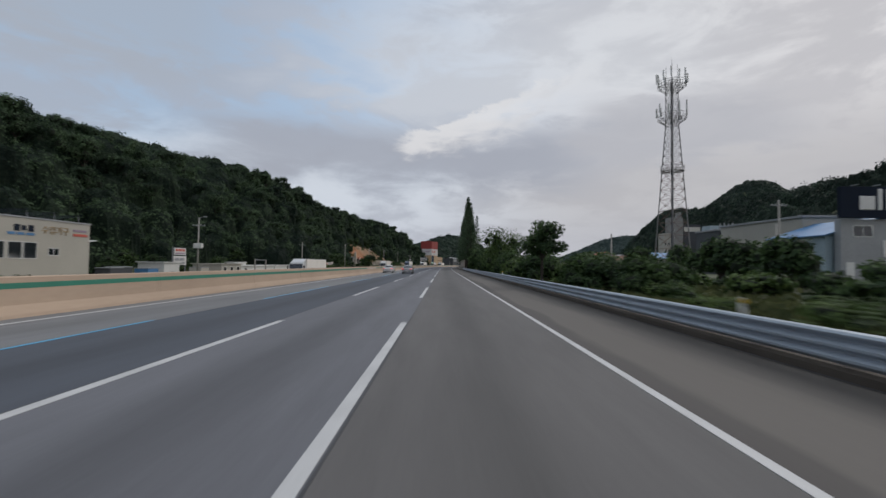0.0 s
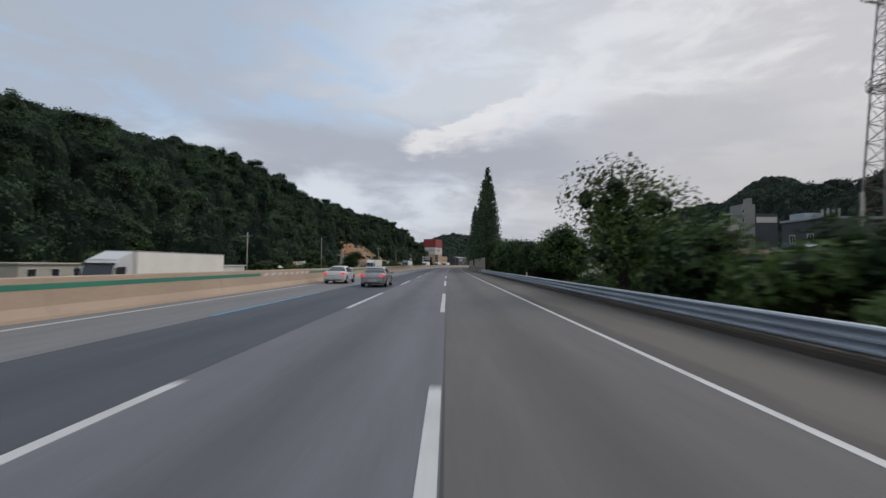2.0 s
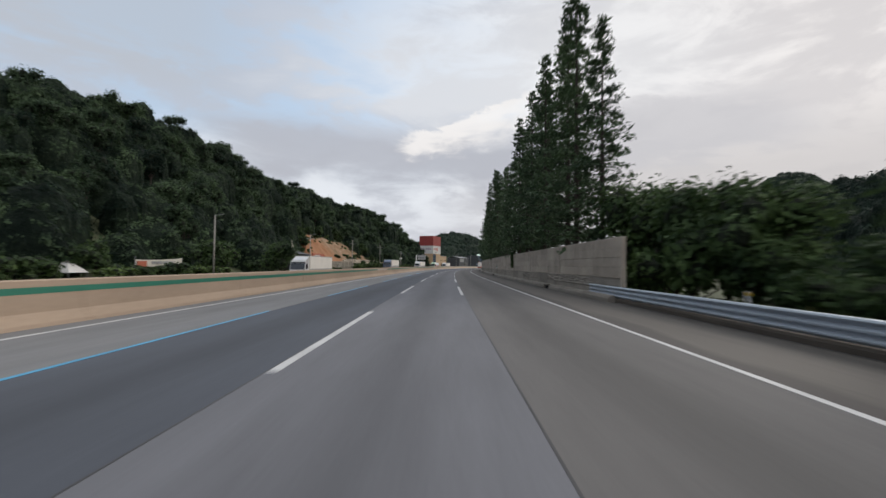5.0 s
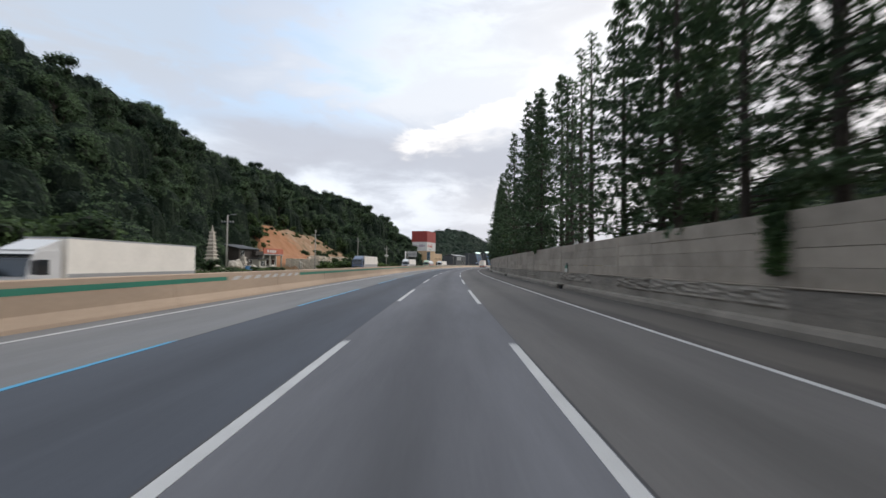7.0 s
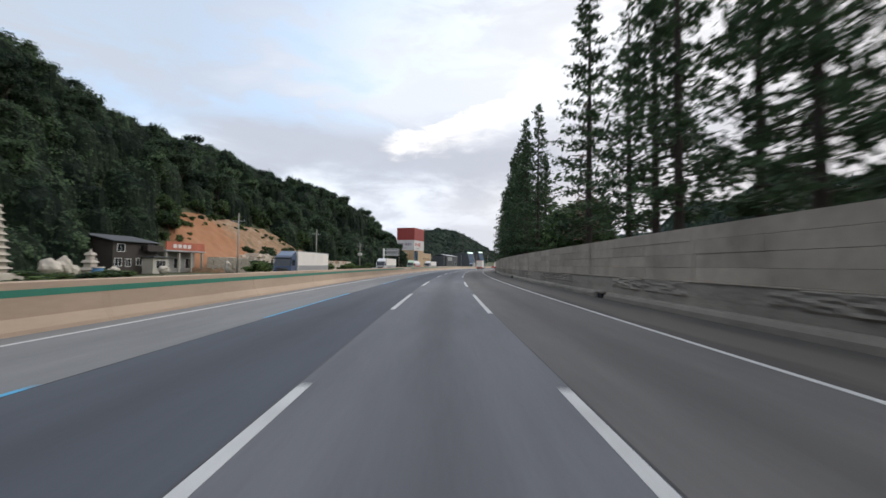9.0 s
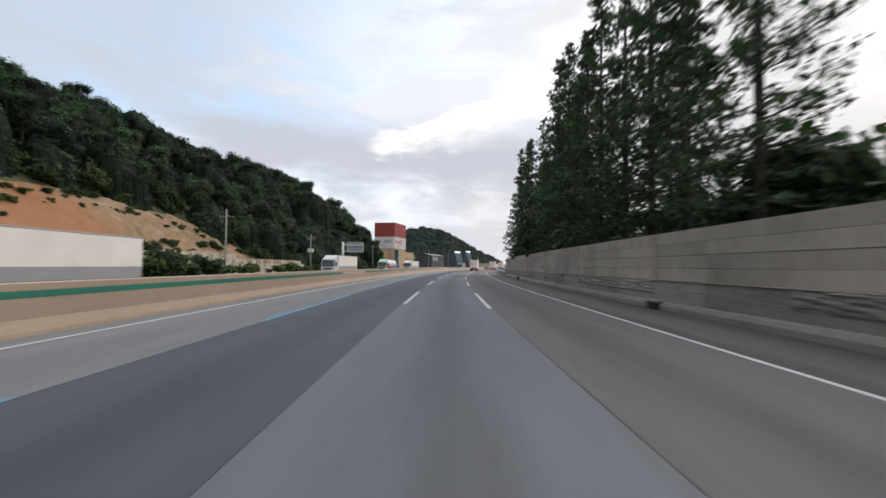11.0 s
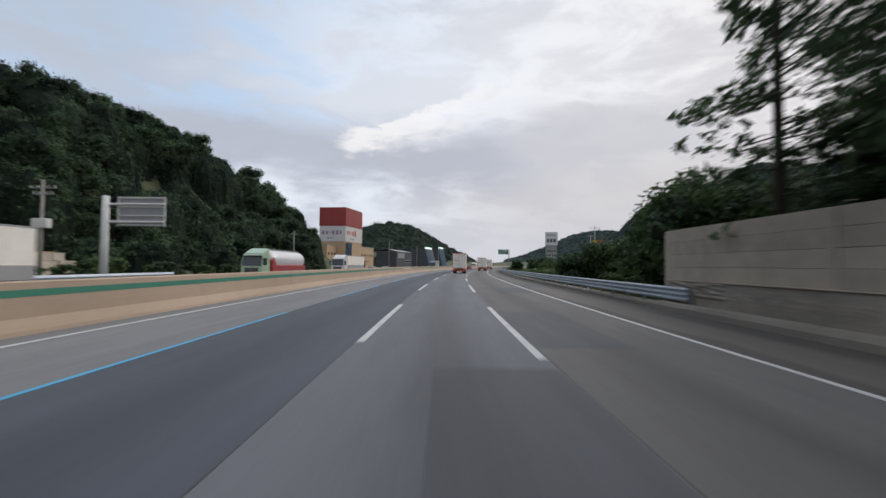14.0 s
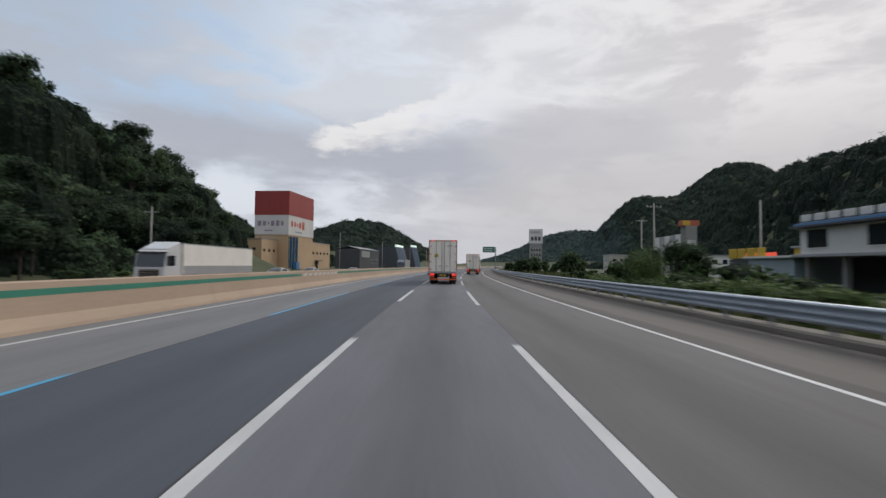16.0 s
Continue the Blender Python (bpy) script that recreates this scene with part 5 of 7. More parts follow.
pole(83, -42, 9.8, [(8.3, 2.2)], box_at=4.6, lamp_=True, lab="concrete pole with lamp arm, cross arm and box")
pole(195, -40.2, 10.0, [], lamp_=True, lab="pale concrete street lamp pole")
pole(240.8, -38.9, 9.8, [(8.6, 2.2)], lamp_=True, lab="pale concrete street lamp pole with cross arm")
for s, d, h, a in ((291, -41.3, 11.2, [(9.6, 2.4)]), (328.5, -40.2, 11.2, [(9.8, 2.6)]), (437, -45.1, 10.1, [(9.2, 2.2)]), (150, -44, 8.5, [(7.6, 2.0)])):
    pole(s, d, h, a)
pole(364, -39.0, 9.4, [(8.6, 2.6), (8.0, 2.0)], box_at=5.2)
for s, d, h, a in ((451.3, 35, 12.9, [(12.3, 2.6)]), (457.3, 35, 10.8, [(10.4, 2.0)]), (455, 36.5, 9.0, []), (430, 40, 10.5, []), (412, 38, 6.0, []), (58, 46, 10.5, [(9.8, 2.0)]), (64, 50, 8.0, []), (81, 33, 7.5, [])):
    pole(s, d, h, a)
for s, d, h in ((500, -36, 11.0), (560, -38, 11.5), (610, -36, 12.0), (660, -36, 12.0)):
    pole(s, d, h, [], lamp_=True, lab="slim street lamp beside the opposite carriageway", r=0.13)

# signboard by the side road
b = empty("signboard", stand(101, -56, low(101)), "two stacked pale roadside sign panels on posts", "sign")
Z = -low(101)
for y in (-2.4, 2.4):
    part("post", rod((0, y, -0.3), (0, y, 4.8 + Z), 0.12, None, 8), M_POST, b)
block("sign_panel", b, 0.12, 0.28, -2.4, 2.4, 0.9 + Z, 2.9 + Z, M_WHITECLAD)
block("sign_panel", b, 0.12, 0.28, -2.2, 2.2, 3.15 + Z, 4.7 + Z, M_WHITECLAD)
bars(b, "x+", 0.28, -1.8, 4.2 + Z, [(0.9, 0.5), (1.2, 0.5), (0.9, 0.5)], M_REDINK)
bars(b, "x+", 0.28, -1.8, 3.5 + Z, [(3.4, 0.3)], M_LILAC)
bars(b, "x+", 0.28, -2.0, 2.2 + Z, [(1.6, 0.6), (1.6, 0.6)], M_GREYMETAL)
bars(b, "x+", 0.28, -2.0, 1.4 + Z, [(3.8, 0.4)], M_GREYMETAL)


# low white sheds of the yard
def shed(s0, s1, d, top, depth, lab, roof=M_WHITEWALL, wall_m=M_WHITEWALL, wins=0):
    s = (s0 + s1) / 2
    z = low(s)
    L = (s1 - s0) / 2
    o = empty("shed", stand(s, d, z), lab, "shed")
    block("wall", o, -depth, 0, -L, L, -0.3, top - z - 0.18, wall_m)
    block("roof", o, -depth - 0.3, 0.3, -L - 0.3, L + 0.3, top - z - 0.18, top - z, roof)
    for k in range(wins):
        window(o, "x+", 0.0, -L + (k + 0.5) * 2 * L / wins, top - z - 1.1, 1.1, 0.8)
    return o


shed(94, 103, -43, 1.35, 6, "low cream yard office with small windows", M_CREAM, M_CREAM, 3)
shed(104, 128, -45, 0.95, 8, "long low white yard shed", wins=2)
shed(129, 151, -45, 1.0, 7, "long low white storage shed")
shed(121, 126, -52, 1.75, 3, "small white cabin above the yard sheds")
shed(86, 91, -50, 1.6, 5, "small white yard cabin")
b = empty("gate_frame", stand(109, -41, low(109)), "steel frame gate with crossbar in the yard", "gate")
for y in (-3.2, 3.2):
    part("post", rod((0, y, -0.3), (0, y, 2.45 - low(109)), 0.14, None, 8), M_POLE, b)
part("crossbar", rod((0, -3.2, 2.3 - low(109)), (0, 3.2, 2.3 - low(109)), 0.07, None, 8), M_POST, b)
for s, d, hh, m, lab in ((72, -50, 0.5, M_SLATE, "dark lidded skip in the yard"), (77, -52, 0.6, M_SLATE, "dark crate stacked in the yard"), (81, -50, 0.35, M_BLUEROOF, "blue equipment crate in the yard"), (91, -46, 0.5, M_CREAM, "cream machine cover in the yard")):
    b = empty("crate", stand(s, d, low(s)), lab, "crate")
    block("body", b, -1.2, 1.2, -1.5, 1.5, 0, hh - low(s), m, 0.06)
    block("lid", b, -1.25, 1.25, -1.55, 1.55, hh - low(s), hh - low(s) + 0.12, M_GREYMETAL, 0.03)
b = empty("canopy", stand(74, -58, low(74)), "white fabric canopy roof on a mast", "canopy")
part("mast", rod((0, 0, -0.2), (0, 0, 5.0 - low(74)), 0.08, None, 6), M_POST, b)
part("sail", prism([(-3, 4.2 - low(74)), (3, 5.0 - low(74)), (3, 5.1 - low(74)), (-3, 4.3 - low(74))], -2, 2), M_WHITECLAD, b)

# banner
b = empty("banner", stand(188, -45, low(188)), "long white banner with orange end tied between posts", "banner")
Z = -low(188)
for y in (-5.7, 5.7):
    part("post", rod((0, y, -0.3), (0, y, 2.5 + Z), 0.06, None, 6), M_POST, b)
v, f = [], []
for i in range(25):
    y = -5.6 + 11.2 * i / 24
    sag_, rip = -0.14 * (1 - (y / 5.6) ** 2), 0.05 * math.sin(i * 1.1)
    for zz in (1.15, 2.2):
        v += [(rip, y, zz + sag_ + 0.03 * y + Z), (rip + 0.02, y, zz + sag_ + 0.03 * y + Z)]
for i in range(24):
    a = 4 * i
    f += [(a, a + 4, a + 6, a + 2), (a + 1, a + 3, a + 7, a + 5), (a, a + 1, a + 5, a + 4), (a + 2, a + 6, a + 7, a + 3)]
mesh_object("cloth", v, f, M_BANNER, b)
bars(b, "x+", 0.09, -5.4, 1.4 + Z, [(2.1, 0.85)], M_ORANGEROOF, label="orange printed end")
bars(b, "x+", 0.09, -2.2, 1.6 + Z, [(1.0, 0.35), (1.3, 0.4), (1.0, 0.4), (1.4, 0.4)], M_GREYMETAL)
b = empty("tent", stand(172, -46, low(172)), "small white peaked tent", "tent")
bm = bmesh.new()
bmesh.ops.create_cone(bm, cap_ends=False, segments=4, radius1=2.2, radius2=0.1, depth=1.5, matrix=Matrix.Translation((0, 0, 2.0)) @ pose(0, 0, 0, 0, 0, 45))
part("canopy", bm, M_WHITECLAD, b)
for x in (-1.4, 1.4):
    for y in (-1.4, 1.4):
        part("leg", rod((x, y, -0.3), (x, y, 1.3), 0.04, None, 6), M_POST, b)


# stone pagodas and carved stones
def pagoda(s, d, h, tiers, w, lab):
    o = empty("stone_pagoda", stand(s, d, low(s)), lab, "pagoda")
    z0 = -0.2
    block("base", o, -w * 0.75, w * 0.75, -w * 0.75, w * 0.75, z0, z0 + h * 0.08, M_STONE, 0.05)
    z = z0 + h * 0.08
    step = h * 0.78 / tiers
    for k in range(tiers):
        q = w * (1 - 0.66 * k / tiers) / 2
        block("body_tier", o, -q * 0.72, q * 0.72, -q * 0.72, q * 0.72, z, z + step * 0.62, M_STONE, 0.02)
        bm = bmesh.new()
        bmesh.ops.create_cone(bm, cap_ends=True, segments=4, radius1=q * 1.42, radius2=q * 1.0, depth=step * 0.38, matrix=Matrix.Translation((0, 0, z + step * 0.81)) @ pose(0, 0, 0, 0, 0, 45))
        part("roof_tier", bm, M_STONE, o)
        z += step
    part("finial", rod((0, 0, z), (0, 0, z + h * 0.14), w * 0.12, 0.03, 8), M_STONE, o)
    return o


pagoda(255.4, -50.2, 9.9, 10, 2.5, "tall ten-tiered pale stone pagoda")
pagoda(268, -50, 4.0, 3, 1.9, "small pale stone pagoda on a blue drum")
b = empty("drum", stand(268, -48.9, low(268)), "round blue and white painted stone drum", "drum")
part("body", rod((0, 0, -0.1), (0, 0, 1.1), 0.85, 0.7, 14), M_BLUEROOF, b)
part("rim", rod((0, 0, 1.1), (0, 0, 1.25), 0.8, 0.75, 14), M_STONE, b)


def carved(s, d, w, h, seed, lab):
    """A rough carved block of stone."""
    bm = bmesh.new()
    bmesh.ops.create_icosphere(bm, subdivisions=3, radius=1)
    for v in bm.verts:
        k = 1 + 0.35 * noise.noise(v.co * 1.7 + Vector((seed * 3.3, 0, seed)))
        v.co = Vector((v.co.x * w * 0.5 * k, v.co.y * w * 0.6 * k, max(-0.3, v.co.z * h * 0.55 * k + h * 0.45)))
    o = part("carved_stone", bm, M_STONE)
    o.matrix_world = stand(s, d, low(s), seed * 40)
    return tagged(o, lab, "stone")


for i, (s, d, w, h) in enumerate(((260, -48, 2.4, 2.2), (261.8, -48, 1.6, 2.5), (263.5, -49, 1.8, 1.6), (271, -49, 1.3, 1.2), (283, -50, 1.8, 1.3), (306, -52, 1.3, 2.4), (310, -50, 1.5, 2.0), (255, -50, 1.0, 1.4))):
    carved(s, d, w, h, i + 1, "pale carved stone figure of the mason's yard" if h > 2 else "rounded pale stone block in the mason's yard")

# dark wooden house
b = empty("house", stand(288, -66, low(288)), "dark wooden two-storey house with white windows and tiled roof", "house")
block("wall", b, -6, 6, -4.5, 7, -0.3, 5.7, M_DARKWOOD, 0.03)
gable(b, -6, 6, -4.5, 7, 5.7, 1.3, M_SLATE, 0.7, "y")
gable_end(b, -6, 6, -4.4, 5.7, 1.2, M_DARKWOOD)
gable_end(b, -6, 6, 6.9, 5.7, 1.2, M_DARKWOOD)
for y, z, w in ((-3.2, 1.6, 1.5), (-0.8, 1.5, 1.2), (2.0, 1.7, 1.4), (-2.6, 4.2, 1.7), (5.2, 4.4, 1.4), (5.2, 1.6, 1.6)):
    window(b, "x+", 6.0, y, z + 0.3, w, 1.3, mull=1)
for x, z in ((-2.5, 1.8), (2.5, 1.8), (0, 4.4)):
    window(b, "y-", -4.5, x, z, 1.4, 1.2, mull=1)
block("porch", b, 6.0, 8.2, 2.8, 7.2, -0.3, 2.8, M_CREAM, 0.03)
block("porch_roof", b, 5.9, 8.7, 2.4, 7.5, 2.8, 3.05, M_SLATE, 0.03)
block("balcony", b, 6.0, 7.2, 2.6, 7.2, 4.0, 5.2, M_DARKWOOD, 0.03)
window(b, "x+", 8.2, 5.0, 1.5, 2.6, 1.5, mull=2)
# shop with a red board
b = empty("shop", stand(303, -62, low(303)), "single-storey stone yard shop with a red sign board and pillars", "shop")
block("wall", b, -6, 0, -6.5, 6.5, -0.3, 4.2, M_GREYWALL, 0.03)
block("roof", b, -6.2, 2.4, -6.8, 6.8, 4.2, 4.55, M_GREYMETAL, 0.04)
block("sign_board", b, 2.0, 2.3, -6.6, 6.6, 4.55, 6.3, M_ORANGEROOF, 0.03, "faded red sign board")
bars(b, "x+", 2.3, -4.5, 5.4, [(1.1, 0.8), (1.1, 0.8), (1.1, 0.8), (1.1, 0.8)], M_WHITECLAD, 0.5)
for y in (-6.2, -2.0, 2.2, 6.2):
    part("pillar", box(1.7, 2.1, y - 0.2, y + 0.2, -0.3, 4.2, 0.02), M_CREAM, b)
for y in (-3.8, 0.2, 4.2):
    window(b, "x+", 0.0, y, 1.7, 2.2, 2.2, mull=1)

# dug clay slope behind the stone yard
v, f = [], []
nu, nv = 90, 34
for i in range(nu):
    s = 306 + 72 * i / (nu - 1)
    for j in range(nv):
        u = j / (nv - 1)
        L = 52 + (float(np.interp(s, *CLAY_TOP)) - 49) * u
        inside = min(1.0, 6 * u, 8 * (1 - u), 0.5 * i, 0.5 * (nu - 1 - i))
        nz = abs(noise.fractal(Vector((s * 0.13, L * 0.17, 3.0)), 0.7, 2.0, 6)) * 1.1 * inside
        z = float(land(s, -L)) - 0.5 + (1.2 + nz) * inside
        v.append(at(s, -L, z))
for i in range(nu - 1):
    for j in range(nv - 1):
        a = i * nv + j
        f.append((a, a + nv, a + nv + 1, a + 1))
tagged(mesh_object("clay_slope", v, f, M_CLAY, smooth=True), "bare dug orange clay slope with pale rock", "slope", kind="structure")
# retaining wall of big pale stones, courses of blocks
wallb = empty("stone_wall", Matrix(), "stacked wall of large pale quarried stones", "wall", kind="structure")
rs = random.Random(4)
stones = []
for k in range(5):
    bm = box(-0.5, 0.5, -0.5, 0.5, -0.5, 0.5, 0.07)
    for q in bm.verts:
        q.co += Vector((rs.uniform(-0.06, 0.06), rs.uniform(-0.06, 0.06), rs.uniform(-0.06, 0.06)))
    me = bpy.data.meshes.new("stone")
    bm.to_mesh(me)
    bm.free()
    me.materials.append(M_ROCK)
    stones.append(me)


def stone_at(s, d, z, sx, sy, sz, parent, turn=0.0, name="stone"):
    o = new(name, rs.choice(stones))
    o.parent = parent
    o.matrix_world = stand(s, d, z + sz / 2, turn) @ Matrix.Diagonal((sx, sy, sz, 1))
    return o


for s0, s1, top in ((308, 342, 2.8), (344, 374, 1.7)):
    z = low(320) - 0.5
    row_ = 0
    while z < top:
        hh = rs.uniform(0.75, 0.95)
        s = s0 + (row_ % 2) * 0.7
        while s < s1:
            L = rs.uniform(0.9, 3.0)
            if z + hh < top or rs.random() < 0.6:
                stone_at(s + L / 2, -46 - 0.12 * row_ + rs.uniform(-0.16, 0.16), z, 1.2, L + 0.03, hh * rs.uniform(1.0, 1.12), wallb, rs.uniform(-3, 3))
            s += L
        z += hh
        row_ += 1
for i in range(26):
    s = rs.uniform(310, 345)
    o = stone_at(s, -48.5 - rs.uniform(0, 4), 2.9 + rs.uniform(0, 0.2), rs.uniform(0.7, 1.5), rs.uniform(0.9, 2.4), rs.uniform(0.5, 1.1), wallb, rs.uniform(-30, 30), "loose_stone")
for z in (-0.6, 0.3, 1.2, 2.0):
    for k in range(7):
        stone_at(308.3, -47.4 - 1.65 * k, z, 1.6, 1.3, 0.9, wallb)
tagged(strip("terrace", 308.6, 374, [(-46.6, -1.0), (-46.6, 1.7), (-47.2, 2.7), (-58, 3.0), (-58, -1.0)], M_CLAY, closed=True), "level of pale dug earth behind the stone wall", "ground", kind="structure")

# roadside sign seen from behind
b = empty("road_sign", stand(359.4, -29, low(359)), "cantilever road sign seen from behind, grey steel post and panel", "road sign")
Z = -low(359)
part("post", rod((0, 0, -0.3), (0, 0, 7.2 + Z), 0.30, 0.26, 14), M_WHITEWALL, b, smooth=True)
for z in (6.5, 5.0):
    part("arm", rod((0, 0.1, z + Z), (5.0, 0.1, z + Z), 0.11, None, 8), M_WHITEWALL, b)
part("panel", box(0.95, 5.0, 0.22, 0.27, 4.65 + Z, 7.15 + Z, 0.01), M_GREYMETAL, b)
for z in (4.75, 5.55, 6.3, 7.05):
    part("rib", box(0.95, 5.0, 0.12, 0.22, z - 0.05 + Z, z + 0.05 + Z), M_WHITEWALL, b)
for x in (0.97, 4.98):
    part("rib", box(x - 0.05, x + 0.05, 0.12, 0.22, 4.65 + Z, 7.15 + Z), M_WHITEWALL, b)
b = empty("side_guardrail", Matrix(), "plain steel beam guardrail beside the sign", "guardrail")
for k in range(6):
    strip("rail_beam", 344 + 4 * k, 348.02 + 4 * k, [(-28.6, 0.25), (-28.52, 0.42), (-28.6, 0.6), (-28.66, 0.6), (-28.58, 0.42), (-28.66, 0.25)], M_STEEL, closed=True, parent=b)
    o = part("post", box(-0.06, 0.06, -0.06, 0.06, -0.9, 0.6), M_POST, b)
    o.matrix_world = stand(344.2 + 4 * k, -28.72, 0)

# red and white tower block with tan wings
b = empty("tower_shop", stand(550, -70, low(550)), "tan shop with a red and white clad tower", "building")
block("wall", b, -13.5, 0, -11.5, 12.5, -0.3, 13.2, M_TAN, 0.03)
block("white_band", b, -13.7, 0.2, -11.7, 12.7, 13.2, 20.9, M_WHITECLAD, 0.02, "white banner band")
for y0 in range(-12, 12, 3):
    block("red_sheet", b, -0.2, 0.3, y0 + 0.32, y0 + 3.28, 20.9, 30.3, M_REDCLAD, 0.02, "dark red cladding sheet")
for x0 in range(0, 5):
    block("red_sheet", b, -13.8 + 2.74 * x0, -13.8 + 2.74 * x0 + 2.70, -11.82, -11.3, 20.9, 30.3, M_REDCLAD, 0.02)
block("core", b, -13.6, -0.2, -11.3, 12.3, 20.9, 30.2, M_REDCLAD, 0.02)
bars(b, "y-", -11.7, -12.4, 17.6, [(1.4, 2.0), (1.2, 1.8), (0.6, 1.0), (1.3, 2.0), (1.3, 2.1), (0.9, 1.8)], M_LILAC, 0.75)
bars(b, "y-", -11.7, -9.5, 14.8, [(1.2, 0.5), (1.8, 0.5)], M_LILAC)
bars(b, "x+", 0.2, -9.5, 17.6, [(1.6, 2.2), (1.4, 2.0), (0.8, 1.2), (1.8, 2.4), (2.0, 3.2)], M_REDINK, 1.2)
bars(b, "x+", 0.2, -5.5, 14.6, [(2.6, 0.6), (3.2, 0.6)], M_GREYMETAL)
block("stair_glazing", b, -0.3, 0.25, -11.0, -3.0, 0.3, 12.6, M_BLUEGLASS, 0.02, "tall blue-tinted stair window")
for k in range(4):
    block("mullion", b, 0.25, 0.38, -11.0 + 2.6 * k, -10.85 + 2.6 * k, 0.3, 12.6, M_GREYMETAL, 0)
block("left_wing", b, -31, -13.7, -11, 11, -0.3, 11.0, M_TAN, 0.03)
block("right_wing", b, -13.5, -0.8, 12.7, 36, -0.3, 11.4, M_TAN, 0.03)
block("front_wing", b, -31, -4.0, -24, -11.9, -0.3, 10.9, M_TAN, 0.03)
block("wing_roof_edge", b, -31.2, -3.8, -24.2, -11.9, 10.9, 11.15, M_GREYMETAL, 0.02)
block("wing_roof_edge", b, -13.6, -0.6, 12.72, 36.2, 11.4, 11.65, M_GREYMETAL, 0.02)
for k in range(7):
    for z in (3.5, 7.2):
        window(b, "y-", -24.0, -28.5 + k * 3.6, z, 1.4, 1.0, frame=M_TAN)
for k in range(3):
    window(b, "x+", -4.0, -22 + k * 3.6, 6.8, 1.4, 1.0, frame=M_TAN)
for k in range(5):
    window(b, "x+", -0.8, 15.5 + k * 4.3, 6.8, 1.5, 1.1, frame=M_TAN)
block("door", b, -0.8, -0.7, 18, 21, -0.1, 3.2, M_GLASS, 0.01)
block("awning", b, -0.8, 1.2, 17, 22, 3.3, 3.6, M_SLATE, 0.02)
block("blue_booth", b, 0.4, 1.8, -7.5, -4.5, -0.3, 2.6, M_BLUEROOF, 0.03)

# dark sheds and lit signs far along the opposite side
b = empty("workshop", stand(630, -64, low(630)), "grey sheet metal workshop with a pale sign", "building")
block("wall", b, -14, 0, -20, 18, -0.3, 10.5, M_SLATE, 0.03)
gable(b, -14, 0, -20, 18, 10.5, 1.5, M_GREYMETAL, 0.3)
block("sign_panel", b, 0.0, 0.2, -17, -2, 6.0, 9.5, M_GREYMETAL)
for k in range(4):
    window(b, "x+", 0.0, 2 + 4 * k, 4, 2.2, 1.6)
for s, h, w in ((700, 15, 26), (748, 17, 22)):
    b = empty("rest_hall", stand(s, -60, low(s)), "dark modern hall with slanted front and lit roof signs", "building")
    pr = [(-18, -0.3), (0, -0.3), (-4, h), (-18, h)]
    part("wall", prism(pr, -w / 2, w / 2, "y"), M_SLATE, b)
    block("sign_panel", b, -5, -3.6, -w * 0.4, w * 0.35, h + 0.1, h + 1.5, G_SIGN, 0.02, "lit white-green sign")
    for k in range(5):
        part("blue_frame", prism([(-0.1, 0.3), (0.25, 0.3), (-3.6, h - 0.5), (-3.95, h - 0.5)], -w / 2 + 2 + k * 4.2, -w / 2 + 2.4 + k * 4.2, "y"), M_BLUEROOF, b)
b = empty("overhead_sign", stand(592, 9.8, 0), "green overhead motorway sign on a steel cantilever", "road sign")
part("post", rod((0, 0, -0.3), (0, 0, 10.9), 0.25, None, 10), M_POST, b)
part("arm", rod((0, 0, 9.6), (-6.2, 0, 9.6), 0.14, None, 8), M_POST, b)
part("panel", box(-6.2, -0.4, -0.3, -0.2, 8.2, 11.0, 0.02), M_SIGNGREEN, b)
bars(b, "y-", -0.3, -5.7, 10.1, [(1.2, 0.5), (1.2, 0.5), (1.4, 0.5)], M_WHITECLAD, 0.3)
bars(b, "y-", -0.3, -5.7, 9.0, [(2.0, 0.4), (1.6, 0.4)], M_WHITECLAD, 0.3)

# ---- right side ----
# lattice mast
T0, TH = (98.5, 52.8), 44.5
mast = empty("lattice_tower", stand(T0[0], T0[1], float(land(*T0)), 20), "tall grey lattice phone mast with antenna platforms", "mast")


def half(z):
    return 2.75 - 1.85 * min(1, z / 34.0)


for cx, cy in ((-1, -1), (1, -1), (1, 1), (-1, 1)):
    part("mast_leg", rod((cx * half(0), cy * half(0), -0.3), (cx * half(34), cy * half(34), 34), 0.13, 0.10, 6, rod((cx * half(34), cy * half(34), 34), (cx * 0.85, cy * 0.85, TH), 0.10, 0.07, 6)), M_LATTICE, mast)
lev = [0.0]
while lev[-1] < TH - 1:
    lev.append(lev[-1] + max(1.5, 2 * half(lev[-1]) * 0.62))
for i in range(len(lev) - 1):
    z0, z1 = lev[i], min(lev[i + 1], TH)
    mt = M_LATTICE if z0 > 24 else M_RUST
    for (ax, ay), (bx, by) in (((-1, -1), (1, -1)), ((1, -1), (1, 1)), ((1, 1), (-1, 1)), ((-1, 1), (-1, -1))):
        h0, h1 = half(z0), half(z1)
        part("brace", rod((ax * h0, ay * h0, z0), (bx * h1, by * h1, z1), 0.035, None, 4), mt, mast)
        part("brace", rod((bx * h0, by * h0, z0), (ax * h1, ay * h1, z1), 0.035, None, 4), mt, mast)
        part("cross_bar", rod((ax * h1, ay * h1, z1), (bx * h1, by * h1, z1), 0.035, None, 4), mt, mast)
part("cable_ladder", box(-0.25, 0.25, -0.1, 0.1, 0, TH - 1), M_SLATE, mast)
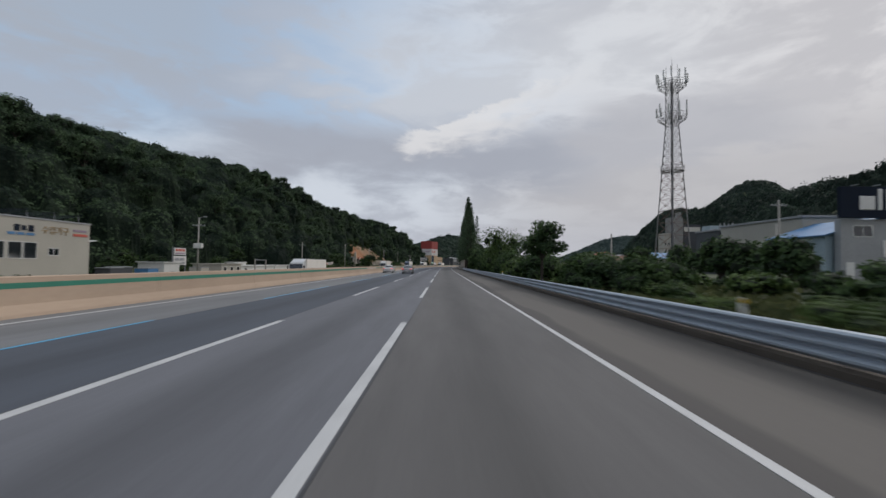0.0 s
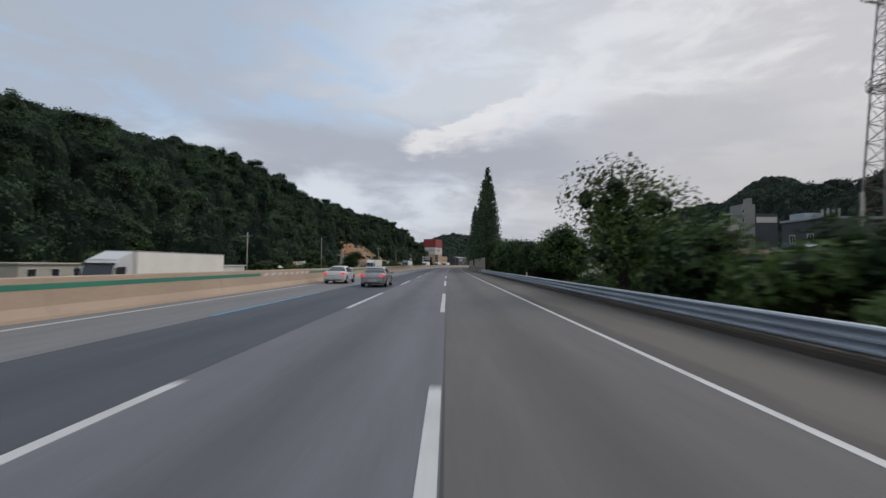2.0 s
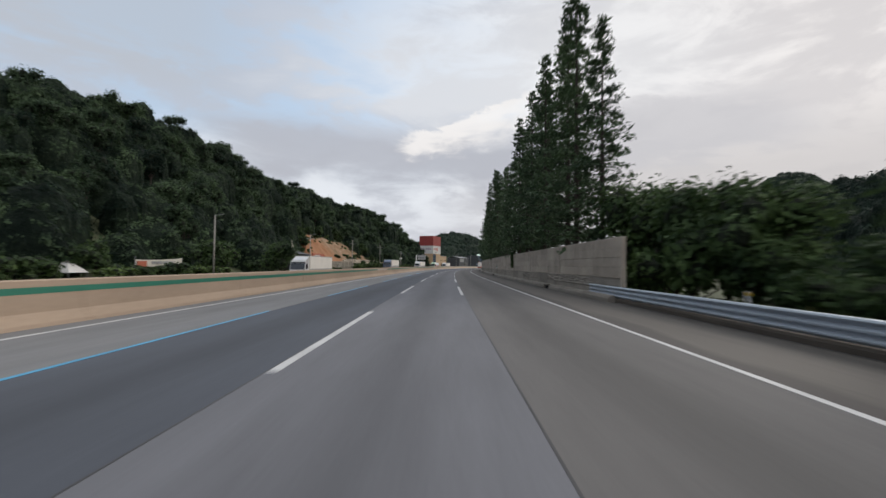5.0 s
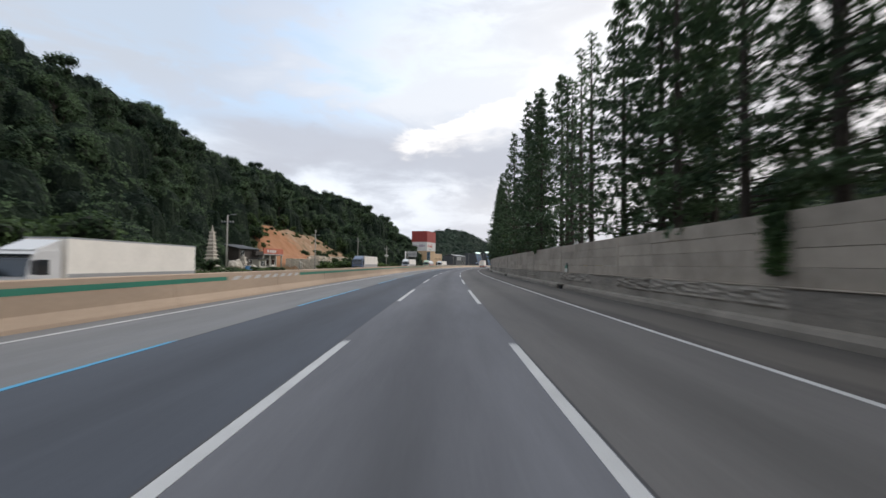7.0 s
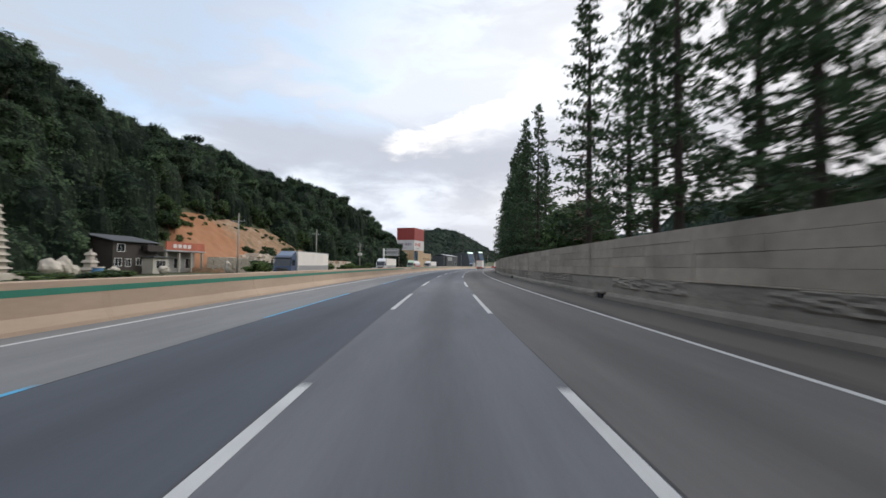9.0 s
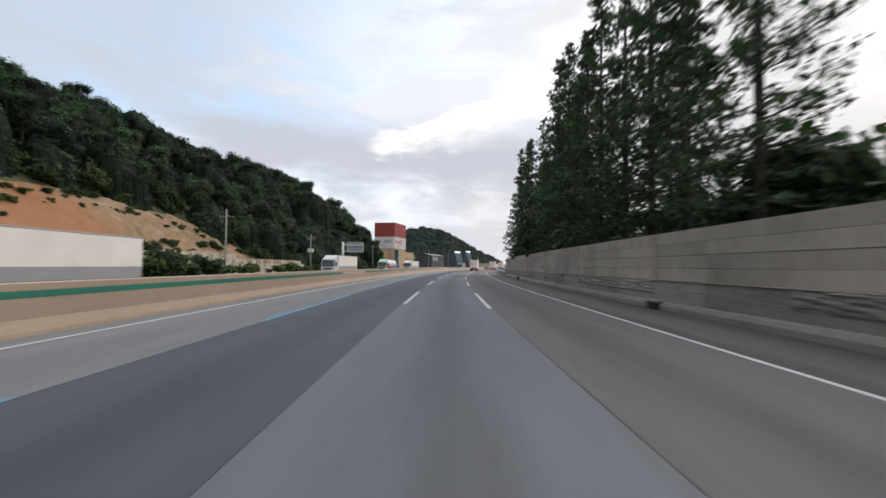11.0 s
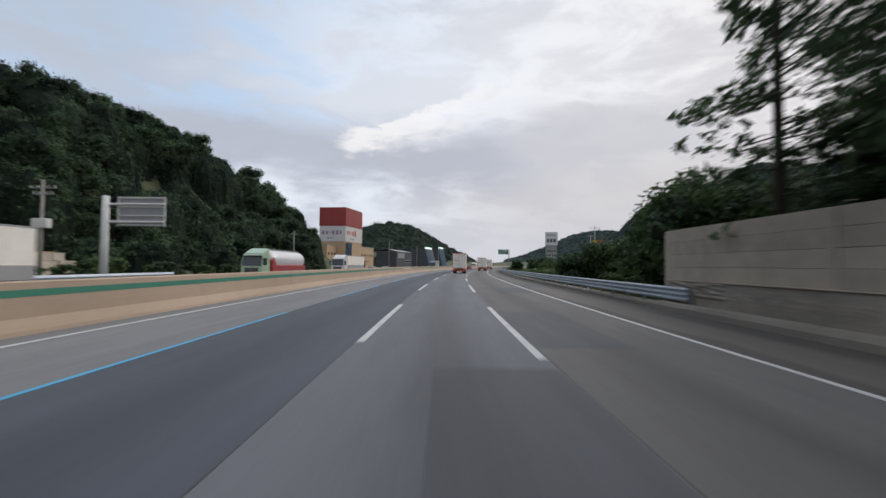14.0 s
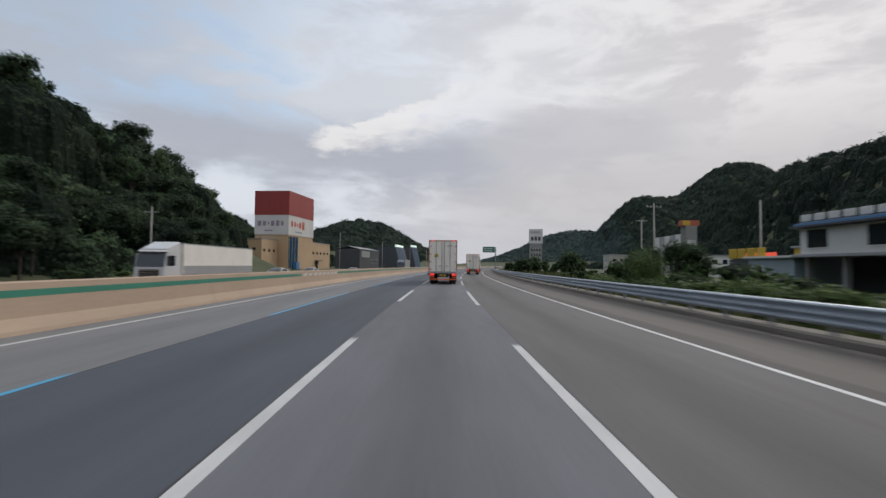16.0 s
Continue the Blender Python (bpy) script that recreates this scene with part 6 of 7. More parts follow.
for z, r, n in ((23.5, 2.4, 0), (35.0, 2.9, 9), (42.2, 2.9, 12)):
    bm = bmesh.new()
    k = 12
    for i in range(k):
        a0, a1 = 2 * math.pi * i / k, 2 * math.pi * (i + 1) / k
        for zz, rr in ((z, r), (z + 1.1, r), (z + 0.55, r)):
            rod((rr * math.cos(a0), rr * math.sin(a0), zz), (rr * math.cos(a1), rr * math.sin(a1), zz), 0.05, None, 4, bm, False)
        rod((r * math.cos(a0), r * math.sin(a0), z), (r * math.cos(a0), r * math.sin(a0), z + 1.1), 0.04, None, 4, bm, False)
        rod((0.8 * math.cos(a0), 0.8 * math.sin(a0), z - 0.1 if n == 0 else z - 1.6), (r * math.cos(a0), r * math.sin(a0), z), 0.05, None, 4, bm, False)
    deck = part("platform", bm, M_LATTICE, mast)
    for i in range(7):
        y = -r * 0.85 + i * r * 1.7 / 6
        w = math.sqrt(max(0.1, r * r - y * y))
        part("deck_bar", box(-w, w, y - 0.05, y + 0.05, z - 0.05, z), M_LATTICE, deck)
    for i in range(n):
        a = 2 * math.pi * i / n + 0.2
        x, y, q = math.cos(a) * (r + 0.15), math.sin(a) * (r + 0.15), (i * 37 % 5) * 0.25
        part("antenna", box(x - 0.16, x + 0.16, y - 0.10, y + 0.10, z + 0.5 + q, z + 2.6 + q, 0.04), M_WHITEWALL, mast, "white panel antenna")
part("lightning_rod", rod((0, 0, TH - 0.5), (0, 0, TH + 4.2), 0.05, 0.02, 6), M_LATTICE, mast)
for i in range(4):
    part("whip", rod((0.8 * (i % 2 * 2 - 1), 0.8 * (i // 2 * 2 - 1), TH - 1), (0.8 * (i % 2 * 2 - 1), 0.8 * (i // 2 * 2 - 1), TH + 2.6), 0.06, 0.04, 6), M_WHITEWALL, mast)


def right(s, d):
    return float(land(s, d))


# sign hall
b = empty("sign_hall", stand(69.6, 64.3, right(69.6, 64.3)) @ Matrix.Scale(1.42, 4), "grey hall under a large navy sign board", "building")
block("wall", b, 0, 22, 0.2, 1.0, -0.5, 7.3, M_GREYMETAL, 0.03)
block("sign_board", b, -0.4, 20, -0.3, 0.15, 7.4, 10.8, M_NAVY, 0.04, "navy board with white letter shapes")
for k in range(5):
    block("lamp_arm", b, 0.8 + 2.4 * k, 0.9 + 2.4 * k, -1.0, -0.2, 10.85, 10.93, M_POST, 0)
for a, w, h in ((2.45, 1.7, 1.5), (3.85, 0.5, 2.3), (4.75, 0.5, 2.3), (6.3, 1.7, 1.5), (8.2, 1.2, 1.9)):
    block("letter", b, a - w / 2, a + w / 2, -0.42, -0.28, 8.25, 8.25 + h, M_WHITECLAD, 0.06)
window(b, "y-", 0.2, 2.4, 6.0, 2.0, 1.1, mull=1)
block("door", b, 0.5, 1.4, 0.13, 0.2, 0.3, 2.6, M_WHITEWALL, 0.01)
block("white_board", b, 4.5, 9.0, 0.08, 0.2, 3.2, 5.0, M_WHITECLAD, 0.01)
b = empty("workshop", stand(83.6, 63.4, right(83.6, 63.4)) @ Matrix.Scale(1.42, 4), "grey workshop with a blue steel roof", "building")
block("wall", b, 0, 12, -8.4, 0, -0.5, 5.6, M_PALEBLUE, 0.03)
gable(b, 0, 12, -8.4, 0, 5.6, 2.0, M_BLUEROOF, 0.4, "y")
gable_end(b, 0, 12, -8.3, 5.6, 1.8, M_PALEBLUE)
for y in (-6.0, -2.6):
    window(b, "x-", 0.0, y, 4.0, 1.5, 0.9, mull=1)
b = empty("warehouse", stand(97.5, 70, right(97.5, 70)), "long pale warehouse with few windows", "building")
block("wall", b, 0, 14, -13, 12, -0.5, 12.2, M_CREAM, 0.03)
block("roof", b, -0.3, 14.3, -13.3, 12.3, 12.2, 12.6, M_GREYMETAL, 0.03)
block("dark_annex", b, -1.0, 0, 4, 11, -0.5, 7.0, M_SLATE, 0.03)
for y in (-9, -3, 3):
    window(b, "x-", 0.0, y, 7.4, 2.0, 1.2)
b = empty("barn", stand(92, 90, right(92, 90)), "grey steel barn with a barrel roof", "building")
part("shell", prism([(4.2 * math.cos(math.pi * k / 14), 10.5 + 3.8 * math.sin(math.pi * k / 14)) for k in range(15)] + [(-4.2, -0.5), (4.2, -0.5)], -6, 8, "y"), M_GREYMETAL, b)
for x in (-1.6, 1.6):
    window(b, "y-", -6.0, x, 10.6, 1.2, 1.0)
b = empty("office", stand(187, 115, right(187, 115)) @ Matrix.Scale(1.9, 4), "dark grey office block with white windows", "building")
block("wall", b, 0, 11, 0, 9, -0.5, 9.4, M_SLATE, 0.05)
block("parapet", b, -0.2, 11.2, -0.2, 9.2, 9.4, 9.8, M_GREYMETAL, 0.03)
block("roof_room", b, 1, 4, 5, 8.4, 9.8, 10.9, M_PALEBLUE, 0.03)
for k in range(4):
    part("vent_pipe", rod((1.0 + 0.9 * k, 1.2, 9.7), (1.0 + 0.9 * k, 1.2, 11.0 + 0.2 * (k % 2)), 0.16, None, 8), M_GREYMETAL, b)
for z in (3.2, 6.4):
    for k in range(2):
        window(b, "x-", 0.0, 2.4 + 4 * k, z, 1.1, 1.3, mull=1)
    for k in range(3):
        window(b, "y-", 0.0, 2.0 + 3.4 * k, z, 1.1, 1.3, mull=1)
b = empty("tower_block", stand(231, 114, right(231, 114)) @ Matrix.Scale(0.88, 4), "narrow grey concrete tower block with dark screen board", "building")
block("wall", b, 0, 6.2, -4, 4, -0.5, 31, M_GREYWALL, 0.05)
block("stair_tower", b, 4.6, 6.2, -2, 2, 31, 34, M_GREYWALL, 0.05)
block("lower_wing", b, -4, 0, -3, 4, -0.5, 22, M_CREAM, 0.03)
block("screen_board", b, 6.6, 16, -3.6, -3.0, 6, 27, M_SLATE, 0.03)
block("bright_banner", b, 6.9, 15.6, -3.8, -3.62, 23, 25.5, M_BANNER, 0.02, "bright cream banner strip")
for z in range(4, 30, 4):
    window(b, "y-", -4.0, 1.0, z, 0.8, 1.5)
for z in range(4, 20, 4):
    for x in (-3.0, -1.2):
        window(b, "y-", -3.0, x, z, 0.8, 1.5)
b = empty("house", stand(118, 42, right(118, 42)), "pale bungalow with a brown tiled roof", "house")
block("wall", b, 0, 9, -6, 6, -0.5, 3.6, M_CREAM, 0.03)
gable(b, 0, 9, -6, 6, 3.6, 1.7, M_TILE, 0.8, "x")
gable_end(b, -5.9, 5.9, 0.05, 3.6, 1.6, M_CREAM, "x")
window(b, "x-", 0.0, -3.4, 1.6, 1.6, 1.5, mull=1)
window(b, "x-", 0.0, 3.6, 1.8, 1.6, 1.2, mull=1)
# solid dark block stands in for the shade below the porch roof
block("porch_shade", b, -2.2, 0, -1.8, 2.2, -0.3, 2.6, M_SLATE, 0.03)
block("porch_roof", b, -2.5, 0.0, -2.2, 2.6, 2.6, 2.8, M_GREYMETAL, 0.02)
b = empty("shed", stand(111, 55, right(111, 55)), "low pale shed with a blue roof", "shed")
block("wall", b, -4, 4, -5, 5, -0.5, 4.6, M_CREAM, 0.03)
gable(b, -4, 4, -5, 5, 4.6, 1.4, M_BLUEROOF, 0.6, "x")
window(b, "y-", -5.0, 0, 2.6, 2.0, 1.2, mull=1)
for s, d, h, m, lab in ((148, 55, 3.4, M_ORANGEROOF, "low shed with an orange roof"), (170, 62, 6.6, M_ORANGEROOF, "tall narrow shed with an orange roof"), (165, 66, 5.6, M_GREYMETAL, "grey corrugated steel shed"), (138, 47, 2.8, M_TILE, "low cabin with a brown tiled roof")):
    b = empty("shed", stand(s, d, right(s, d)), lab, "shed")
    block("wall", b, -3, 3, -4, 4, -0.5, h, M_GREYWALL, 0.03)
    gable(b, -3, 3, -4, 4, h, 1.2, m, 0.5, "y")
    gable_end(b, -3, 3, -3.9, h, 1.1, M_GREYWALL)
    window(b, "y-", -4.0, 0.6, h * 0.5, 1.2, 1.0, mull=1)
    window(b, "x-", -3.0, 0.5, h * 0.5, 1.4, 1.0, mull=1)
# delineators on the rail
for s in (10, 50, 90, 130, 380, 420, 460):
    b = empty("delineator", stand(s, 9.5, 0.2), "small white road delineator post with reflector", "post", group="delineators")
    part("stem", rod((0, 0, 0), (0, 0, 0.85), 0.05, None, 8), M_WHITEWALL, b)
    part("reflector", rod((0, -0.06, 0.78), (0, -0.03, 0.78), 0.06, None, 10), M_YELLOW, b)

# drains in the kerb and marker plates on the wall
for s in (152.5, 197, 232, 271, 312):
    b = empty("drain_hood", stand(s, 8.72, 0.0), "dark drain hole with a broken concrete lip", "drain", group="kerb drains")
    # solid black box stands in for the shade inside the hole
    part("opening", box(-0.09, 0.25, -0.34, 0.34, 0.0, 0.27, 0.03), M_BLACK, b)
    part("lip", box(-0.16, 0.2, -0.5, 0.5, 0.26, 0.40, 0.05), M_KERB, b)
    part("side_stone", box(-0.22, 0.1, 0.36, 0.62, 0.0, 0.34, 0.06), M_KERB, b)
for s in (197.6, 297.6):
    b = empty("marker_plate", stand(s, 9.28, 1.2), "small green and white distance plate on the wall", "sign")
    part("green_panel", box(-0.04, 0.0, -0.3, 0.3, 0.28, 0.52, 0.01), M_SIGNGREEN, b)
    part("white_panel", box(-0.04, 0.0, -0.3, 0.3, 0.0, 0.275, 0.01), M_WHITEWALL, b)
    part("bracket", box(-0.02, 0.06, -0.05, 0.05, -0.1, 0.7), M_POST, b)

# beyond the wall
b = empty("workshop", stand(379, 29, right(379, 29)), "pale blue-grey workshop with a white roof edge", "building")
block("wall", b, 0, 9, -6, 5, -0.5, 4.9, M_PALEBLUE, 0.03)
block("roof", b, -0.8, 9.4, -6.6, 5.6, 4.9, 5.2, M_WHITEWALL, 0.03)
window(b, "x-", 0.0, -2.5, 2.6, 2.2, 1.6, mull=1)
window(b, "x-", 0.0, 2.4, 2.6, 1.4, 1.4)
block("roof_wall", b, 3, 3.3, -6, 5, 5.2, 7.4, M_GREYMETAL, 0.02)
block("sign_panel", b, 2.8, 3.0, 0.4, 3.8, 5.6, 7.0, M_WHITECLAD, 0.02)
b = empty("notice_box", stand(368.5, 12.8, right(368.5, 12.8)), "small white box sign with a green top beside the verge", "sign")
part("post", rod((0, 0, -0.2), (0, 0, 1.0), 0.05, None, 6), M_POST, b)
block("sign_box", b, -0.5, 0.5, -0.18, 0.18, 1.0, 1.6, M_WHITEWALL, 0.02)
block("green_top", b, -0.5, 0.5, -0.18, 0.18, 1.604, 1.85, M_SIGNGREEN, 0.02)
b = empty("restaurant", stand(403, 30, right(403, 30)), "white upper storey on pillars with large dark windows and roof letters", "building")
Z = -right(403, 30)
block("wall", b, 0, 10, -8, 6.0, 2.95 + Z, 5.1 + Z, M_WHITEWALL, 0.04)
block("floor_slab", b, -0.6, 10, -8.2, 6.2, 2.7 + Z, 2.95 + Z, M_GREYMETAL, 0.03)
block("roof", b, -0.6, 10.2, -8.4, 6.4, 5.1 + Z, 5.3 + Z, M_SLATE, 0.03)
block("blue_edge", b, -0.5, 0.0, -8.2, 6.0, 5.304 + Z, 5.5 + Z, M_BLUEROOF, 0.02)
for y in (-6.2, -1.2, 4.2):
    window(b, "x-", 0.0, y, 4.2 + Z, 2.0, 1.45)
for y in (-7.5, -2.5, 2.0, 5.6):
    part("pillar", box(0.2, 0.6, y - 0.2, y + 0.2, -0.5, 2.7 + Z, 0.02), M_GREYWALL, b)
# dark block added in place of the shaded void behind the pillars
block("shaded_room", b, 3.5, 9.5, -7.8, 5.8, -0.5, 2.7 + Z, M_SLATE, 0.02)
block("letter_rail", b, -0.1, 0.0, -7.6, 5.8, 5.5 + Z, 5.62 + Z, M_POST, 0)
for k in range(9):
    block("letter", b, -0.25, -0.1, 4.6 - k * 1.35, 5.6 - k * 1.35, 5.64 + Z, 6.2 + Z, M_WHITECLAD if k < 6 else M_REDINK, 0.04)
b = empty("shed", stand(413, 30, right(413, 30)), "small pale blue shed with a flat white roof", "shed")
block("wall", b, 0, 5, -3, 3, -0.5, 3.6, M_PALEBLUE, 0.02)
block("roof", b, -0.3, 5.3, -3.4, 3.4, 3.6, 3.8, M_WHITEWALL, 0.02)
window(b, "x-", 0.0, 1.4, 2.4, 0.9, 0.9)
b = empty("letter_sign", stand(418, 31, right(418, 31)), "yellow roof letters on a frame", "sign")
block("frame", b, 0, 0.2, -3, 3, -0.3, 3.6, M_SLATE, 0.02)
for k in range(4):
    block("letter", b, -0.15, 0.0, 1.6 - k * 1.5, 2.8 - k * 1.5, 3.65, 4.7, M_YELLOW, 0.05)
b = empty("sign_tower", stand(430, 31, right(430, 31)), "slim advertising tower with a red and yellow head", "sign")
block("shaft", b, -0.7, 0.7, -0.7, 0.7, -0.5, 8.0, M_GREYWALL, 0.03)
block("head", b, -1.1, 1.1, -0.5, 0.5, 8.0, 8.7, M_ORANGEROOF, 0.05, "red and yellow sign head")
block("head_panel", b, -1.05, -0.1, -0.56, -0.5, 8.06, 8.64, M_YELLOW, 0.02)
bars(b, "y-", -0.7, -0.5, 5.8, [(1.0, 0.7)], M_WHITECLAD)
bars(b, "y-", -0.7, -0.5, 4.4, [(1.0, 0.7)], M_WHITECLAD)
b = empty("advert_wall", stand(470, 45, right(470, 45)), "row of tall white and grey advertising panels", "sign")
for k in range(6):
    block("panel", b, 0, 0.3, -8 + 2.7 * k, -5.6 + 2.7 * k, 4.5, 9.4, M_WHITECLAD if k % 2 else M_GREYMETAL, 0.03)
for k in range(3):
    part("post", rod((0.5, -7 + 6 * k, -0.5), (0.5, -7 + 6 * k, 9.0), 0.12, None, 6), M_POST, b)
for s, d, w, h, m, lab in ((525, 72, 12, 6.5, M_WHITEWALL, "small white block among trees"), (560, 66, 14, 7, M_GREYWALL, "pale two-storey building by the fields"), (585, 60, 12, 8, M_CREAM, "cream cottage block by the fields"), (440, 55, 12, 6, M_YELLOW, "low shop with a yellow front")):
    b = empty("building", stand(s, d, right(s, d)), lab, "building")
    block("wall", b, 0, 10, -w / 2, w / 2, -0.5, h, m, 0.03)
    block("roof", b, -0.3, 10.3, -w / 2 - 0.3, w / 2 + 0.3, h, h + 0.35, M_GREYMETAL, 0.03)
    for k in range(3):
        for z in (h * 0.3, h * 0.72):
            window(b, "x-", 0.0, -w / 3 + k * w / 3, z, 1.8, 1.4, mull=1)
            window(b, "y-", -w / 2, 2 + 3 * k, z, 1.4, 1.4)
b = empty("neon_sign", stand(440, 46, right(440, 46)), "low shop front with a lit red sign", "shop")
block("wall", b, 0, 5, -4, 4, -0.5, 4.6, M_SLATE, 0.02)
block("sign_panel", b, -0.2, 0.0, -3.6, 3.6, 4.5, 5.0, G_NEON, 0.02, "lit red sign strip")
b = empty("tower_building", stand(811, 40, right(811, 40)) @ Matrix.Diagonal((0.7, 0.7, 0.9, 1)), "tall narrow tower with a white letter board on top", "building")
block("wall", b, -8, 8, -6, 6, -0.5, 27, M_GREYWALL, 0.05)
block("sign_board", b, -9, 9, -6.5, 6.5, 27, 42, M_WHITECLAD, 0.05, "white board with grey letter shapes")
bars(b, "y-", -6.5, -7, 38.5, [(2.4, 2.4), (2.4, 2.4), (2.4, 2.4), (2.4, 2.4)], M_GREYMETAL, 1.0)
bars(b, "y-", -6.5, -6.5, 32, [(3.4, 4), (3.4, 4), (3.4, 4)], M_SLATE, 1.2)
for k in range(4):
    for z in (5, 10, 15, 20):
        window(b, "y-", -6.0, -5.5 + 3.6 * k, z, 2.2, 2.4)
# ---- vehicles, standing on the road ----
def paint(name, colour, metal=0.0, rough=0.32):
    return material(name, colour, rough, metal, vary=0.10, big=0.7, small=5, bump=0.0, coat=0.6)


M_SILVER = paint("silver-grey car paint", (0.30, 0.31, 0.325), 0.55, 0.30)
M_PEARL = paint("white car paint", (0.62, 0.62, 0.62))
M_REDPAINT = paint("red car paint", (0.35, 0.03, 0.04))
M_DEEPBLUE = paint("blue truck paint", (0.04, 0.07, 0.14))
M_MINT = paint("pale green truck paint", (0.36, 0.50, 0.34))
M_TAPE = material("red-orange painted edge", (0.45, 0.15, 0.085), 0.6, vary=0.35, big=2, small=9)
M_BOXWHITE = material("white truck box sheets", (0.84, 0.80, 0.73), 0.5, vary=0.12, big=0.6, small=4, bump=0.02)
M_BOXGREY = material("grey truck skirt", (0.33, 0.33, 0.33), 0.55, vary=0.15)
M_TYRE = material("tyre rubber", (0.018, 0.018, 0.018), 0.85, vary=0.3, big=3, small=30)
M_RIM = material("bright alloy rim", (0.50, 0.49, 0.47), 0.35, 0.8, vary=0.2)
M_CHROME = material("chrome trim", (0.62, 0.63, 0.64), 0.18, 1.0, vary=0.1)
M_TINT = material("tinted car glass", (0.018, 0.022, 0.028), 0.06, vary=0.15, bump=0.0, spec=0.9)
M_TRIM = material("black plastic trim", (0.02, 0.02, 0.021), 0.6, vary=0.2)
M_PLATE = material("pale number plate", (0.60, 0.60, 0.58), 0.5, vary=0.1)
M_REFLECT = material("red and orange reflector strip", (0.60, 0.12, 0.03), 0.4, vary=0.3, big=3, small=12)
G_TAIL = glow("lit red tail lamp", (0.9, 0.05, 0.04), 0.55)
G_HEAD = glow("lit headlamp", (1.0, 0.88, 0.68), 3.0)


def loft(rings, cap=True):
    """Rings of points joined into a skin."""
    bm = bmesh.new()
    vs = [[bm.verts.new(p) for p in ring] for ring in rings]
    k = len(rings[0])
    for a, b in zip(vs, vs[1:]):
        for i in range(k):
            try:
                bm.faces.new((a[i], a[(i + 1) % k], b[(i + 1) % k], b[i]))
            except ValueError:
                pass
    if cap:
        bm.faces.new(vs[0][::-1])
        bm.faces.new(vs[-1])
    return bm


def lathe(profile, n=24, axis="x"):
    """A profile of (radius, across) turned about an axle."""
    bm = bmesh.new()
    rings = []
    for i in range(n):
        a = 2 * math.pi * i / n
        rings.append([bm.verts.new((x, r * math.cos(a), r * math.sin(a))) for r, x in profile])
    for i in range(n):
        A, B = rings[i], rings[(i + 1) % n]
        for j in range(len(profile) - 1):
            bm.faces.new((A[j], A[j + 1], B[j + 1], B[j]))
    return bm


def wheel(parent, x, y, r, w, side, mat=None, spokes=10, name="wheel"):
    """Tyre with a spoked rim; side is 1 on the right."""
    t = part(name, lathe([(r * 0.62, -w / 2), (r * 0.9, -w / 2), (r * 0.985, -w * 0.38), (r, -w * 0.2), (r, w * 0.2), (r * 0.985, w * 0.38), (r * 0.9, w / 2), (r * 0.62, w / 2), (r * 0.62, -w / 2)]), M_TYRE, parent, smooth=True)
    t.matrix_local = Matrix.Translation((x, y, r))
    o = side * w / 2
    bm = lathe([(r * 0.64, o * 0.2), (r * 0.65, o * 0.98), (r * 0.60, o * 1.0), (r * 0.57, o * 0.8)])
    for k in range(spokes):
        a = 2 * math.pi * k / spokes
        d = Vector((0, math.cos(a), math.sin(a)))
        rod(Vector((o * 0.86, 0, 0)) + d * r * 0.08, Vector((o * 0.9, 0, 0)) + d * r * 0.6, r * 0.05, r * 0.035, 5, bm)
    rod((o * 0.6, 0, 0), (o * 0.98, 0, 0), r * 0.15, r * 0.12, 10, bm)
    part("rim", bm, mat or M_RIM, t, smooth=False)
    # black disc paints the shade behind the spokes
    part("brake_shade", rod((o * 0.1, 0, 0), (o * 0.3, 0, 0), r * 0.62, None, 20), M_BLACK, t)
    return t


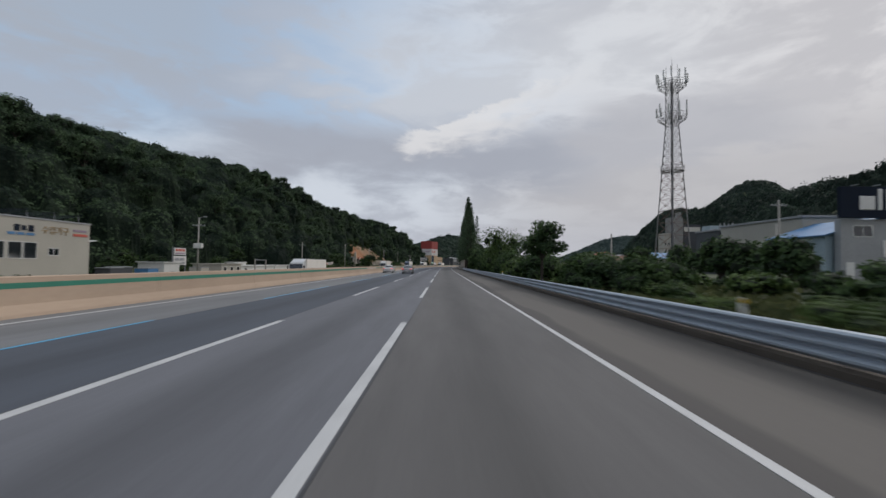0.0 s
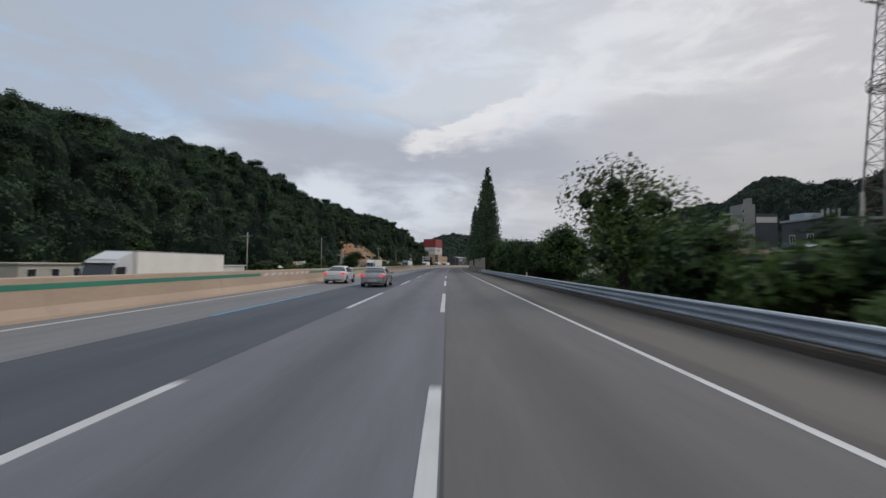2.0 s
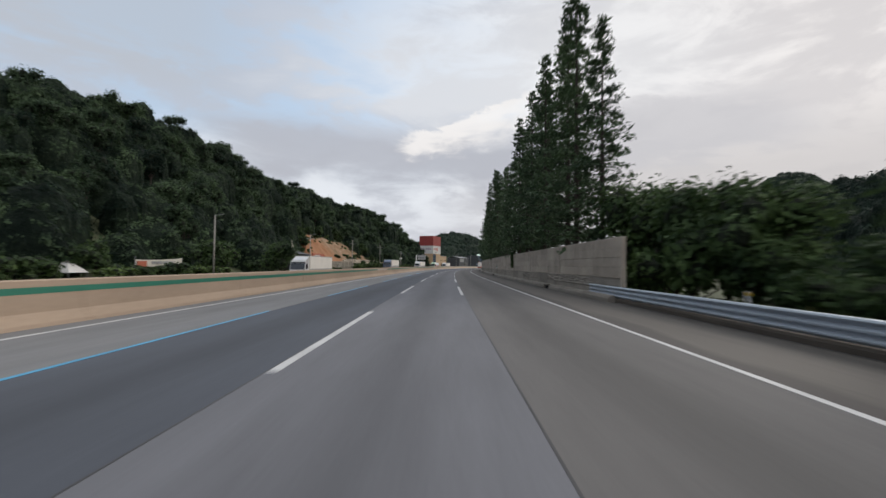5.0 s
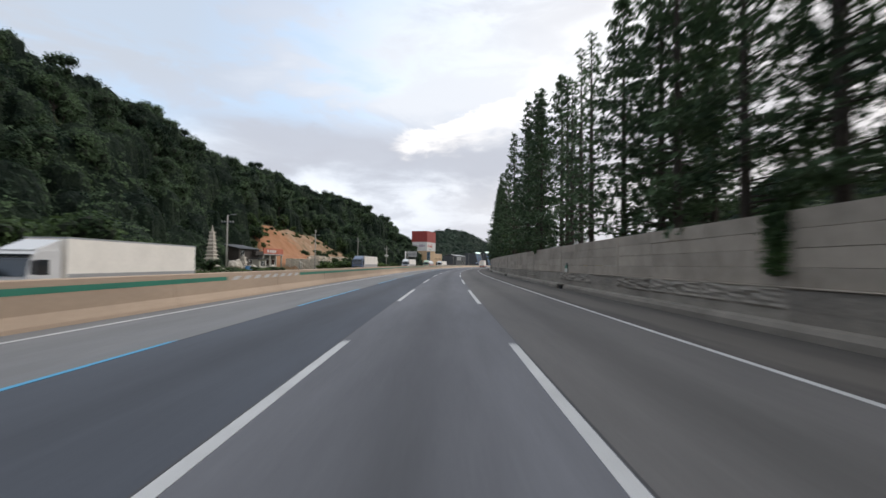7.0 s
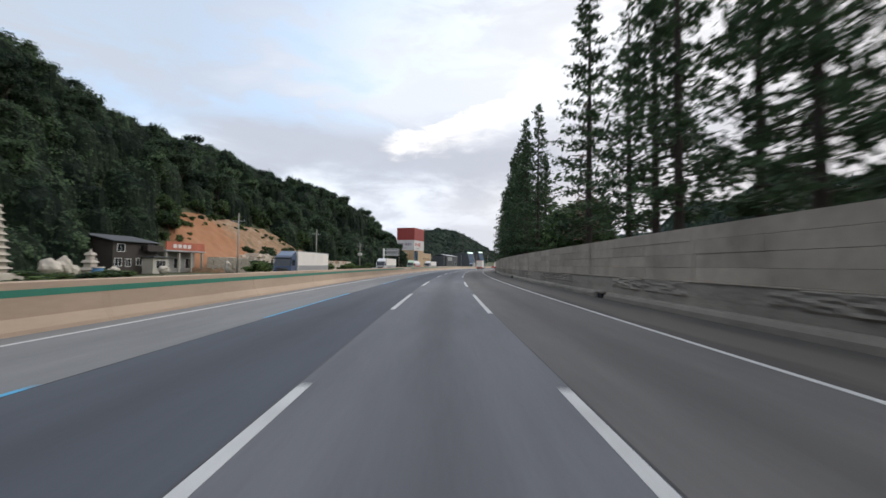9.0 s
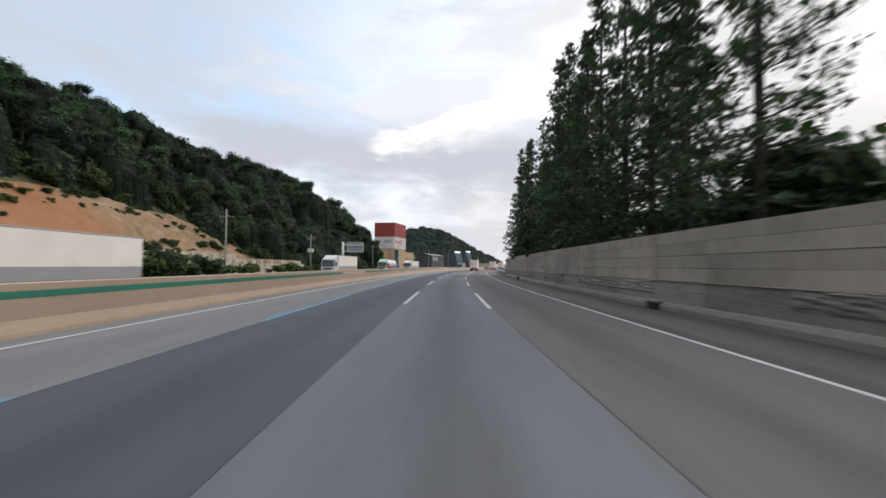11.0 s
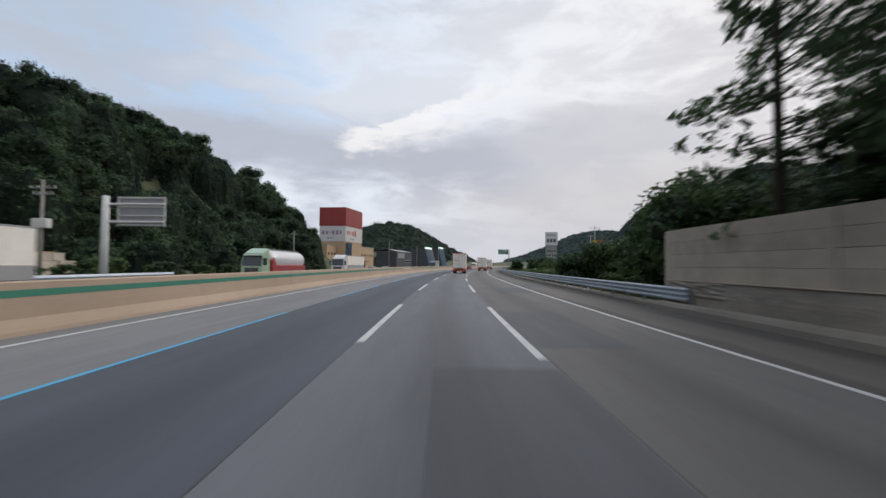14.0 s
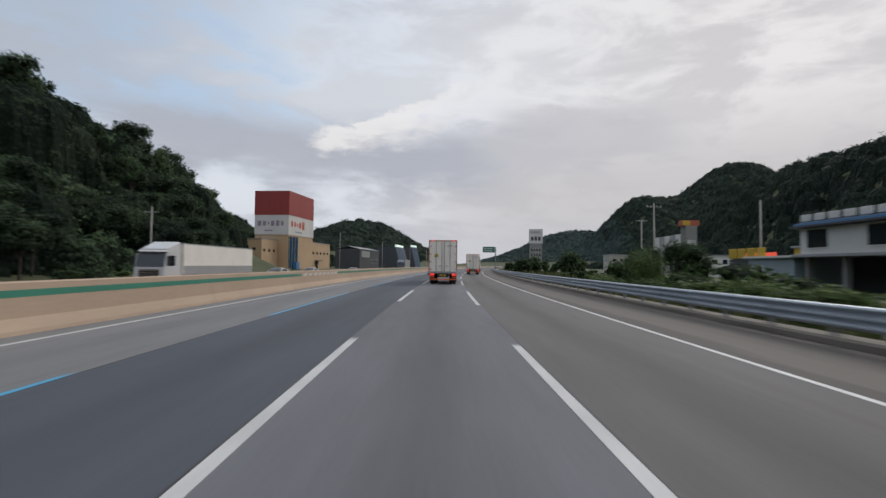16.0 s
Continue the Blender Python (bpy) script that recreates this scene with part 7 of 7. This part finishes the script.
def sedan(m, body_mat, lab, length=4.8, tail=True, plate=True, head=False, roofm=None):
    car = empty("car", m, lab, "car", group="cars on the road")
    k = length / 4.8

    def ring(y, w, zs, zt, z0=0.24):
        half_ = [(0.0, z0), (w * 0.86, z0), (w * 0.98, z0 + 0.10), (w, (z0 + zs) / 2), (w * 0.99, zs - 0.12), (w * 0.955, zs - 0.02), (w * 0.86, zs + (zt - zs) * 0.6), (w * 0.55, zt), (0.0, zt + 0.012)]
        return [(x, y * k, z) for x, z in half_] + [(-x, y * k, z) for x, z in half_[-2:0:-1]]
    st = [(-2.42, 0.66, 0.66, 0.70, 0.34), (-2.39, 0.78, 0.88, 0.96, 0.28), (-2.28, 0.855, 0.95, 1.04), (-2.0, 0.895, 0.965, 1.065), (-1.6, 0.915, 0.965, 1.05), (-0.9, 0.918, 0.95, 1.0), (0.0, 0.918, 0.93, 0.97), (0.9, 0.915, 0.92, 0.97),
          (1.35, 0.91, 0.90, 0.985), (1.75, 0.90, 0.85, 0.93), (2.1, 0.86, 0.76, 0.83), (2.3, 0.78, 0.66, 0.71), (2.4, 0.64, 0.52, 0.58, 0.30)]
    part("body", loft([ring(*a) for a in st]), body_mat, car, smooth=True)
    # cabin: glass all round, then roof and pillars over it

    def cab(y, wb, wr, zt, zb=0.93, e=0.0):
        return [(wb + e, y * k, zb), (wr + 0.02 + e, y * k, max(zb + 0.01, zt - 0.10)), (wr - 0.06, y * k, zt - 0.02 + e), (wr * 0.5, y * k, zt + e), (-wr * 0.5, y * k, zt + e), (-wr + 0.06, y * k, zt - 0.02 + e), (-wr - 0.02 - e, y * k, max(zb + 0.01, zt - 0.10)), (-wb - e, y * k, zb)]
    cs = [(-1.95, 0.74, 0.70, 1.055, 0.98), (-1.45, 0.80, 0.62, 1.24, 0.95), (-1.0, 0.83, 0.60, 1.39, 0.93), (-0.4, 0.845, 0.60, 1.455), (0.15, 0.85, 0.61, 1.46), (0.55, 0.85, 0.62, 1.41), (0.95, 0.845, 0.66, 1.24), (1.42, 0.80, 0.74, 0.99)]
    part("cabin_glass", loft([cab(*a) for a in cs]), M_TINT, car, "tinted dark glass", smooth=True)
    top = bmesh.new()
    rows_ = []
    for y, wb, wr, zt in ((-1.08, 0.83, 0.60, 1.372), (-0.9, 0.835, 0.60, 1.408), (-0.4, 0.845, 0.60, 1.455), (0.15, 0.85, 0.61, 1.46), (0.42, 0.85, 0.615, 1.432)):
        c = cab(y, wb, wr, zt, e=0.012)
        rows_.append([top.verts.new(p) for p in (c[1], c[2], c[3], c[4], c[5], c[6])])
    for a, b_ in zip(rows_, rows_[1:]):
        for i in range(5):
            top.faces.new((a[i], a[i + 1], b_[i + 1], b_[i]))
    part("roof", top, roofm or body_mat, car, smooth=True)
    for sd in (1, -1):
        def strip_(pts, w, name, mt):
            """A band along points on the cabin's side."""
            bm = bmesh.new()
            ring0 = []
            for (x, y, z), (dy, dz) in pts:
                ring0.append([bm.verts.new((sd * (x + 0.014), y * k, z)), bm.verts.new((sd * (x + 0.014), (y + dy) * k, z + dz))])
            for a, b_ in zip(ring0, ring0[1:]):
                bm.faces.new((a[0], a[1], b_[1], b_[0]))
            return part(name, bm, mt, car)
        strip_([((0.845, -1.95, 0.97), (0.42, -0.0)), ((0.755, -1.62, 1.12), (0.34, 0.0)), ((0.69, -1.35, 1.23), (0.27, 0.02)), ((0.635, -1.08, 1.30), (0.16, 0.05))], 0, "rear_pillar", body_mat)
        strip_([((0.862, 0.02, 0.95), (0.10, 0)), ((0.66, 0.0, 1.36), (0.08, 0))], 0, "door_pillar", M_TRIM)
        strip_([((0.815, 1.36, 0.99), (0.10, 0)), ((0.69, 0.92, 1.20), (0.10, 0)), ((0.645, 0.50, 1.36), (0.10, 0.02))], 0, "front_pillar", body_mat)
        part("belt_trim", rod((sd * 0.905, -1.2 * k, 0.955), (sd * 0.905, 1.05 * k, 0.935), 0.016, None, 6), M_CHROME, car)
        part("window_trim", rod((sd * 0.66, -0.9 * k, 1.335), (sd * 0.66, 0.4 * k, 1.36), 0.012, None, 6, rod((sd * 0.66, 0.4 * k, 1.36), (sd * 0.85, 1.1 * k, 0.96), 0.012, None, 6, rod((sd * 0.66, -0.9 * k, 1.335), (sd * 0.86, -1.3 * k, 0.97), 0.012, None, 6))), M_CHROME, car)
        part("sill_trim", box(sd * 0.905 - 0.02, sd * 0.905 + 0.02, -0.95 * k, 0.95 * k, 0.27, 0.30), M_CHROME, car)
        part("mirror", box(sd * 0.99 - 0.10, sd * 0.99 + 0.10, 0.86 * k, 1.02 * k, 0.95, 1.08, 0.04, seg=2), body_mat, car)
        for y in (-0.62, 0.42):
            part("door_handle", box(sd * 0.915 - 0.02, sd * 0.915 + 0.025, (y - 0.1) * k, (y + 0.1) * k, 0.80, 0.835, 0.01), M_CHROME, car)
        for y in (-1.02, 0.10, 1.08):
            part("door_seam", box(sd * 0.917 - 0.004, sd * 0.917 + 0.004, y * k - 0.006, y * k + 0.006, 0.34, 0.90), M_TRIM, car)
        for y in (-1.42, 1.40):
            # black disc stands in for the dark hollow of the arch
            part("wheel_arch", rod((sd * 0.80, y * k, 0.34), (sd * 0.922, y * k, 0.34), 0.385, 0.375, 24), M_BLACK, car)
            wheel(car, sd * 0.835, y * k, 0.33, 0.22, sd)
        # lamps
        pr = [(sd * 0.50, 0.76), (sd * 0.87, 0.80), (sd * 0.885, 0.93), (sd * 0.56, 0.88)]
        part("tail_lamp", prism(pr, -2.44 * k, -2.10 * k, "y"), G_TAIL if tail else M_REDPAINT, car, "lit red tail lamp" if tail else "red tail lamp")
        pr = [(sd * 0.50, 0.60), (sd * 0.80, 0.64), (sd * 0.82, 0.76), (sd * 0.54, 0.69)]
        part("headlamp", prism(pr, 2.05 * k, 2.34 * k, "y"), G_HEAD if head else M_CHROME, car)
        part("exhaust_trim", box(sd * 0.62 - 0.2, sd * 0.62 + 0.2, -2.45 * k, -2.35 * k, 0.36, 0.39, 0.01), M_CHROME, car)
    part("rear_bumper_trim", box(-0.62, 0.62, -2.445 * k, -2.3 * k, 0.27, 0.36, 0.03), M_TRIM, car)
    part("boot_line", box(-0.72, 0.72, -2.43 * k, -2.38 * k, 0.655, 0.67), M_TRIM, car)
    part("spoiler_line", box(-0.50, 0.50, -2.30 * k, -2.26 * k, 1.045, 1.062, 0.005), M_TRIM, car)
    part("grille", box(-0.5, 0.5, 2.30 * k, 2.43 * k, 0.36, 0.55, 0.03), M_TRIM, car)
    if plate:
        part("number_plate", box(-0.27, 0.27, -2.462 * k, -2.43 * k, 0.43, 0.55, 0.008), M_PLATE, car, "pale number plate with a plain bar")
        part("plate_bar", box(-0.21, 0.21, -2.468 * k, -2.460 * k, 0.47, 0.515), M_BOXGREY, car)
    return car


sedan(stand(81.55, -3.36), M_SILVER, "silver-grey saloon car with lit tail lamps", 4.75)
sedan(stand(86.4, -7.35), M_PEARL, "white saloon car with lit tail lamps", 4.6)
sedan(stand(500, -3.5), M_REDPAINT, "dark red hatchback car with lit tail lamps", 4.2)
sedan(stand(303, -14.0, low(303), 180), M_DEEPBLUE, "blue saloon car on the opposite carriageway", 4.6, tail=False)
for s, d, mt, lab in ((429, -22.0, M_PEARL, "white saloon car in the outer opposite lane"), (437, -20.5, M_PEARL, "white hatchback on the opposite carriageway"), (450, -17.5, M_DEEPBLUE, "dark blue car on the opposite carriageway"), (520, -14.2, M_SILVER, "silver car far along the opposite carriageway")):
    sedan(stand(s, d, low(s), 180), mt, lab, 4.4, tail=False)
sedan(stand(455, -3.6), M_PEARL, "pale car far ahead with lit tail lamps", 4.5)


def box_truck(m, lab, length=9.5, cab_mat=None, group="trucks"):
    """A box truck; its back is at local y = 0 and it faces +y."""
    t = empty("truck", m, lab, "truck", group)
    W_, Z0, Z1 = 1.24, 1.05, 3.95
    part("cargo_box", box(-W_, W_, 0.06, length - 2.4, Z0, Z1, 0.02), M_BOXWHITE, t)
    for sd in (1, -1):
        part("corner_post", box(sd * W_ - 0.05, sd * W_ + 0.015, 0.0, 0.14, Z0, Z1, 0.01), M_TAPE, t, "red-orange edge post")
        x0, x1 = sorted((sd * 0.02, sd * (W_ - 0.07)))
        dr = part("rear_door", box(x0, x1, 0.0, 0.05, Z0 + 0.1, Z1 - 0.1, 0.012), M_BOXWHITE, t)
        for x in (0.12, 0.62):
            part("lock_bar", rod((sd * x, -0.035, Z0 + 0.05), (sd * x, -0.035, Z1 - 0.05), 0.022, None, 8), M_GREYMETAL, dr)
        for z in (1.35, 2.0, 2.7, 3.4):
            part("hinge", box(sd * 1.12 - 0.09, sd * 1.12 + 0.09, -0.03, 0.0, z - 0.04, z + 0.04, 0.005), M_GREYMETAL, dr)
        part("lock_handle", box(sd * 0.30 - 0.16, sd * 0.30 + 0.16, -0.06, -0.02, 1.62, 1.66, 0.005), M_GREYMETAL, dr)
        part("tail_lamp", box(sd * 0.98 - 0.2, sd * 0.98 + 0.2, -0.05, 0.1, 0.78, 0.96, 0.02), G_TAIL, t, "lit red tail lamp")
        part("lower_lamp", box(sd * 1.0 - 0.22, sd * 1.0 + 0.22, -0.05, 0.1, 0.60, 0.70, 0.02), M_REFLECT, t)
        part("marker_lamp", box(sd * 0.95 - 0.09, sd * 0.95 + 0.09, -0.05, 0.0, Z1 - 0.08, Z1 + 0.02, 0.02), G_TAIL, t, "small red marker lamp")
        part("mud_flap", box(sd * 0.95 - 0.27, sd * 0.95 + 0.27, 0.55, 0.58, 0.25, 0.95), M_BLACK, t)
        for y in (1.3, 2.5):
            wheel(t, sd * 1.02, y, 0.46, 0.30, sd, M_BOXGREY, 8)
            wheel(t, sd * 0.70, y, 0.46, 0.28, sd, M_BOXGREY, 8)
        wheel(t, sd * 1.02, length - 1.2, 0.46, 0.30, sd, M_BOXGREY, 8)
        part("side_guard", box(sd * 1.18 - 0.03, sd * 1.18 + 0.03, 3.3, length - 2.6, 0.5, 0.95, 0.01), M_BOXGREY, t)
    part("top_rail", box(-W_, W_, 0.0, 0.12, Z1 - 0.09, Z1, 0.01), M_TAPE, t, "red-orange edge rail")
    part("sill_rail", box(-W_, W_, -0.02, 0.12, Z0 - 0.06, Z0 + 0.1, 0.01), M_BOXGREY, t)
    part("under_bar", box(-1.18, 1.18, -0.04, 0.08, 0.40, 0.52, 0.01), M_REFLECT, t, "orange and red reflective bar")
    part("chassis", box(-0.45, 0.45, 0.1, length - 0.5, 0.62, 1.0, 0.01), M_BLACK, t)
    part("plate_panel", box(-0.5, 0.5, -0.03, 0.08, 0.66, 0.95, 0.01), M_TRIM, t)
    part("number_plate", box(-0.27, 0.27, -0.045, -0.03, 0.72, 0.88, 0.005), M_YELLOW, t, "yellow number plate with a plain bar")
    part("plate_bar", box(-0.2, 0.2, -0.052, -0.044, 0.77, 0.83), M_TRIM, t)
    part("sticker", box(-0.78, -0.44, -0.02, -0.002, 2.42, 2.72, 0.002), M_YELLOW, t, "orange square sticker")
    bars(t, "y-", 0.0, 0.35, 3.45, [(0.5, 0.05)], M_GREYMETAL, name="print_line")
    cabp = [(length - 2.2, 0.55), (length - 0.05, 0.55), (length, 1.6), (length - 0.25, 2.75), (length - 2.2, 3.0)]
    part("cab", prism(cabp, -1.2, 1.2, "x", bevel=0.05), cab_mat or M_PEARL, t)
    return t


box_truck(stand(411.2, 0.02), "white box truck with lit tail lamps and barred rear doors", 10.5)
box_truck(stand(459.0, 3.7), "white box truck far ahead in the outer lane", 9.0)
box_truck(stand(505.0, 3.7), "white box truck far along the road", 9.0)


def lorry(m, lab, cab_mat, length=12.0, high=3.85, cargo=None, skirt=None, lamps=True, tank=False):
    """A lorry seen from ahead; its nose is at local y = 0 and it faces -y."""
    t = empty("truck", m, lab, "truck", "trucks")
    cabp = [(0.10, 0.35), (0.0, 0.6), (0.0, 1.25), (0.06, 1.65), (0.34, 2.75), (0.62, 3.05), (2.15, 3.15), (2.2, 0.45)]
    part("cab", prism(cabp, -1.2, 1.2, "x", bevel=0.06), cab_mat, t, smooth=False)
    part("wind_deflector", prism([(0.55, 3.05), (2.2, 3.7), (2.2, 3.0)], -1.08, 1.08, "x", bevel=0.04), cab_mat, t)
    ws = prism([(0.045, 1.66), (0.33, 2.66), (0.37, 2.66), (0.10, 1.66)], -1.08, 1.08)
    bmesh.ops.translate(ws, vec=(0, -0.025, 0), verts=ws.verts)
    part("windscreen", ws, M_TINT, t)
    part("sun_visor", box(-1.12, 1.12, 0.16, 0.40, 2.70, 2.84, 0.03), M_TINT, t)
    part("grille", box(-0.8, 0.8, -0.03, 0.1, 0.72, 1.45, 0.03), M_TRIM, t)
    for z in (0.85, 1.02, 1.19, 1.36):
        part("grille_bar", box(-0.78, 0.78, -0.05, -0.02, z - 0.025, z + 0.025), M_CHROME, t)
    part("bumper", box(-1.22, 1.22, -0.06, 0.35, 0.32, 0.70, 0.05), cab_mat, t)
    for sd in (1, -1):
        part("headlamp", box(sd * 0.92 - 0.2, sd * 0.92 + 0.2, -0.08, 0.0, 0.48, 0.66, 0.03), G_HEAD if lamps else M_CHROME, t, "lit headlamp" if lamps else "headlamp")
        part("side_window", box(sd * 1.2 - 0.012, sd * 1.2 + 0.012, 0.55, 1.35, 1.72, 2.55, 0.01), M_TINT, t)
        part("mirror", box(sd * 1.42 - 0.12, sd * 1.42 + 0.12, 0.1, 0.2, 1.75, 2.5, 0.03), M_TRIM, t)
        part("mirror_arm", rod((sd * 1.2, 0.3, 2.4), (sd * 1.42, 0.15, 2.4), 0.025, None, 6), M_TRIM, t)
        for y in (1.25, 3.6, length - 2.6, length - 1.3):
            wheel(t, sd * 1.05, y, 0.5, 0.32, sd, M_BOXGREY, 8)
    part("chassis", box(-0.45, 0.45, 0.4, length - 0.2, 0.6, 1.0, 0.01), M_BLACK, t)
    if tank:
        part("tank", lathe([(0.0, 3.1), (0.8, 3.15), (1.12, 3.45), (1.2, 3.9), (1.2, length - 1.2), (1.12, length - 0.5), (0.7, length - 0.15), (0.0, length - 0.1)], 24), M_PEARL, t, "long white bulk tank", smooth=True).matrix_local = Matrix.Translation((0, 0, 2.35)) @ pose(0, 0, 0, 0, 0, 90)
        part("red_skirt", box(-1.22, 1.22, 3.3, length - 0.3, 1.0, 1.75, 0.05), M_REDPAINT, t, "red painted lower frame")
        part("red_front", prism([(2.9, 1.0), (4.8, 1.0), (3.4, 2.6), (2.9, 2.3)], -1.23, 1.23, "x"), M_REDPAINT, t)
        part("walkway", box(-0.3, 0.3, 3.8, length - 1.0, 3.55, 3.62), M_GREYMETAL, t)
        for k in range(6):
            part("hatch", rod((0, 4.3 + k * (length - 6) / 5, 3.5), (0, 4.3 + k * (length - 6) / 5, 3.72), 0.25, None, 12), M_GREYMETAL, t)
    else:
        part("cargo_box", box(-1.25, 1.25, 2.45, length, 1.0, high, 0.04), cargo or M_BOXWHITE, t)
        part("box_skirt", box(-1.262, 1.262, 2.5, length - 0.05, 1.0, 1.75, 0.01), skirt or M_BOXGREY, t)
        part("top_rail", box(-1.265, 1.265, 2.44, length + 0.01, high - 0.1, high, 0.02), M_GREYMETAL, t)
    return t


lorry(stand(78.2, -22.5, low(86)), "white box lorry on the opposite carriageway", M_PEARL, 15.6, 3.75, lamps=False)
lorry(stand(186.5, -22.5, low(194)), "white curtain-sided lorry on the opposite carriageway", M_PEARL, 15.5, 3.85)
lorry(stand(266.5, -22.3, low(281)), "blue-cabbed lorry with a grey-white box", M_DEEPBLUE, 16.8, 3.75)
lorry(stand(330.1, -22.5, low(337)), "white articulated lorry with lit headlamps", M_PEARL, 15.6, 3.75)
lorry(stand(372.3, -22.5, low(379)), "pale green tanker lorry with a red and white tank", M_MINT, 14.6, tank=True, lamps=False)
lorry(stand(405.2, -22.5, low(412)), "white lorry with a cream box and dark windscreen", M_PEARL, 15.4, 3.6, lamps=False)
lorry(stand(520.0, -22.0, low(520)), "dark lorry far along the opposite carriageway", M_DEEPBLUE, 12.0, 3.8, cargo=M_BOXGREY)
lorry(stand(640.0, -17.0, low(640)), "white lorry far along the opposite carriageway", M_PEARL, 12.0, 3.8)
